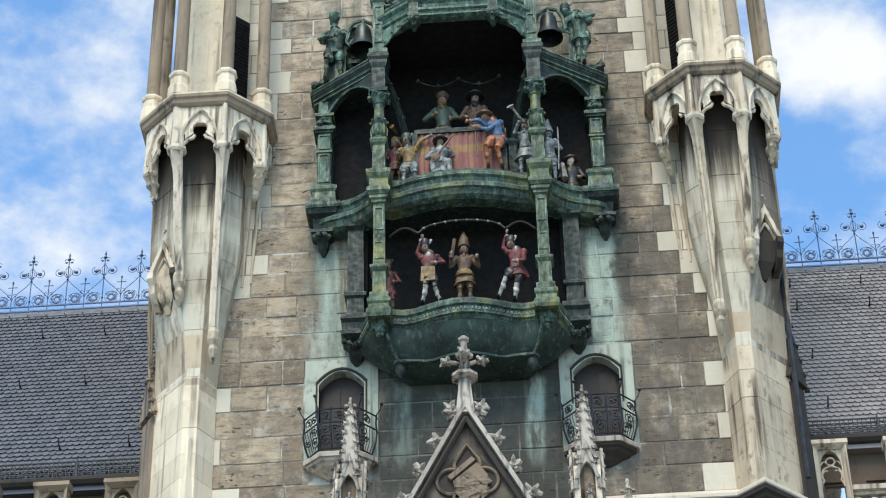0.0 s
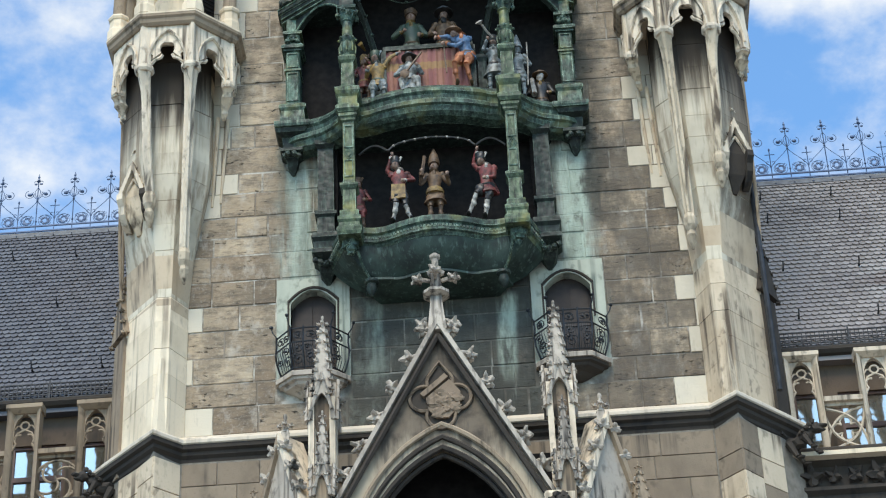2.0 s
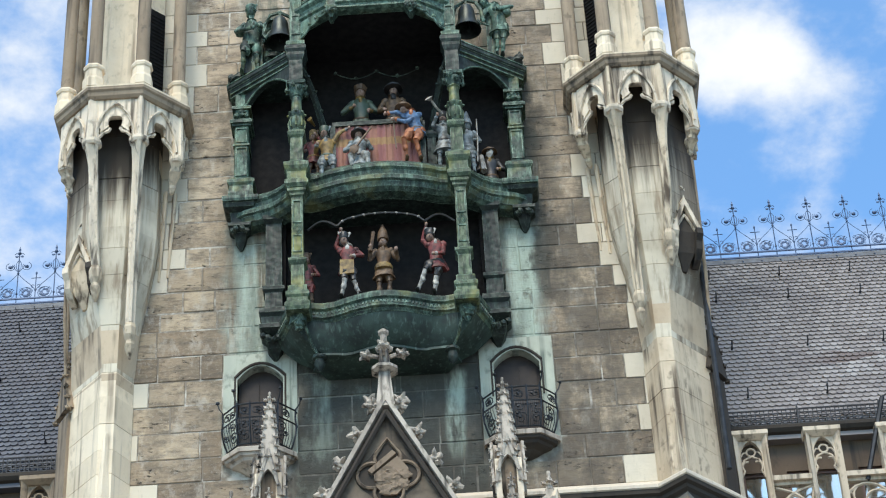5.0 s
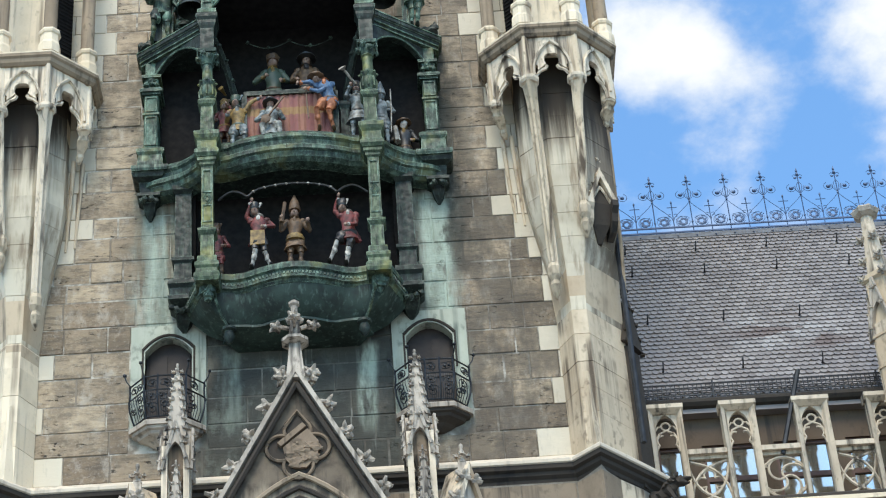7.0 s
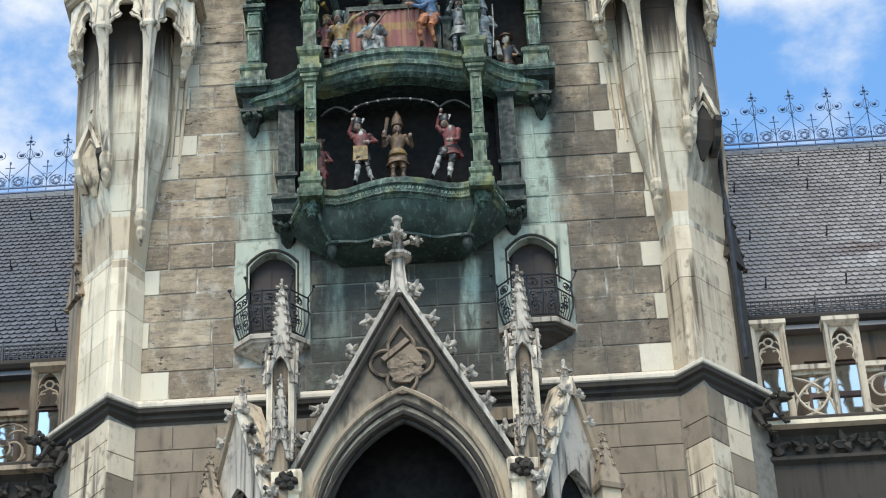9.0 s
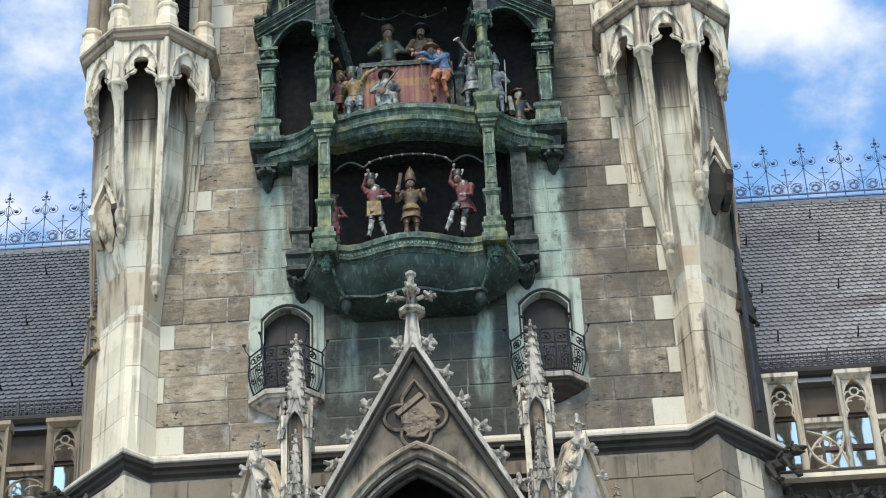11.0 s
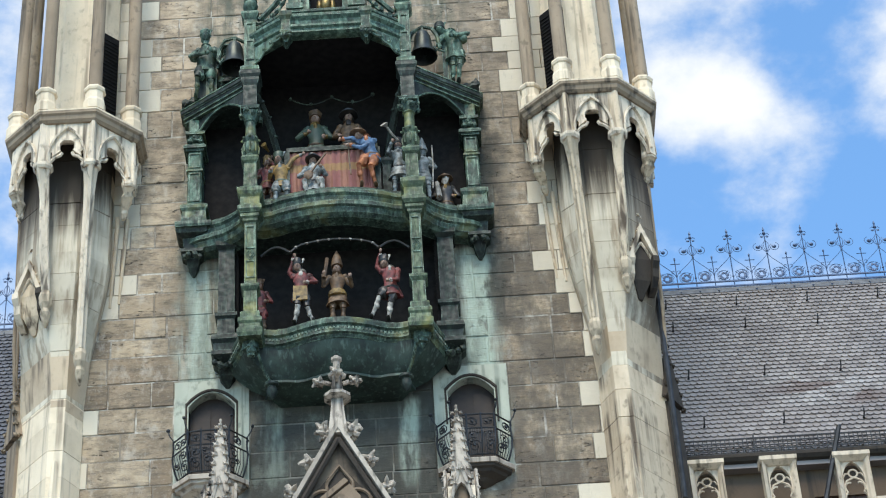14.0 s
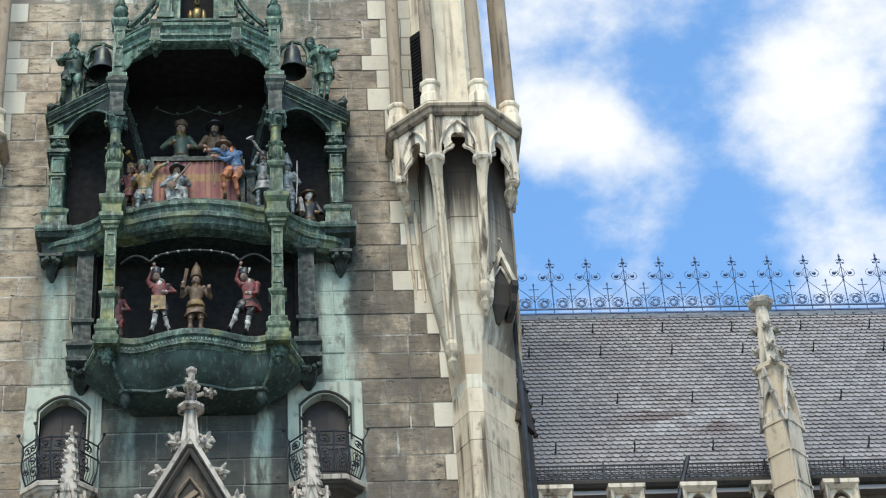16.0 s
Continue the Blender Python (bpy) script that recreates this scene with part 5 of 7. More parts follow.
    loft(bm, [[(cx + a * w, -0.5 * d if b < 0 else 0.04, z) for a, b in ((-1, -1), (1, -1), (1, 1), (-1, 1))] for z, w, d in
              ((7.72, 0.24, 1.15), (7.6, 0.24, 1.15), (7.52, 0.18, 0.95), (5.76, 0.19, 0.95), (5.7, 0.25, 1.1), (5.62, 0.25, 1.1), (5.56, 0.19, 0.98), (5.1, 0.2, 1.0), (5.04, 0.3, 1.3), (4.9, 0.32, 1.35), (4.82, 0.28, 1.2), (4.66, 0.26, 1.15), (4.6, 0.31, 1.3), (4.5, 0.31, 1.3), (4.4, 0.2, 0.9), (4.16, 0.16, 0.6), (3.98, 0.04, 0.1))], DOWN)
    for k in range(5):
        blob(bm, (cx - 0.24 + 0.12 * k, -0.5, 4.36 - 0.05 * (2 - abs(2 - k))), 0.09, 0, 0.6, 1, DOWN)
    part("wall_pier", bm, COPPER_DARK, bay, "dark copper half-pier with a leaf drop")


mirrored(side_bay)

# near-black panels that paint the dark gap between wall pier and stage
for s in (-1, 1):
    bm = B()
    box(bm, min(s * 2.24, s * 2.34), max(s * 2.24, s * 2.34), -0.3, 0.05, 4.7, 7.6, DOWN)
    part("cheek", bm, VOID, bay)

# the canopy over the upper stage
CANOPY = [(-1.85, -1.6), (-0.95, -2.22), (0.95, -2.22), (1.85, -1.6)]
moulding("canopy_fascia", CANOPY, [(-0.3, 13.2), (-0.02, 13.18), (0.05, 13.12), (0.05, 13.04), (-0.03, 12.96), (-0.05, 12.84), (0.0, 12.82), (0.0, 12.76), (-0.06, 12.72), (-0.07, 12.66), (-0.03, 12.64), (-0.03, 12.6), (-0.12, 12.57), (-0.3, 12.57)], COPPER_PALE)
bm = B()
prism(bm, [(-1.85, 0.1), (-1.85, -1.5), (-0.9, -2.1), (0.9, -2.1), (1.85, -1.5), (1.85, 0.1)], 12.8, 13.0, DOWN)
# near-black ceiling paints the shade under the canopy
part("canopy_roof", bm, VOID, bay)
moulding("attic", [(-1.75, -1.5), (-0.95, -2.06), (0.95, -2.06), (1.75, -1.5)], [(-0.4, 13.5), (-0.02, 13.48), (0.03, 13.42), (0.03, 13.36), (-0.04, 13.3), (-0.04, 13.16), (-0.4, 13.16)], COPPER)
for s in (-1, 1):
    bm = B()
    loft(bm, [[(s * 0.95 + a * w, -2.16 - d if b < 0 else -1.9, z) for a, b in ((-1, -1), (1, -1), (1, 1), (-1, 1))] for z, w, d in
              ((13.22, 0.15, 0.14), (13.08, 0.15, 0.14), (12.98, 0.11, 0.08), (12.66, 0.11, 0.08), (12.6, 0.14, 0.12), (12.54, 0.14, 0.12), (12.46, 0.08, 0.02), (12.34, 0.03, 0.0))], DOWN)
    for k in range(3):
        blob(bm, (s * 0.95 - 0.09 + 0.09 * k, -2.22, 12.48), 0.075, 0, 0.5, 1, DOWN)
    part("corner_bracket", bm, COPPER, bay)
    # scrolled valance under the slanting fascia
    a, b = Vector((s * 1.72, -1.66)), Vector((s * 1.02, -2.14))
    way = b - a
    bm = B()
    pts = []
    for i in range(13):
        f = i / 12
        x, y = a + way * f
        drop = 0.42 * (1 - f) ** 1.5 + 0.06 * abs(math.sin(f * 9.4))
        pts.append((Vector((x, y, 12.64)), Vector((x, y, 12.56 - drop))))
    loft(bm, [[p + Vector((0, -0.02, 0)), q + Vector((0, -0.02, 0)), q + Vector((0, 0.03, 0)), p + Vector((0, 0.03, 0))] for p, q in pts], DOWN)
    tube(bm, [q + Vector((0, -0.03, 0)) for p, q in pts], 0.03, 5, 0, DOWN)
    for i in (1, 4, 7, 10):
        blob(bm, pts[i][1] + Vector((0, -0.04, 0.07)), 0.065, 0, 0.5, 1, DOWN)
    part("valance", bm, COPPER_PALE, bay)
    # volute up to the top niche
    bm = B()
    vol = []
    for i in range(12):
        f = i / 11
        vol.append((s * (1.62 - 0.72 * f), -1.6 - 0.3 * f, 13.62 + 0.95 * f ** 1.7 + 0.05 * math.sin(f * 6)))
    tube(bm, vol, 0.07, 6, 0, DOWN)
    vol2 = [(x - s * 0.06, y, z - 0.16 - 0.1 * math.sin(i / 11 * math.pi)) for i, (x, y, z) in enumerate(vol)]
    tube(bm, vol2, 0.035, 5, 0, DOWN)
    for i in (2, 4, 6, 8, 10):
        blob(bm, (vol[i][0] - s * 0.05, vol[i][1], vol[i][2] - 0.22), 0.09, 0, 0.6, 1, DOWN)
    tube(bm, [(s * (1.62 + 0.1 * math.cos(t)), -1.6, 13.6 + 0.1 * math.sin(t)) for t in [math.tau * k / 10 for k in range(11)]], 0.045, 5, 0, DOWN)
    part("volute", bm, COPPER, bay)
    bm = B()
    square_lathe(bm, [(0.2, 13.46), (0.2, 13.62), (0.15, 13.68), (0.15, 15.2)], s * 0.74, -1.92, DOWN)
    part("niche_post", bm, COPPER_PALE, bay)
    bm = B()
    box(bm, min(s * 0.4, s * 0.62), max(s * 0.4, s * 0.62), -1.9, -1.5, 13.46, 15.2, DOWN)
    part("niche_jamb", bm, COPPER_PALE, bay)
bm = B()
box(bm, -0.62, 0.62, -1.5, -1.2, 13.46, 15.2, DOWN)
# near-black back paints the niche's shade
part("niche_back", bm, VOID, bay)
bm = B()
box(bm, -0.95, 0.95, -1.2, 0.1, 13.2, 15.2, DOWN)
part("niche_body", bm, COPPER_DARK, bay)

# garland hung inside the upper vault
bm = B()
for k in range(2):
    x0 = -1.0 + k
    tube(bm, [(x0 + i / 8, -0.3, 12.15 - 0.2 * math.sin(math.pi * i / 8)) for i in range(9)], 0.014, 5, 0, DOWN)
for x in (-1.0, -0.5, 0.0, 0.5, 1.0):
    blob(bm, (x, -0.32, 12.15 - (0.2 if abs(x) == 0.5 else 0)), 0.05, 0, 0.4, 1, DOWN)
part("garland", bm, COPPER_DARK, bay)
# near-black sheets across the openings, painting the darkness of the stages
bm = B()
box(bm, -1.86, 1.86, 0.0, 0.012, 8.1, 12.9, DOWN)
part("stage_back", bm, VOID, bay, "near-black sheet that stands in for the dark upper stage")
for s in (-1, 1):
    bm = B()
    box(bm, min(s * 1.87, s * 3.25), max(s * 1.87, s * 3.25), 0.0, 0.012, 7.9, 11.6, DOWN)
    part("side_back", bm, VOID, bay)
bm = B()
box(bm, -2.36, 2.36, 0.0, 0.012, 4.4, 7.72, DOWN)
part("stage_back", bm, VOID, bay, "near-black sheet that stands in for the dark lower stage")


# raised frames on the pilasters
for s in (-1, 1):
    for z0, z1 in ((8.98, 9.84), (10.0, 10.44)):
        bm = B()
        for a, b, c, d in ((3.13, 3.155, z0, z1), (3.375, 3.40, z0, z1), (3.155, 3.375, z0, z0 + 0.03), (3.155, 3.375, z1 - 0.03, z1)):
            box(bm, min(s * a, s * b), max(s * a, s * b), -0.525, -0.49, c, d, DOWN)
        part("pilaster_frame", bm, COPPER, bay)
    bm = B()
    for k in range(3):
        blob(bm, (s * (3.14 + 0.12 * k), -0.56, 10.78 + 0.04 * (k % 2)), 0.075, 0, 0.6, 1, DOWN)
    blob(bm, (s * 3.26, -0.55, 10.9), 0.09, 0, 0.6, 1, DOWN)
    part("pilaster_leaf", bm, COPPER, bay)

# ---- balcony doors ----
DOOR_STONE = limestone("green_stained_stone", (0.43, 0.485, 0.43), (0.26, 0.31, 0.275), (0.09, 0.11, 0.09), 0.9, 0.38)


def build_balcony(s):
    cx = s * 2.85
    th = thing("door_%d" % (1 if s < 0 else 2), "arched brown balcony door in a green-stained stone surround", "door", (cx, 0, 1.55), "balcony doors", "structure")
    m = Matrix.Translation((0, 0, -1.55))
    arc = [(-0.51, 1.55)] + segment(0.51, 3.55, 0.36, 10) + [(0.51, 1.55)]
    out = [(-0.82, 1.55)] + [(x * 0.82 / 0.51, 4.22) for x, z in arc[1:-1]] + [(0.82, 1.55)]
    bm = B()
    band(bm, arc, out, -0.03, 0.3, m)
    part("surround", bm, DOOR_STONE, th, "pale stone surround with green copper stains")
    bm = B()
    tube(bm, [(x * 1.1, -0.035, z + 0.055) for x, z in arc[1:-1]], 0.036, 6, 0, m)
    tube(bm, [(-0.56, -0.035, 3.62), (-0.56, -0.035, 2.7)], 0.024, 5, 0, m)
    tube(bm, [(0.56, -0.035, 3.62), (0.56, -0.035, 2.7)], 0.024, 5, 0, m)
    part("hood_mould", bm, SHADE_SOOT, th)
    bm = B()
    prism(bm, [(-0.55, 0.24), (0.55, 0.24), (0.55, 0.3), (-0.55, 0.3)], 1.55, 3.95, m)
    leaf = part("door_leaf", bm, DOOR, th)
    for x0, x1 in ((-0.44, -0.05), (0.05, 0.44)):
        for z0, z1 in ((1.75, 2.5), (2.62, 3.6)):
            bm = B()
            box(bm, x0, x1, 0.215, 0.24, z0, z1, m)
            part("door_panel", bm, DOOR, leaf)
    bm = B()
    slab = [(-0.82, 0.05), (-0.82, -0.12), (-0.42, -0.5), (0.42, -0.5), (0.82, -0.12), (0.82, 0.05)]
    sweep(bm, slab, [(-0.3, 1.53), (-0.02, 1.53), (0.0, 1.5), (0.0, 1.4), (-0.3, 1.4)], 0, m)
    prism(bm, slab, 1.38, 1.52, m @ Matrix.Diagonal((0.85, 0.85, 1, 1)))
    slab_part = part("balcony_slab", bm, CROCKET_STONE, th)
    bm = B()
    loft(bm, [[(x * f, y * f, z) for x, y in slab] for z, f in ((1.396, 0.93), (1.33, 0.9), (1.3, 0.8), (1.24, 0.74), (1.16, 0.5), (1.1, 0.4), (1.02, 0.2))], m)
    # right corbel is near-black: the slab's underside shade put into its colour
    part("corbel", bm, CROCKET_STONE if s < 0 else SHADE_SOOT, slab_part, "moulded corbel under the slab")
    # bombe iron railing
    rail = thing("balcony_railing", "black wrought iron balcony railing with scrolls, bulging outwards", "railing", (cx, 0, 1.55), "balcony railings")
    line = [(-0.68, -0.04), (-0.68, -0.12), (-0.4, -0.46), (-0.14, -0.48), (0.14, -0.48), (0.4, -0.46), (0.68, -0.12), (0.68, -0.04)]

    def belly(x, y, z, k=1.0):
        g = 0.13 * math.sin(min(1.0, z / 0.75) * math.pi * 0.75) * k + 0.05 * z
        n = Vector((x * 0.5, y - 0.1)).normalized()
        return (x + n.x * g, y + n.y * g, z)

    for z in (0.04, 0.62, 0.98):
        bm = B()
        tube(bm, [belly(x, y, z) for x, y in line], 0.02, 5)
        part("rail", bm, IRON, rail)
    for i, (x, y) in enumerate(line[1:-1]):
        bm = B()
        tube(bm, [belly(x, y, z) for z in (0.0, 0.15, 0.35, 0.55, 0.8, 1.02)], 0.022, 5)
        if i in (0, 1, 4, 5):
            p = Vector(belly(x, y, 1.02))
            tube(bm, [p, p + Vector((x * 0.12, y * 0.14, 0.12)), p + Vector((x * 0.16, y * 0.2, 0.22))], 0.016, 4)
            blob(bm, p + Vector((x * 0.17, y * 0.22, 0.26)), 0.045, 0, 0.4)
        part("upright", bm, IRON, rail)
    rnd = random.Random(3 + s)
    for i in range(len(line) - 1):
        (x0, y0), (x1, y1) = line[i], line[i + 1]
        ln = math.hypot(x1 - x0, y1 - y0)
        if ln < 0.1:
            continue
        bm = B()
        for zc, r, a0, tn in ((0.2, 0.13, 0.4, 1.3), (0.44, 0.12, 3.4, -1.2), (0.3, 0.09, 2.0, 1.1), (0.8, 0.13, 5.2, 1.3), (0.78, 0.1, 2.2, -1.2)):
            fx = rnd.uniform(0.25, 0.75)
            pts = []
            for k in range(13):
                f = k / 12
                a, rr = a0 + tn * math.tau * f, r * (1 - 0.75 * f)
                u = fx + rr * math.cos(a) / ln
                pts.append(belly(x0 + (x1 - x0) * u, y0 + (y1 - y0) * u, zc + rr * math.sin(a)))
            tube(bm, pts, 0.014, 4)
            blob(bm, pts[-1], 0.035, 0, 0.4)
        for u in (0.18, 0.36, 0.5, 0.64, 0.82):
            tube(bm, [belly(x0 + (x1 - x0) * (u + 0.06 * math.sin(z * 9)), y0 + (y1 - y0) * u, z) for z in (0.02, 0.25, 0.5, 0.62)], 0.010, 4)
        part("scroll_panel", bm, IRON, rail)


mirrored(build_balcony)

# ---- the gothic gable before the lower stage ----
gable = thing("gothic_gable", "steep crocketed stone gable with a pointed arch and a shield", "gable", (0, -1.8, -6.0))
GM = Matrix.Translation((0, 1.8, 6.0))
FOOT, APEX = (2.25, -2.78), 1.5
arc = [(-1.72, -6.0)] + pointed(1.72, -4.2, 2.85, 12, 0.55) + [(1.72, -6.0)]


def gable_line(k, n):
    """The outline of the gable beside point k of n of the arch."""
    f = k / (n - 1)
    g = f * 2 if f <= 0.5 else (1 - f) * 2
    sx = -1 if f <= 0.5 else 1
    if g < 0.3:
        return (sx * FOOT[0], -6.0 + (FOOT[1] + 6.0) * g / 0.3)
    h = (g - 0.3) / 0.7
    return (sx * FOOT[0] * (1 - h), FOOT[1] + (APEX - FOOT[1]) * h)


bm = B()
band(bm, arc, [gable_line(k, len(arc)) for k in range(len(arc))], -1.78, -1.4, GM)
nt = Nodes("stained_tympanum_stone", 0.88)
tc = nt.mix(nt.noise(2.2, 5, lo=0.36, hi=0.66), (0.15, 0.115, 0.08), (0.055, 0.042, 0.03))
low = nt.math("SUBTRACT", nt.axis("Z"), nt.math("MULTIPLY", nt.noise(1.8, 5, 0.6, (2.0, 2.0, 0.4)), 2.2))
tc = nt.mix(nt.math("MULTIPLY", nt.ramp(low, ZB - 2.0, ZB - 3.2), 0.8), tc, (0.50, 0.41, 0.29))
tc = nt.mix(nt.math("MULTIPLY", nt.noise(1.6, 6, 0.65, (2.4, 2.4, 0.3), 0.52, 0.68), 0.7), tc, (0.035, 0.03, 0.025))
nt.bump(nt.noise(38, 4), 0.3, 0.012)
part("tympanum", bm, nt.colour(tc), gable, "brown and pale stained gable field")
for r, y, t in ((1.0, -1.74, 0.07), (1.05, -1.8, 0.06), (0.97, -1.62, 0.06), (1.12, -1.82, 0.06)):
    bm = B()
    tube(bm, [(x * r, y, -6.0 + (z + 6.0) * (1 - (1 - r) * 0.9)) for x, z in arc], t, 6, 0, GM)
    part("arch_mould", bm, DARK_STONE if r > 1.1 else SHADE_SOOT, gable)
bm = B()
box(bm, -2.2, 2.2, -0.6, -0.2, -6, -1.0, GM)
# near-black block paints the darkness behind the arch
part("arch_back", bm, VOID, gable, "near-black block that stands in for the unlit vault")
slope_len = math.hypot(FOOT[0], APEX - FOOT[1])
crk = B()
crocket(crk, (0, 0, 0), 0.185)
tube(crk, [(0, 0.05, -0.16), (0, 0.0, -0.02)], 0.06, 5)
CROCKET = finish("crocket", crk, CROCKET_STONE)
for s in (-1, 1):
    bm = B()
    ux, uz = -s * FOOT[0] / slope_len, (APEX - FOOT[1]) / slope_len
    nx, nz = s * uz, s * -ux * 1.0
    f0, f1 = (s * (FOOT[0] + 0.08), FOOT[1] - 0.15), (0.0, APEX + 0.02)
    prof = [(f0[0], f0[1]), (f1[0], f1[1]), (f1[0], f1[1] + 0.2), (f0[0] + nx * 0.085, f0[1] + abs(nz) * 0.085)]
    plate(bm, prof, -1.98, -1.5, GM)
    cop = part("coping", bm, CROCKET_STONE, gable, "pale grey worn coping stone")
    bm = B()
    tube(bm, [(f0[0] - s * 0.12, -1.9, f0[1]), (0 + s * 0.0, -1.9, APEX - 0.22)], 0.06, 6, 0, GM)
    part("coping_roll", bm, SHADE_SOOT, gable)
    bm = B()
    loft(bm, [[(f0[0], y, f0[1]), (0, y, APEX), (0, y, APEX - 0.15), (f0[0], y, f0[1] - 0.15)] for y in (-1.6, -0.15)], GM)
    part("gable_roof", bm, SHADE_SOOT, gable)
    for k in range(7):
        f = (k + 0.35) / 6.6
        x, z = f0[0] + (f1[0] - f0[0]) * f + nx * 0.2, f0[1] + (f1[1] - f0[1]) * f + 0.2 * abs(nz) + 0.02
        part_again("crocket", CROCKET, gable, GM @ pose(x, -1.78, z, 0, s * 25, 40 * k))
    bm = B()
    square_lathe(bm, [(0.24, -6.0), (0.24, -3.25), (0.29, -3.2), (0.31, -2.78), (0.27, -2.7)], s * 2.32, -1.82, GM)
    part("corner_pier", bm, LIMESTONE, gable)
    bm = B()
    for k in range(6):
        blob(bm, (s * 2.32 + 0.14 * math.cos(k * 1.05), -2.15, -2.98 + 0.14 * math.sin(k * 1.05)), 0.1, 0, 0.7, 1, GM)
    blob(bm, (s * 2.32, -2.2, -2.98), 0.11, 0, 0.5, 1, GM)
    part("leaf_boss", bm, SHADE_SOOT, gable)
bm = B()
square_lathe(bm, [(0.2, 1.4), (0.15, 1.9), (0.11, 2.36)], 0, -1.76, GM)
part("finial_stem", bm, CROCKET_STONE, gable)
bm = B()
lathe(bm, [(0.12, 2.3), (0.3, 2.36), (0.3, 2.43), (0.11, 2.5), (0.13, 2.62), (0.1, 2.9), (0.075, 3.12), (0.075, 3.3), (0.12, 3.34), (0.12, 3.4), (0.05, 3.46)], 8, GM, 0, 0.39, 0, -1.76)
for k in range(4):
    a = k * math.pi / 2
    p = Vector((math.cos(a) * 0.12, -1.76 + math.sin(a) * 0.12, 2.74))
    tube(bm, [p, p + Vector((math.cos(a) * 0.14, math.sin(a) * 0.2, 0.05))], 0.05, 5, 0, GM)
    crocket(bm, p + Vector((math.cos(a) * 0.27, math.sin(a) * 0.27, 0.06)), 0.14, GM)
    blob(bm, p + Vector((0, 0, 0.2)), 0.08, 0, 0.5, 1, GM)
part("cross_finial", bm, CROCKET_STONE, gable, "pale leaf-cross finial")
for s in (-1, 1):
    bm = B()
    crocket(bm, (s * 0.32, -1.76, 1.62), 0.17, GM)
    part("crocket", bm, CROCKET_STONE, gable)
SHIELD_STONE = limestone("brown_carved_stone", (0.24, 0.19, 0.14), (0.10, 0.078, 0.056), (0.03, 0.024, 0.018), 1.0, 0.36)
# shield in a lobed frame, on a near-black plate that paints a hollow's shade
bm = B()
sunk = [(0.62 * math.cos(t) * (1 + 0.12 * math.cos(4 * t)), -0.22 + 0.7 * math.sin(t) * (1 + 0.12 * math.cos(4 * t))) for t in [math.tau * i / 32 for i in range(32)]]
plate(bm, sunk, -1.786, -1.7, GM)
part("sunk_field", bm, SHADE_SOOT, gable, "near-black plate that paints a hollow behind the shield")
bm = B()
for a, rx, rz, r in ((0, 0.34, 0.0, 0.3), (math.pi / 2, 0.0, 0.4, 0.27), (math.pi, 0.34, 0.0, 0.3), (-math.pi / 2, 0.0, 0.42, 0.3)):
    c = (rx * math.cos(a), rz * math.sin(a))
    ring = [(c[0] + r * math.cos(a + d), -1.82, -0.22 + c[1] + r * math.sin(a + d)) for d in [i * 0.27 - 1.89 for i in range(15)]]
    if a == math.pi / 2:
        ring = ring[:5] + [(0.0, -1.82, 0.66)] + ring[10:]
    tube(bm, ring, 0.04, 5, 0, GM)
part("lobed_frame", bm, SHIELD_STONE, gable)
bm = B()
plate(bm, [(-0.42, -0.12), (0.1, 0.34), (0.18, 0.26), (-0.34, -0.2)], -1.88, -1.74, GM)
plate(bm, [(-0.3, -0.22), (0.2, 0.2), (0.42, -0.1), (0.4, -0.45), (0.16, -0.72), (-0.1, -0.7), (-0.26, -0.5)], -1.86, -1.72, GM)
for k in range(9):
    t, r = k * 2.4, 0.05 + 0.25 * math.sqrt(k / 9)
    blob(bm, (0.08 + r * math.cos(t), -1.85, -0.36 + r * math.sin(t)), (0.15, 0.05, 0.09 + 0.03 * (k % 2)), 0, 0.9, 2, GM)
part("shield", bm, SHIELD_STONE, gable, "tilted carved shield")


def spire(th, x, y, zb, zt, r, name="spire", knobs=6, mat=CROCKET_STONE, turn=0.0):
    """A crocketed pyramid with a leaf-cross knob."""
    bm = B()
    square_lathe(bm, [(r, zb), (r * 0.22, zt)], x, y, None, 0, turn)
    sp = part(name, bm, mat, th)
    me = B()
    crocket(me, (0, 0, 0), r * 0.36)
    me = finish("crocket", me, mat)
    for k in range(knobs):
        f = (k + 0.5) / knobs
        rr = (r + (r * 0.22 - r) * f) * 1.38
        for q in range(4):
            a = math.pi / 4 + q * math.pi / 2 + turn
            part_again("crocket", me, sp, Matrix.Translation((x + rr * math.cos(a), y + rr * math.sin(a), zb + (zt - zb) * f)))
    bm = B()
    cross_flower(bm, x, y, zt + r * 0.55, r * 0.42)
    part("finial", bm, mat, sp)
    return sp


def gablets(th, x, y, z0, z1, w, turn=0.0):
    """Four little gables round a pinnacle's head."""
    for q in range(4):
        m = pose(x, y, 0, 0, 0, math.degrees(turn) + 90 * q)
        bm = B()
        inn = [(-w * 0.72, z0)] + pointed(w * 0.72, z0 + (z1 - z0) * 0.1, (z1 - z0) * 0.5, 5) + [(w * 0.72, z0)]
        n = len(inn)
        out = [(-w + 2 * w * i / (n - 1), z0 + (z1 - z0) * (1 - abs(2 * i / (n - 1) - 1))) for i in range(n)]
        band(bm, inn, out, -w - 0.05, -w + 0.05, m)
        for sx in (-1, 1):
            tube(bm, [(sx * w * 1.08, -w - 0.06, z0 - 0.03), (0, -w - 0.06, z1 + 0.05)], 0.04, 4, 0, m)
            for t in (0.15, 0.5, 0.82):
                crocket(bm, (sx * w * (1 - t), -w - 0.08, z0 + (z1 - z0) * t + 0.06), 0.06, m)
        part("gablet", bm, CROCKET_STONE, th)


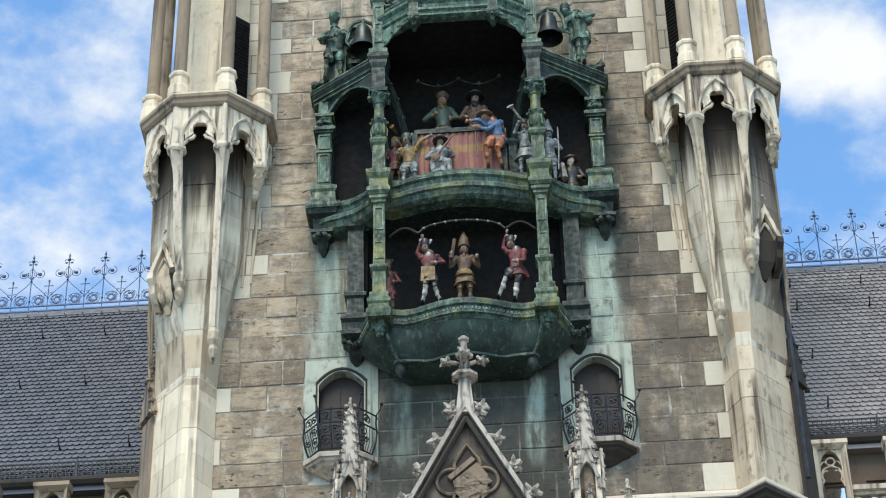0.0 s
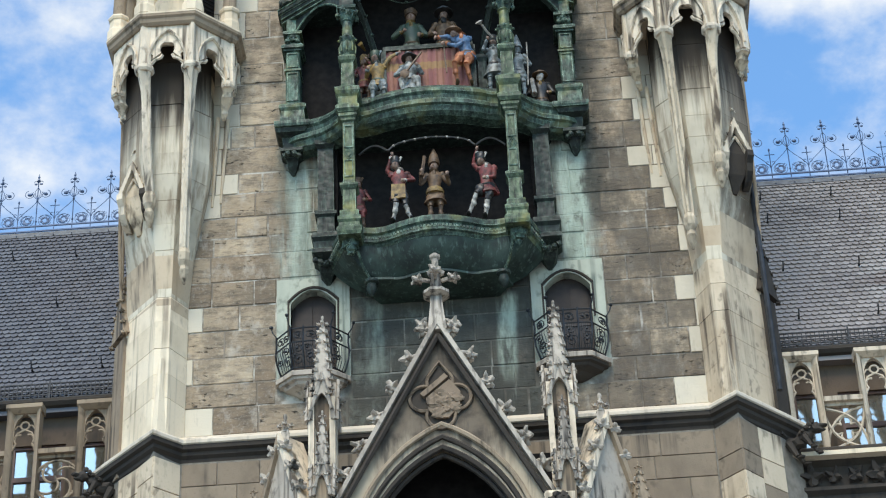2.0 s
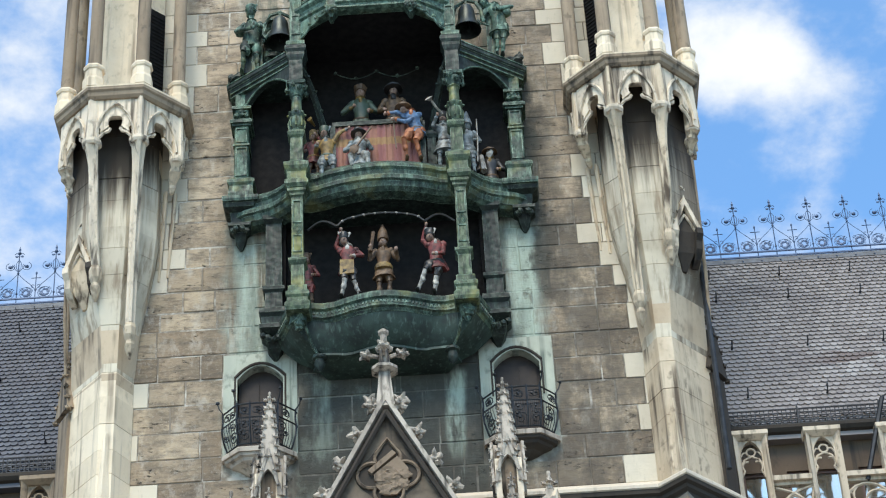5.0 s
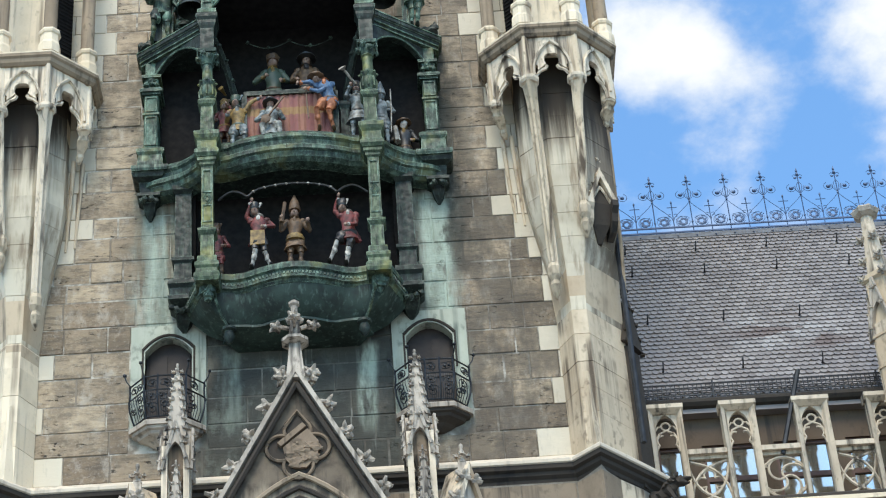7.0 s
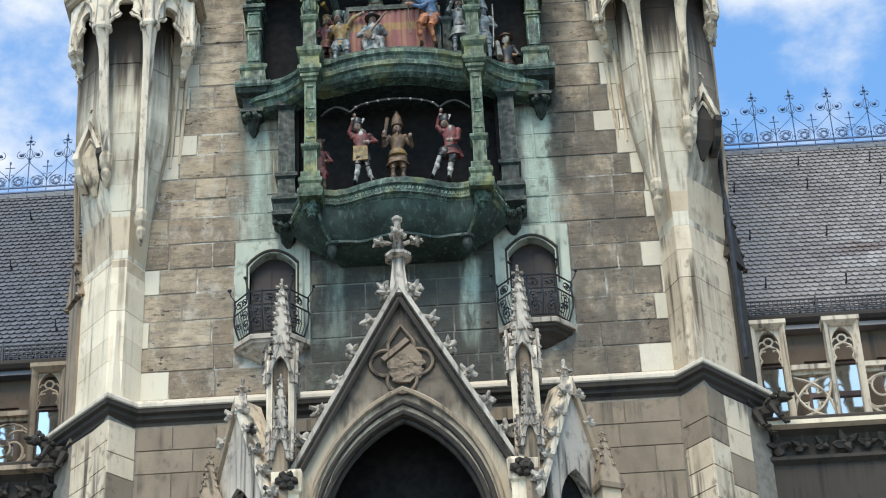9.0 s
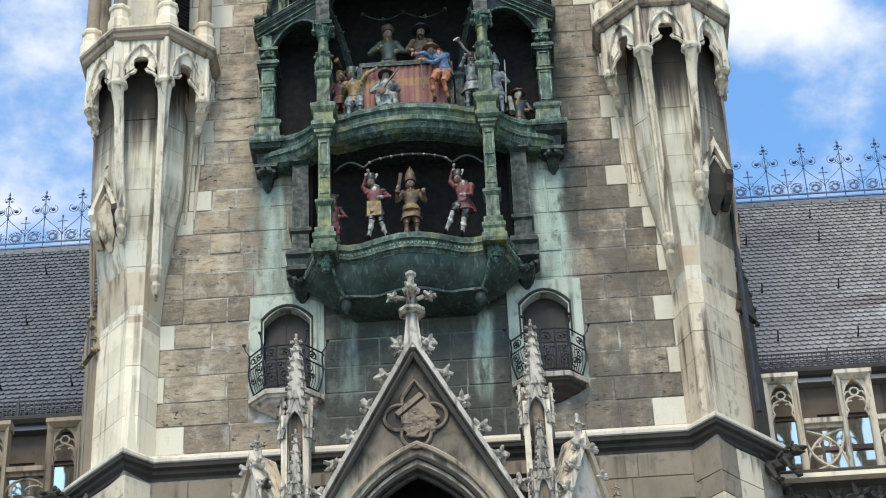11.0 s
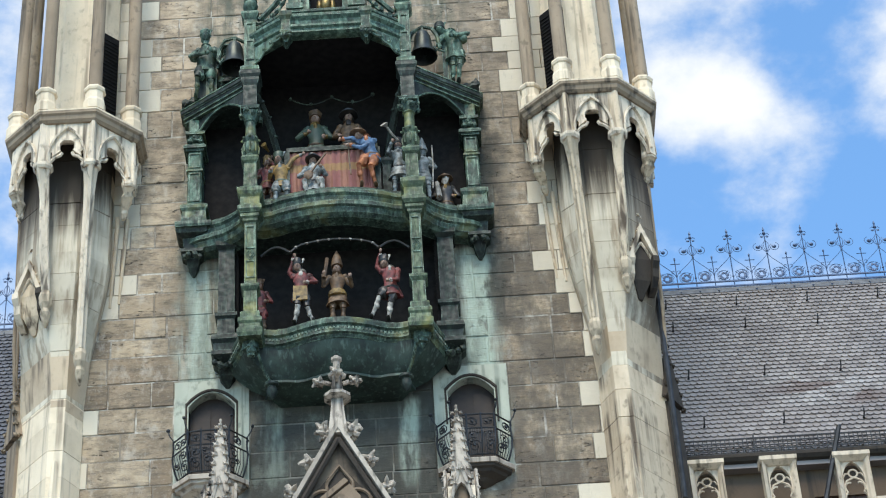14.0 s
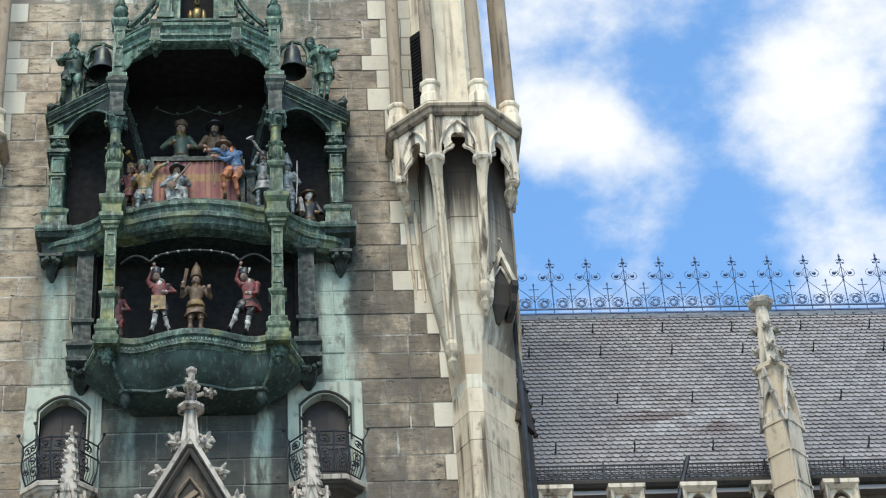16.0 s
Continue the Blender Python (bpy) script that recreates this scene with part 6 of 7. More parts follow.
def build_pinnacles(s):
    th = thing("pinnacle", "tall pale crocketed stone pinnacle beside the gable", "pinnacle", (s * 2.48, -1.55, -6.0), "tall pinnacles")
    bm = B()
    square_lathe(bm, [(0.1, 0), (0.1, 5.2), (0.18, 5.5), (0.18, 6.1)], 0, 0)
    part("shaft", bm, SHIELD_STONE, th)
    for a, b in ((-1, -1), (1, -1), (-1, 1), (1, 1)):
        bm = B()
        square_lathe(bm, [(0.06, 0), (0.06, 6.0)], a * 0.22, b * 0.22)
        part("corner_shaft", bm, CARVED, th)
    gablets(th, 0, 0, 5.45, 6.5, 0.26)
    spire(th, 0, 0, 6.1, 7.85, 0.22, knobs=7)
    # a lesser pinnacle on its front
    bm = B()
    square_lathe(bm, [(0.15, 0), (0.15, 3.95)], 0.03, -0.42)
    part("front_shaft", bm, DARK_STONE, th)
    gablets(th, 0.03, -0.42, 3.5, 4.25, 0.17)
    spire(th, 0.03, -0.42, 3.9, 5.35, 0.15, "front_spire", 6)

    sg = thing("side_gable", "small crocketed stone gable turned to the side", "gable", (s * 3.3, -1.35, -6.0), "side gables")
    m = pose(0, 0, 0, 0, 0, s * 42)
    bm = B()
    inn = [(-0.5, 0)] + pointed(0.5, 2.2, 1.1, 7) + [(0.5, 0)]
    n = len(inn)
    out = []
    for i in range(n):
        f = abs(2 * i / (n - 1) - 1)
        out.append((math.copysign(min(0.82, 1.0 * f + 0.0), i - n / 2) if 0 < f else 0.0, 0.0 if f > 0.99 else 5.1 - 2.6 * f))
    band(bm, inn, out, -0.12, 0.12, m)
    part("gable_field", bm, CROCKET_STONE, sg)
    for sx in (-1, 1):
        bm = B()
        loft(bm, [[(sx * 1.02, y, 2.35), (sx * 1.1, y, 2.5), (0, y, 5.4), (0, y, 5.12)] for y in (-0.22, 0.5)], m)
        cp = part("coping", bm, CARVED if sx * s < 0 else DARK_STONE, sg)
        for k in range(5):
            f = (k + 0.3) / 5
            p = m @ Vector((sx * 1.12 * (1 - f), -0.15, 2.6 + 2.8 * f))
            part_again("crocket", CROCKET, sg, Matrix.Translation(p) @ Matrix.Diagonal((0.85, 0.85, 0.85, 1)))
    bm = B()
    square_lathe(bm, [(0.12, 5.05), (0.07, 5.5)], 0, 0)
    cross_flower(bm, 0, 0, 5.62, 0.13)
    part("finial", bm, CROCKET_STONE, sg)
    bm = B()
    box(bm, -0.5, 0.5, 0.15, 0.3, 0, 3.6, m)
    # near-black back paints the arch's inner shade
    part("arch_back", bm, VOID, sg)

    op = thing("small_pinnacle", "short sooty pinnacle with a broad cap", "pinnacle", (s * 3.97, -1.2, -6.0), "short pinnacles")
    bm = B()
    square_lathe(bm, [(0.2, 0), (0.2, 2.9)], 0, 0, None, 0, 0.4)
    part("shaft", bm, GALLERY_STONE, op)
    bm = B()
    square_lathe(bm, [(0.26, 2.85), (0.28, 2.95), (0.14, 3.4)], 0, 0, None, 0, 0.4)
    part("cap", bm, DARK_STONE, op)
    spire(op, 0, 0, 3.35, 4.1, 0.15, "spire", 4, DARK_STONE, 0.4)


mirrored(build_pinnacles)


def build_gargoyle(s):
    """A crouching beast: haunches, ribbed back, maned head with open jaws, clawed legs."""
    bm = B()
    for p, r in (((0, 0.1, -0.05), (0.15, 0.26, 0.17)), ((0, -0.2, 0.06), (0.13, 0.2, 0.15)), ((0, -0.46, 0.16), (0.12, 0.14, 0.12)), ((0, -0.6, 0.18), (0.075, 0.12, 0.05)), ((0, -0.57, 0.08), (0.06, 0.1, 0.035))):
        blob(bm, p, r, 0, 0.4, 2)
    for sx in (-1, 1):
        blob(bm, (sx * 0.09, -0.42, 0.3), (0.035, 0.06, 0.08), 0, 0.3, 1)
        limb(bm, (sx * 0.13, -0.22, 0.0), (sx * 0.16, -0.36, -0.3), 0.07, 0.04, 6)
        blob(bm, (sx * 0.16, -0.42, -0.34), (0.06, 0.09, 0.04), 0, 0.5, 1)
        limb(bm, (sx * 0.14, 0.14, -0.1), (sx * 0.17, -0.02, -0.46), 0.1, 0.05, 6)
        blob(bm, (sx * 0.17, -0.1, -0.5), (0.06, 0.1, 0.04), 0, 0.5, 1)
        for k in range(4):
            blob(bm, (sx * 0.11, -0.34 + 0.07 * k, 0.24 - 0.05 * k), 0.06, 0, 0.8, 1)
    for k in range(5):
        blob(bm, (0, -0.3 + 0.13 * k, 0.2 - 0.05 * k), 0.05, 0, 0.6, 1)
    ob = solid("gargoyle", bm, SHADE_SOOT, "weathered dark stone gargoyle crouching at the corner", "gargoyle", (0, 0, 0), "gargoyles")
    ob.matrix_basis = pose(s * 7.5, 0.5, ZB - 0.5, 0, 0, s * 62)


mirrored(build_gargoyle)

# the pinnacle that rises from the parapet of the right wing
wp = thing("wing_pinnacle", "tall weathered stone pinnacle rising from the roof parapet", "pinnacle", (13.13, 0.75, -2.0))
Q = math.pi / 4
bm = B()
square_lathe(bm, [(0.31, 0), (0.31, 4.2), (0.3, 5.6)], 0, 0, None, 0, Q)
part("shaft", bm, PALE_GALLERY, wp)
for zz in (2.9, 3.7, 4.5):
    for q in range(4):
        m = pose(0, 0, 0, 0, 0, 45 + 90 * q)
        bm = B()
        box(bm, -0.25, 0.25, -0.335, -0.3, zz, zz + 0.72, m)
        loft(bm, [[(-0.29, y, zz + 0.72), (-0.29, y, zz + 0.78), (0.29, y, zz + 0.78), (0.29, y, zz + 0.72)] for y in (-0.36, -0.3)], m)
        part("panel", bm, GALLERY_STONE if q % 2 else PALE_GALLERY, wp)
gablets(wp, 0, 0, 5.2, 6.7, 0.3, Q)
bm = B()
square_lathe(bm, [(0.24, 5.5), (0.24, 6.75), (0.31, 6.8), (0.31, 6.92), (0.23, 6.98)], 0, 0, None, 0, Q)
neck = part("neck", bm, GALLERY_STONE, wp)
bm = B()
lathe(bm, [(0.27, 6.95), (0.2, 7.8), (0.145, 8.6), (0.22, 8.68), (0.3, 8.76), (0.18, 8.84)], 8, None, 0, 0.2)
sp = part("spire", bm, PALE_GALLERY, wp)
for zz, rr in ((6.85, 0.4), (7.35, 0.29), (7.95, 0.24)):
    for q in range(4):
        a = q * math.tau / 4
        part_again("crocket", CROCKET, sp, Matrix.Translation((rr * math.cos(a), rr * math.sin(a), zz)) @ Matrix.Diagonal((0.62, 0.62, 0.62, 1)))
bm = B()
loft(bm, [[((r + 0.05 * (k % 2)) * math.cos(k * math.tau / 14), (r + 0.05 * (k % 2)) * math.sin(k * math.tau / 14), z) for k in range(14)] for r, z in ((0.15, 8.6), (0.25, 8.66), (0.29, 8.76), (0.22, 8.84), (0.1, 8.86))])
part("leaf_crown", bm, CROCKET_STONE, sp)
rod = B()
tube(rod, [(10.3, 1.0, 0.6), (10.92, 0.9, 2.62)], 0.055, 6)
blob(rod, (10.93, 0.9, 2.64), 0.06)
solid("flag_pole", rod, IRON, "leaning dark metal pole on the parapet", "pole")

# ---- painted figures of the chimes: plain dolls, one mesh each ----
SKIN = plain("painted_skin", (0.33, 0.215, 0.155), (0.15, 0.09, 0.065), 0.6, 0, 14)
RED = plain("red_paint", (0.21, 0.045, 0.04), (0.05, 0.015, 0.013), 0.6, 0, 9)
BLACK = plain("black_paint", (0.012, 0.012, 0.012), (0.03, 0.026, 0.022), 0.45)
WHITE = plain("white_paint", (0.50, 0.47, 0.41), (0.15, 0.135, 0.115), 0.6, 0, 9)
OCHRE = plain("ochre_paint", (0.30, 0.19, 0.055), (0.10, 0.06, 0.02), 0.6, 0, 9)
BROWN = plain("brown_paint", (0.15, 0.085, 0.04), (0.05, 0.028, 0.014), 0.6, 0, 9)
BLUE = plain("blue_paint", (0.10, 0.185, 0.31), (0.025, 0.05, 0.10), 0.6, 0, 9)
ORANGE = plain("orange_paint", (0.42, 0.15, 0.055), (0.20, 0.06, 0.025), 0.6, 0, 9)
GREEN = plain("green_paint", (0.04, 0.065, 0.04), (0.06, 0.08, 0.055), 0.5)
PALE = plain("pale_blue_paint", (0.25, 0.28, 0.28), (0.06, 0.066, 0.06), 0.5, 0, 9)


def doll(name, label, at, j, mats, hat="cap", skirt=0.0, extra=None, group="chime figures", size=1.0):
    """A jointed figure from its joints: feet, knees, hips, chest, head, elbows, wrists; mats: skin, coat, breeches, stockings, hat."""
    bm = B()
    g = lambda k: Vector(j[k]) * size
    hip, chest, head = g("hip"), g("chest"), g("head")
    q = size
    for s in ("l", "r"):
        side = Vector((-0.09 if s == "l" else 0.09, 0, 0)) * q
        knee, foot = g("knee_" + s), g("foot_" + s)
        thigh = (hip + side).lerp(knee, 0.45)
        limb(bm, hip + side, knee, 0.1 * q, 0.07 * q, 10, 2)
        blob(bm, thigh, (0.115 * q, 0.115 * q, 0.16 * q), 2, 0.35, 2)
        calf = knee.lerp(foot, 0.35) + Vector((0, 0.02, 0)) * q
        tube(bm, [knee, calf, foot + Vector((0, 0, 0.06)) * q], 0.058 * q, 9, 3, None, 0.036 * q)
        blob(bm, calf, (0.062 * q, 0.066 * q, 0.11 * q), 3, 0.15, 2)
        blob(bm, foot + Vector((0, -0.06, 0.035)) * q, (0.045 * q, 0.115 * q, 0.038 * q), 4, 0.2, 2)
        sh = chest + Vector((-0.17 if s == "l" else 0.17, 0, 0.07)) * q
        el, wr = g("elbow_" + s), g("wrist_" + s)
        blob(bm, sh, (0.085 * q, 0.08 * q, 0.085 * q), 1, 0.3, 2)
        limb(bm, sh, el, 0.066 * q, 0.054 * q, 9, 1)
        blob(bm, el, 0.054 * q, 1, 0.3, 2)
        limb(bm, el, wr, 0.052 * q, 0.04 * q, 9, 1)
        blob(bm, el.lerp(wr, 0.86), 0.052 * q, 3, 0.4, 2)
        blob(bm, wr + (wr - el).normalized() * 0.05 * q, (0.04 * q, 0.04 * q, 0.05 * q), 0, 0.3, 2)
    mid = hip.lerp(chest, 0.5)
    loft(bm, [[(c.x + r * 1.2 * (1 + 0.09 * math.sin(5 * t + k)) * math.cos(t), c.y + r * 0.82 * math.sin(t), c.z) for t in [math.tau * i / 20 for i in range(20)]] for k, (c, r) in enumerate(
              ((hip - Vector((0, 0, 0.1 + skirt)) * q, (0.15 + skirt * 0.4) * q), (hip, 0.132 * q), (mid, 0.112 * q), (mid.lerp(chest, 0.6), 0.135 * q), (chest, 0.15 * q), (chest + Vector((0, 0, 0.12)) * q, 0.12 * q), (chest + Vector((0, 0, 0.19)) * q, 0.06 * q)))], None, 1)
    blob(bm, head + Vector((0, 0.05, 0.0)) * q, (0.105 * q, 0.09 * q, 0.12 * q), 4, 0.3, 2)
    lathe(bm, [(0.085 * q, -0.02 * q), (0.11 * q, 0.0), (0.08 * q, 0.03 * q)], 10, Matrix.Translation(chest + Vector((0, 0, 0.19)) * q), 3)
    lathe(bm, [(0.155 * q, -0.025 * q), (0.165 * q, 0.0), (0.155 * q, 0.025 * q)], 10, Matrix.Translation(hip + Vector((0, 0, 0.03)) * q) @ Matrix.Diagonal((1.1, 0.75, 1, 1)), 4)
    blob(bm, chest + Vector((0, -0.1, 0.08)) * q, (0.05 * q, 0.04 * q, 0.1 * q), 3)
    limb(bm, chest + Vector((0, 0, 0.15)) * q, head, 0.06 * q, 0.06 * q, 7, 0)
    blob(bm, head, (0.088 * q, 0.1 * q, 0.118 * q), 0, 0, 2)
    blob(bm, head + Vector((0, -0.1, -0.015)) * q, (0.022 * q, 0.03 * q, 0.035 * q), 0, 0, 1)
    if hat == "cap":
        lathe(bm, [(0.115 * q, 0.03 * q), (0.125 * q, 0.07 * q), (0.105 * q, 0.1 * q), (0.12 * q, 0.19 * q), (0.09 * q, 0.22 * q)], 12, Matrix.Translation(head + Vector((0, 0.02, 0)) * q), 4)
        limb(bm, head + Vector((0.09, 0.0, 0.08)) * q, head + Vector((0.13, 0.04, 0.26)) * q, 0.018 * q, 0.03 * q, 6, 3)
    if hat == "tall":
        lathe(bm, [(0.13 * q, 0.05 * q), (0.13 * q, 0.12 * q), (0.1 * q, 0.3 * q), (0.02 * q, 0.5 * q)], 10, Matrix.Translation(head), 4)
    elif hat == "brim":
        lathe(bm, [(0.1 * q, 0.03 * q), (0.2 * q, 0.05 * q), (0.2 * q, 0.07 * q), (0.11 * q, 0.08 * q), (0.1 * q, 0.18 * q), (0.03 * q, 0.2 * q)], 12, Matrix.Translation(head), 4)
    elif hat == "crown":
        lathe(bm, [(0.12 * q, 0.04 * q), (0.14 * q, 0.16 * q), (0.05 * q, 0.2 * q)], 10, Matrix.Translation(head), 4)
    if extra:
        extra(bm)
    for v in bm.verts:
        v.co += noise.noise_vector(v.co * 7.0 + Vector(at)) * 0.022 * q
    return solid(name, bm, mats, label, "figure", at, group, smooth=True)


def stance(**k):
    j = dict(hip=(0, 0, 0.88), chest=(0, 0, 1.3), head=(0, -0.02, 1.62), knee_l=(-0.12, -0.05, 0.48), knee_r=(0.12, -0.05, 0.48), foot_l=(-0.13, 0, 0), foot_r=(0.13, 0, 0),
             elbow_l=(-0.32, -0.02, 1.1), elbow_r=(0.32, -0.02, 1.1), wrist_l=(-0.2, -0.2, 1.0), wrist_r=(0.2, -0.2, 1.0))
    j.update(k)
    return j


def garland(bm):
    pts = [(-0.06 + 1.98 * i / 16, 0.0, 2.04 + 0.30 * math.sin(math.pi * min(1, max(0, i / 16))) ** 0.5) for i in range(17)]
    tube(bm, pts, 0.026, 6, 0)
    for i in range(0, 17, 1):
        blob(bm, pts[i], (0.04, 0.04, 0.03), 1 if i % 2 else 0, 0.4)


doll("cooper_figure", "painted cooper in red coat and ochre apron, one arm raised", (-0.78, -1.1, FLOOR_LOW),
     stance(hip=(0.0, 0, 0.9), chest=(0.02, 0, 1.3), head=(-0.06, -0.06, 1.6), knee_l=(-0.06, -0.12, 0.5), knee_r=(0.14, -0.06, 0.48), foot_l=(-0.14, -0.05, 0.02), foot_r=(0.27, 0.02, 0.08),
            elbow_l=(-0.26, 0.14, 1.6), wrist_l=(-0.14, 0.02, 1.94), elbow_r=(0.34, 0, 1.2), wrist_r=(0.14, -0.16, 1.1)),
     (SKIN, RED, BLACK, WHITE, BLACK, OCHRE), "cap", 0.08, lambda bm: loft(bm, [[(-0.16, -0.16, z), (0.16, -0.16, z), (0.15, -0.1, z), (-0.15, -0.1, z)] for z in (0.62, 0.9, 1.0)], None, 5), "coopers")
doll("drummer_figure", "painted figure in brown tunic and tall pointed hat holding a baton", (0.03, -0.9, FLOOR_LOW + 0.05),
     stance(elbow_l=(-0.3, -0.08, 1.12), wrist_l=(-0.28, -0.26, 1.3), elbow_r=(0.32, -0.05, 1.1), wrist_r=(0.3, -0.24, 1.2), foot_l=(-0.1, 0, 0), foot_r=(0.1, 0, 0)),
     (SKIN, BROWN, BROWN, BROWN, BROWN, OCHRE), "tall", 0.16, lambda bm: (limb(bm, (-0.28, -0.28, 1.2), (-0.2, -0.3, 1.72), 0.05, 0.05, 6, 3), lathe(bm, [(0.2, 0.84), (0.21, 0.9), (0.2, 0.96)], 10, None, 5)), "coopers")
doll("cooper_figure", "painted cooper in dark red coat leaning back, arm raised", (1.1, -1.1, FLOOR_LOW),
     stance(hip=(0.12, 0.02, 0.88), chest=(0.12, 0, 1.3), head=(0.0, -0.06, 1.56), knee_l=(-0.14, -0.12, 0.6), knee_r=(0.1, -0.02, 0.48), foot_l=(-0.33, -0.04, 0.06), foot_r=(0.04, 0.0, 0.0),
            elbow_l=(-0.16, 0.12, 1.6), wrist_l=(-0.08, 0.0, 1.9), elbow_r=(0.28, -0.1, 1.05), wrist_r=(0.1, -0.2, 0.98)),
     (SKIN, RED, BLACK, WHITE, BLACK, RED), "cap", 0.1, lambda bm: limb(bm, (0.22, 0.06, 0.95), (0.36, 0.12, 0.72), 0.09, 0.05, 6, 1), "coopers")
bm = B()
garland(bm)
solid("dance_garland", bm, (BLACK, WHITE), "dark green garland wound with white ribbon over the dancers", "garland", (-0.93, -1.15, FLOOR_LOW))
for s in (-1, 1):
    bm = B()
    tube(bm, [(s * (1.0 + 0.68 * f), -1.0 + 0.15 * f, 6.92 + 0.2 * math.sin(math.pi * f) + 0.06 * f) for f in [i / 10 for i in range(11)]], 0.03, 6)
    solid("hoop_garland", bm, BLACK, "dark garland end behind the dancers", "garland", (0.0, 0.0, 0.0), smooth=True)

# the upper stage: striped cloth, couple behind it, players before it
bm = B()
n = 44
loft(bm, [[(-0.98 + 1.98 * i / n, -1.08 + 0.02 * math.sin(i * 1.9) + d, z) for d, z in ((0, 8.52), (0, 9.78), (0.03, 9.78), (0.03, 8.52))] for i in range(n + 1)])
nc = Nodes("striped_cloth", 0.85)
st = nc.ramp(nc.math("SINE", nc.math("MULTIPLY", nc.axis("X"), 17.0)), -0.3, 0.3)
cc = nc.mix(st, (0.30, 0.14, 0.10), (0.25, 0.10, 0.09))
zz = nc.math("MULTIPLY", nc.ramp(nc.axis("Z"), ZB + 9.18, ZB + 9.2), nc.ramp(nc.axis("Z"), ZB + 9.42, ZB + 9.4))
cc = nc.mix(nc.math("MULTIPLY", zz, 0.7), cc, (0.34, 0.22, 0.08))
cc = nc.mix(nc.math("MULTIPLY", nc.noise(9, 4, lo=0.4, hi=0.7), 0.3), cc, (0.16, 0.07, 0.06))
solid("striped_drapery", bm, nc.colour(cc), "faded red drapery with ochre stripes hung along the royal box", "drapery")
bm = B()
box(bm, -1.05, 1.07, -1.14, -0.98, 9.78, 9.9)
box(bm, 1.0, 1.12, -1.16, -0.98, 8.5, 9.78)
box(bm, -1.1, -0.98, -1.14, -0.98, 8.5, 9.78)
box(bm, -1.0, 1.0, -1.0, 0.0, 9.2, 9.36)
solid("royal_box", bm, COPPER_DARK, "dark green box front behind the drapery", "stage box", (0, 0, 0))
doll("bride_figure", "painted lady in green gown and round hood behind drapery", (-0.4, -0.5, 9.36), stance(elbow_l=(-0.36, -0.08, 1.08), wrist_l=(-0.16, -0.2, 1.12)),
     (SKIN, GREEN, GREEN, OCHRE, BROWN), "crown", 0.2, lambda bm: tube(bm, [(0.15 * math.cos(t), 0.02, 1.64 + 0.17 * math.sin(t)) for t in [math.tau * i / 12 for i in range(13)]], 0.03, 5, 4), "royal couple", 1.18)
doll("groom_figure", "painted bearded lord in brown coat and flat hat behind drapery", (0.4, -0.5, 9.36), stance(), (SKIN, BROWN, BROWN, BROWN, BLACK, BLACK), "brim", 0.2,
     lambda bm: blob(bm, (0, -0.12, 1.66), (0.08, 0.07, 0.12), 5, 0.3), "royal couple", 1.18)
doll("jester_figure", "painted dancer in a blue jacket and orange hose, bending forward", (0.8, -1.25, FLOOR_UP),
     stance(hip=(0.14, 0, 0.88), chest=(0.02, -0.05, 1.22), head=(-0.16, -0.1, 1.42), knee_l=(-0.16, -0.16, 0.52), knee_r=(0.1, -0.12, 0.5), foot_l=(-0.12, 0.0, 0.02), foot_r=(0.2, 0.04, 0.02),
            elbow_l=(-0.3, -0.1, 1.36), wrist_l=(-0.52, -0.12, 1.34), elbow_r=(-0.1, -0.16, 1.02), wrist_r=(-0.36, -0.18, 1.1)),
     (SKIN, BLUE, ORANGE, ORANGE, BROWN), "brim", 0.02, lambda bm: limb(bm, (-0.4, -0.12, 1.1), (-0.36, -0.12, 0.3), 0.02, 0.02, 5, 4), "players", 1.03)
doll("lute_player_figure", "painted player in pale clothes seated with a lute", (-0.43, -1.2, FLOOR_UP - 0.32),
     stance(hip=(0, 0, 0.56), chest=(0, 0, 0.92), head=(0, -0.03, 1.2), knee_l=(-0.2, -0.2, 0.5), knee_r=(0.2, -0.2, 0.5), foot_l=(-0.16, -0.1, 0.1), foot_r=(0.2, -0.1, 0.1), elbow_l=(-0.32, -0.05, 0.74), wrist_l=(-0.1, -0.2, 0.72), elbow_r=(0.28, -0.08, 0.74), wrist_r=(0.2, -0.2, 0.86)),
     (SKIN, PALE, WHITE, WHITE, BLACK, BROWN), "brim", 0.2, lambda bm: (limb(bm, (-0.1, -0.26, 0.6), (0.3, -0.26, 1.22), 0.03, 0.025, 5, 5), blob(bm, (-0.1, -0.25, 0.62), (0.13, 0.06, 0.15), 5)), "players")
doll("herald_figure", "painted herald in yellow doublet and pale hose, arm stretched out", (-1.2, -1.12, FLOOR_UP - 0.38),
     stance(chest=(0.0, 0, 1.12), hip=(0.02, 0, 0.74), head=(-0.04, -0.05, 1.42), elbow_r=(0.3, -0.05, 1.4), wrist_r=(0.5, -0.08, 1.52), elbow_l=(-0.25, 0, 0.95), knee_l=(-0.1, -0.1, 0.42), knee_r=(0.16, -0.1, 0.42)),
     (SKIN, OCHRE, PALE, PALE, GREEN), "cap", 0.05, None, "players")
doll("trumpeter_figure", "painted trumpeter in a red tunic beside the column", (-1.52, -0.9, FLOOR_UP - 0.2), stance(elbow_r=(0.25, -0.15, 1.3), wrist_r=(0.1, -0.25, 1.5)), (SKIN, RED, BROWN, BROWN, OCHRE, GOLD), "cap", 0.15,
     lambda bm: limb(bm, (0.05, -0.16, 1.6), (-0.05, -0.4, 1.62), 0.02, 0.06, 8, 5), "players", 0.85)
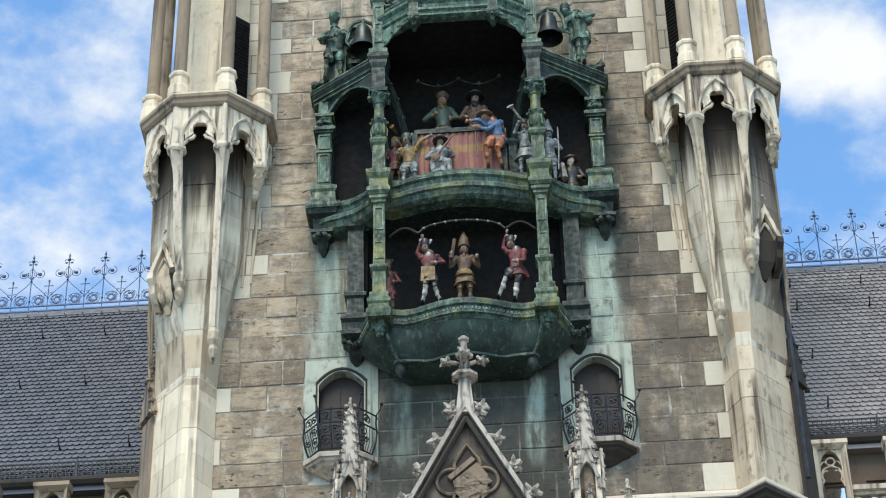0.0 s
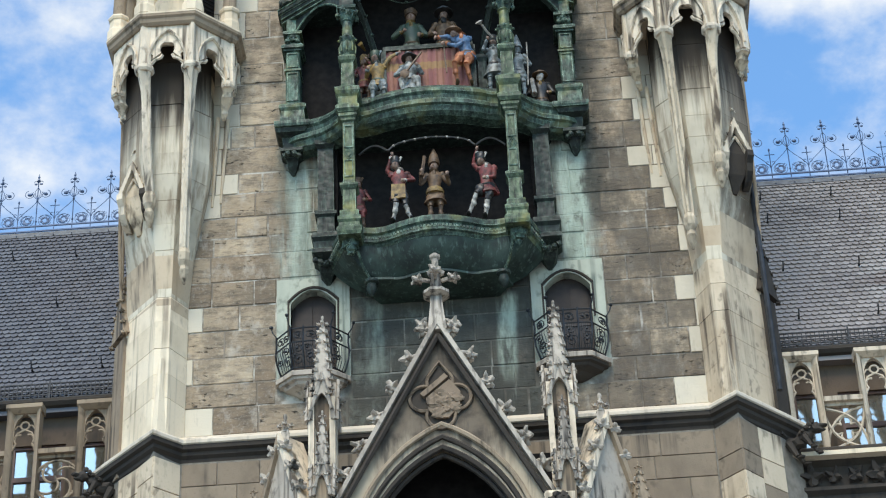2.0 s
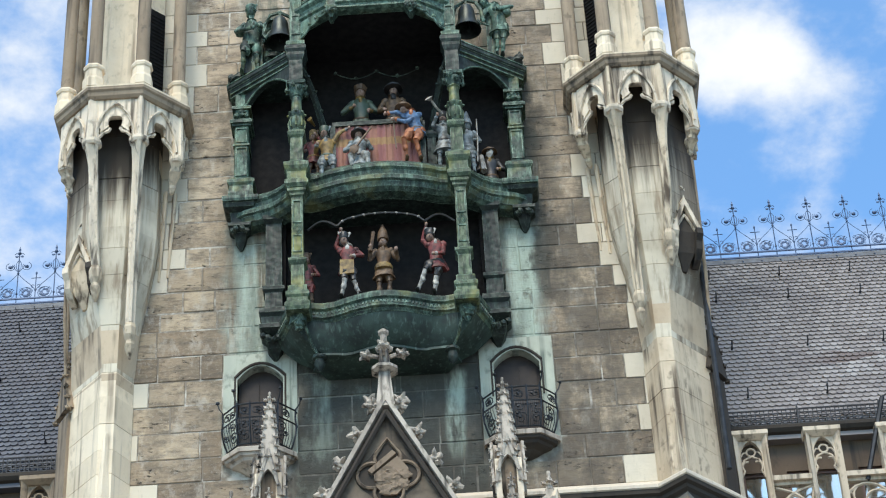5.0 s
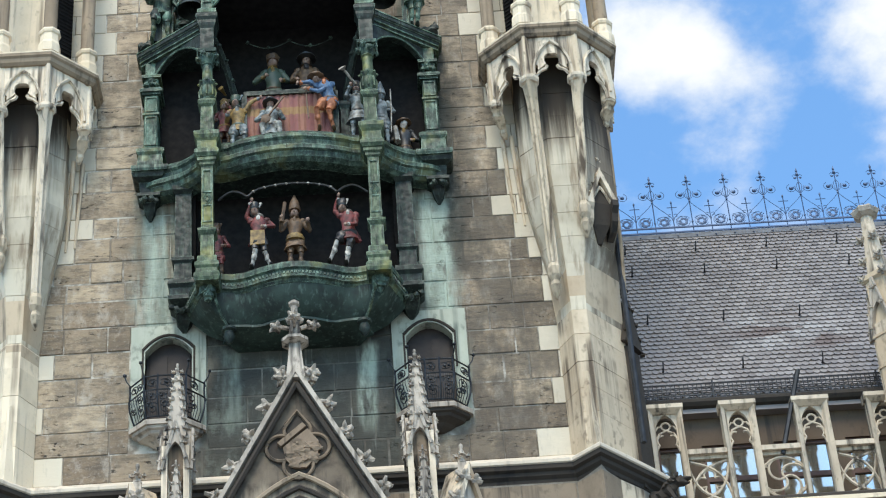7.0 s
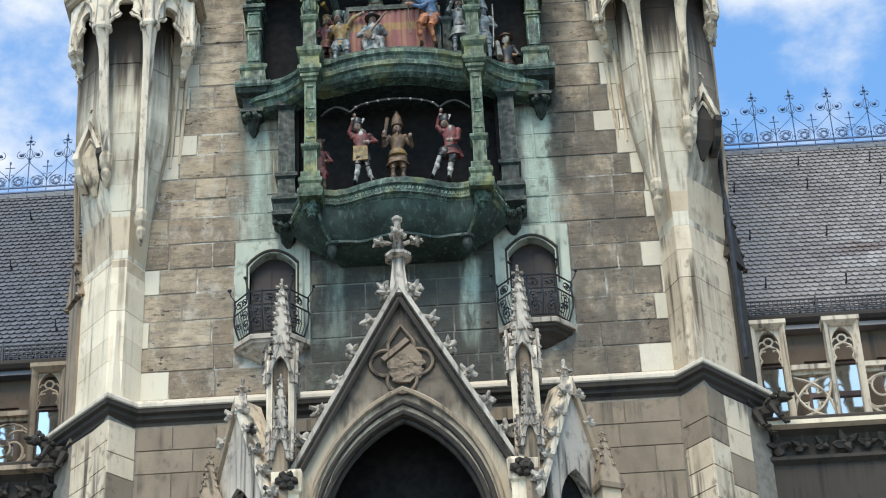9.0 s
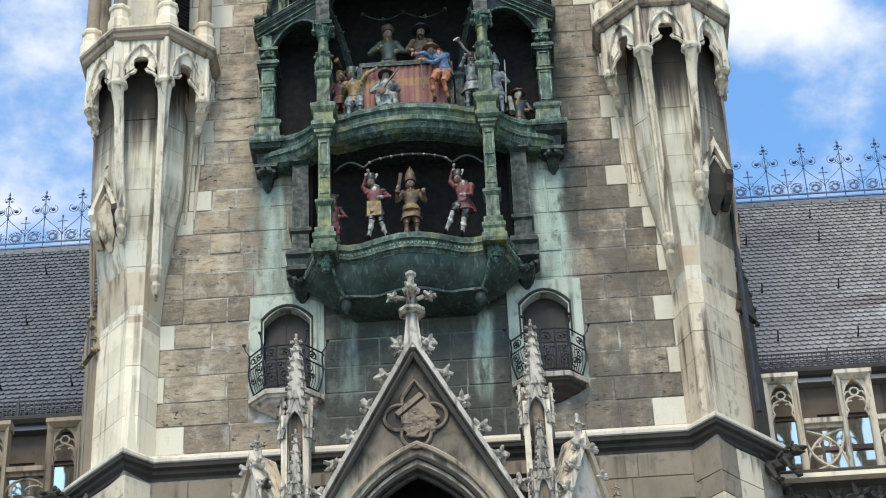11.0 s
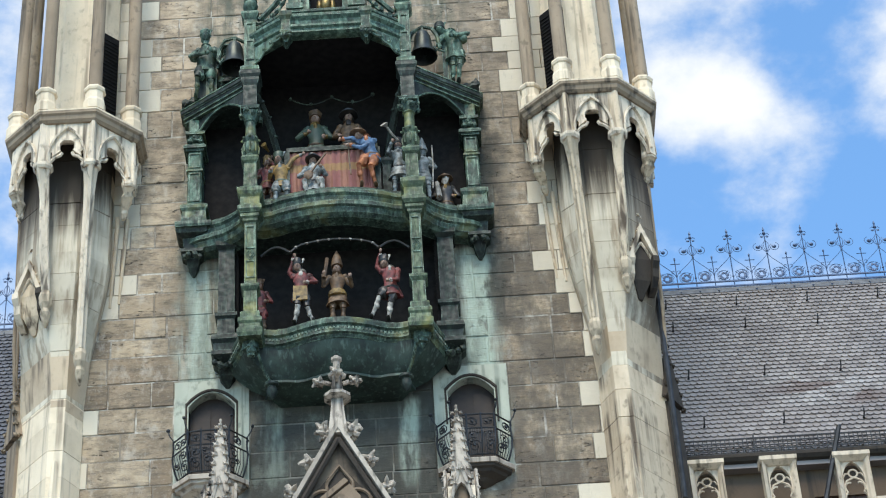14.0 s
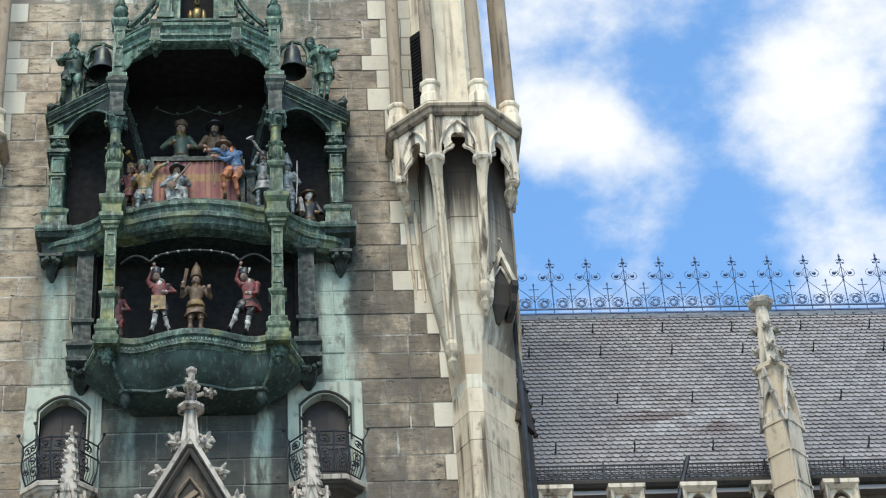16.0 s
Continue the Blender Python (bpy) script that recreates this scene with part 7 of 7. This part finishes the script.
doll("horn_player_figure", "painted player in pale blue lifting a long horn", (1.55, -0.95, FLOOR_UP - 0.1), stance(elbow_l=(-0.25, -0.15, 1.3), wrist_l=(-0.15, -0.28, 1.5), elbow_r=(0.25, -0.15, 1.3)), (SKIN, PALE, PALE, PALE, BLACK, WHITE), "cap", 0.2,
     lambda bm: (limb(bm, (0.0, -0.14, 1.6), (-0.24, -0.4, 1.78), 0.02, 0.03, 7, 5), lathe(bm, [(0.03, 0), (0.1, 0.08)], 10, Matrix.Translation((-0.26, -0.42, 1.78)) @ pose(0, 0, 0, 60, 0, -30), 5)), "players", 0.95)
doll("knight_figure", "painted knight in bright grey armour beyond the column", (2.1, -0.9, FLOOR_UP - 0.25), stance(), (PALE, PALE, PALE, PALE, PALE, WHITE), "tall", 0.05,
     lambda bm: limb(bm, (0.2, -0.25, 0.2), (0.24, -0.2, 1.5), 0.016, 0.016, 5, 5), "players", 0.9)
doll("bearded_figure", "painted bearded man in a gold-trimmed dark robe", (2.6, -0.26, 7.8), stance(), (SKIN, BLACK, BLACK, OCHRE, BROWN, WHITE), "brim", 0.3,
     lambda bm: (blob(bm, (0, -0.1, 1.5), (0.1, 0.07, 0.15), 5, 0.3), limb(bm, (-0.2, -0.15, 1.4), (-0.16, -0.2, 0.9), 0.06, 0.08, 6, 5)), "players", 0.95)
doll("guard_figure", "painted guard in dull red half hidden behind the pier", (-1.72, -0.8, FLOOR_LOW), stance(), (SKIN, RED, RED, BROWN, BROWN), "cap", 0.1, None, "coopers", 0.85)

# ---- on the slanting cornices: bells and copper bell-ringers ----
for s in (-1, 1):
    th = thing("bell", "dark bronze bell in a scrolled copper yoke", "bell", (s * 2.28, -1.05, 11.9), "bells")
    bm = B()
    lathe(bm, [(0.05, 1.5), (0.15, 1.46), (0.2, 1.32), (0.22, 1.1), (0.26, 0.9), (0.34, 0.72), (0.32, 0.72), (0.23, 0.9), (0.1, 1.3)], 18)
    body = part("bell_body", bm, BELL, th, "", True)
    bm = B()
    limb(bm, (0, 0, 1.15), (0.03, -0.02, 0.7), 0.02, 0.05)
    part("clapper", bm, BELL, body)
    bm = B()
    tube(bm, [(-s * 0.34, 0.1, 0.4), (-s * 0.4, 0.08, 1.0), (-s * 0.26, 0.04, 1.55), (0, 0, 1.7), (s * 0.24, 0.0, 1.62), (s * 0.36, 0, 1.35), (s * 0.4, 0, 1.0), (s * 0.32, -0.04, 0.86), (s * 0.26, -0.04, 0.98)], 0.05, 6)
    tube(bm, [(0, 0, 1.7), (0, 0, 1.45)], 0.04, 5)
    tube(bm, [(-s * 0.34, 0.12, 0.0), (-s * 0.34, 0.1, 0.45)], 0.06, 6)
    part("yoke", bm, COPPER, th)
    bm = B()
    for x in (0.52, 0.66):
        square_lathe(bm, [(0.08, 0.0), (0.06, 0.08), (0.06, 1.3), (0.09, 1.36)], s * x, 0.35)
    box(bm, min(s * 0.42, s * 0.78), max(s * 0.42, s * 0.78), 0.25, 0.45, 1.36, 1.5)
    part("bell_frame", bm, COPPER, th)
def ringer_dress(bm):
    """Puffed sleeves, a belted jerkin with a short skirt, and a folded cloak behind."""
    for s in (-1, 1):
        blob(bm, (s * 0.27, -0.02, 1.36), (0.13, 0.13, 0.15), 0, 0.3, 2)
        blob(bm, (s * 0.13, -0.06, 0.72), (0.12, 0.12, 0.17), 0, 0.3, 2)
    loft(bm, [[(w * math.cos(t), 0.75 * w * math.sin(t), z) for t in [math.tau * i / 14 for i in range(14)]] for z, w in ((0.8, 0.25), (0.98, 0.19), (1.2, 0.23), (1.5, 0.14))], None, 1)
    loft(bm, [[(w * math.cos(t), 0.16 + 0.1 * math.sin(t) + 0.03 * math.sin(6 * t), z) for t in [math.tau * i / 18 for i in range(18)]] for z, w in ((0.1, 0.3), (0.7, 0.27), (1.3, 0.24), (1.52, 0.12))], None, 2)


doll("bell_ringer_figure", "green copper bell-ringer standing with crossed arms", (-3.0, -0.78, 11.92),
     stance(head=(-0.02, -0.06, 1.7), elbow_l=(-0.32, -0.1, 1.14), wrist_l=(0.02, -0.28, 1.06), elbow_r=(0.3, -0.1, 1.12), wrist_r=(0.16, -0.28, 1.12), knee_l=(-0.16, -0.14, 0.5), foot_l=(-0.2, 0.0, 0)),
     (COPPER_PALE, COPPER, COPPER_DARK, COPPER, COPPER_PALE), "cap", 0.02, ringer_dress, "bell ringers", 1.14)
doll("bell_ringer_figure", "green copper bell-ringer in a round hat behind the bell", (-2.52, -0.5, 11.92), stance(), (COPPER, COPPER_DARK, COPPER_DARK, COPPER, COPPER), "brim", 0.2, ringer_dress, "bell ringers", 1.06)
doll("bell_ringer_figure", "green copper bell-ringer bending with a hammer towards the bell", (3.0, -0.78, 11.92),
     stance(hip=(0.08, 0, 0.92), chest=(-0.02, -0.02, 1.34), head=(-0.26, -0.1, 1.5), elbow_l=(-0.3, -0.14, 1.1), wrist_l=(-0.3, -0.24, 0.9), elbow_r=(0.34, -0.04, 1.42), wrist_r=(0.0, -0.24, 1.2),
            knee_l=(-0.02, -0.04, 0.48), knee_r=(0.12, -0.04, 0.48), foot_l=(-0.04, 0, 0), foot_r=(0.08, 0, 0)), (COPPER_PALE, COPPER_PALE, COPPER, COPPER_PALE, COPPER_DARK), "cap", 0.02,
     lambda bm: (limb(bm, (-0.2, -0.22, 0.86), (-0.72, -0.26, 1.06), 0.025, 0.025), blob(bm, (-0.74, -0.26, 1.07), (0.06, 0.06, 0.1)),
                 blob(bm, (0.24, -0.02, 1.42), (0.14, 0.13, 0.13), 1, 0.3, 2),
                 loft(bm, [[(0.05 + w * math.cos(t), 0.75 * w * math.sin(t) * (1 + 0.1 * math.sin(6 * t)), z) for t in [math.tau * i / 18 for i in range(18)]] for z, w in ((0.76, 0.26), (0.98, 0.19), (1.2, 0.2), (1.5, 0.13))], None, 1)), "bell ringers", 1.12)
for s in (-1, 1):
    bm = B()
    for p, r in (((0, 0, 0.12), (0.2, 0.2, 0.13)), ((0.1, -0.05, 0.28), (0.1, 0.1, 0.14)), ((-0.14, 0, 0.22), (0.1, 0.1, 0.12))):
        blob(bm, p, r, 0, 0.5, 2)
    solid("leaf_scroll", bm, COPPER_DARK, "dark copper leaf scroll at the end of the cornice", "ornament", (s * 3.4, -0.4, 11.9), "cornice scrolls", smooth=True)
bm = B()
for p, r in (((0, 0, 0.34), (0.14, 0.12, 0.24)), ((0, -0.06, 0.66), (0.08, 0.08, 0.1)), ((0.16, 0.03, 0.3), (0.07, 0.08, 0.24)), ((-0.16, 0.03, 0.3), (0.07, 0.08, 0.24)), ((0, 0.08, 0.06), (0.12, 0.1, 0.1)), ((0, -0.16, 0.66), (0.03, 0.06, 0.03))):
    blob(bm, p, r, 0, 0.15, 2)
solid("rooster", bm, GOLD, "small gilded rooster in the top niche", "rooster", (0, -1.78, 13.5), smooth=True)

# ---- stones of the walls: each block proud of its mortar ----
rnd = random.Random(21)


def stone_block(x0, x1, z0, z1, y, proud, ch=0.009):
    """A dressed block: front face set in by a chamfer all round."""
    a = [(x0, y, z0), (x1, y, z0), (x1, y, z1), (x0, y, z1)]
    b = [(x0 + 0.003, y - proud + ch, z0 + 0.003), (x1 - 0.003, y - proud + ch, z0 + 0.003), (x1 - 0.003, y - proud + ch, z1 - 0.003), (x0 + 0.003, y - proud + ch, z1 - 0.003)]
    c = [(x0 + ch, y - proud, z0 + ch), (x1 - ch, y - proud, z0 + ch), (x1 - ch, y - proud, z1 - ch), (x0 + ch, y - proud, z1 - ch)]
    f = [(8, 9, 10, 11)]
    for i in range(4):
        k = (i + 1) % 4
        f += [(i, k, 4 + k, 4 + i), (4 + i, 4 + k, 8 + k, 8 + i)]
    return a + b + c, f


def lay(parent, blocks, mat, name, limit):
    rest_v, rest_f = [], []
    for n, (v, f) in enumerate(blocks):
        if n < limit:
            me = bpy.data.meshes.new(name)
            me.from_pydata(v, [], f)
            me.materials.append(mat)
            part_again(name, me, parent)
        else:
            k = len(rest_v)
            rest_v += v
            rest_f += [tuple(i + k for i in q) for q in f]
    if rest_v:
        me = bpy.data.meshes.new(name + "s_above")
        me.from_pydata(rest_v, [], rest_f)
        me.materials.append(mat)
        tagged(part_again(name + "s_above", me, parent), kind="stuff")


def gaps(z0, z1, holes):
    cut = sorted((h[0], h[1]) for h in holes if h[2] < z1 - 0.05 and h[3] > z0 + 0.05)
    return cut


SURROUND = [(s * 2.85 - 0.83, s * 2.85 + 0.83, 1.2, 4.24) for s in (-1, 1)]
tufa, quoin = [], []
z = 0.3
for top, ql, qr in COURSES:
    for s, e in ((-1, ql), (1, qr)):
        w = 5.74 - e
        cuts = [e] if w < 0.06 else [e, 5.74] if w < 1.0 else [e, e + w * rnd.uniform(0.4, 0.6), 5.74]
        for p, q in zip(cuts, cuts[1:]):
            a, b = sorted((s * p, s * q))
            quoin.append(stone_block(a + 0.006, b - 0.006, z + 0.006, top - 0.006, 0.06, 0.07 + rnd.uniform(-0.004, 0.006)))
    spans, x = [], -ql
    for c, d in gaps(z, top, SURROUND + [(a, b, c, d + 0.3) for a, b, c, d in HOLES[2:]]):
        if c > x:
            spans.append((x, c))
        x = max(x, d)
    if x < qr:
        spans.append((x, qr))
    for a, b in spans:
        x = a
        while x < b - 0.02:
            w = min(rnd.choice((0.55, 0.8, 1.0, 1.25, 1.5)) * rnd.uniform(0.9, 1.1), b - x)
            if b - x - w < 0.35:
                w = b - x
            j = rnd.uniform(0.008, 0.016)
            tufa.append(stone_block(x + j, x + w - j, z + j, top - j, 0.06, 0.056 + rnd.uniform(-0.010, 0.018), 0.016))
            x += w
    z = top
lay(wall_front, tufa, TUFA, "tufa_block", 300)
lay(wall_front, quoin, QUOIN, "quoin", 100)

LOWER_STONE = limestone("lower_ashlar", (0.26, 0.22, 0.168), (0.115, 0.093, 0.07), (0.06, 0.048, 0.036), 0.95)
ash, z = [], -0.46
while z > -8:
    h = rnd.choice((0.55, 0.62, 0.7))
    x = -5.68
    while x < 5.66:
        w = min(rnd.uniform(0.7, 1.4), 5.68 - x)
        if 5.68 - x - w < 0.4:
            w = 5.68 - x
        ash.append(stone_block(x + 0.006, x + w - 0.006, z - h + 0.006, z - 0.006, -0.13, 0.03 + rnd.uniform(0, 0.008)))
        x += w
    z -= h
lay(wall_lower, ash, LOWER_STONE, "ashlar", 200)
faces_plan = [((-6.6, -0.16), (-6.2, -0.62)), ((-6.2, -0.62), (-5.72, -0.14)), ((5.72, -0.14), (6.2, -0.62)), ((6.2, -0.62), (6.6, -0.16)), ((6.6, -0.16), (7.12, 0.35)), ((-7.12, 0.35), (-6.6, -0.16))]
for (ax, ay), (bx, by) in faces_plan:
    ln = math.hypot(bx - ax, by - ay)
    m = pose(ax, ay, 0, 0, 0, math.degrees(math.atan2(by - ay, bx - ax)))
    z = -0.46
    while z > -8:
        h = rnd.choice((0.5, 0.62, 0.75))
        v, f = stone_block(0.0, ln, z - h + 0.006, z - 0.006, 0.01, 0.035)
        me = bpy.data.meshes.new("ashlar")
        me.from_pydata([tuple(m @ Vector(p)) for p in v], [], f)
        me.materials.append(DARK_STREAKED if rnd.random() < 0.6 else LOWER_STONE)
        part_again("ashlar", me, wall_lower)
        z -= h
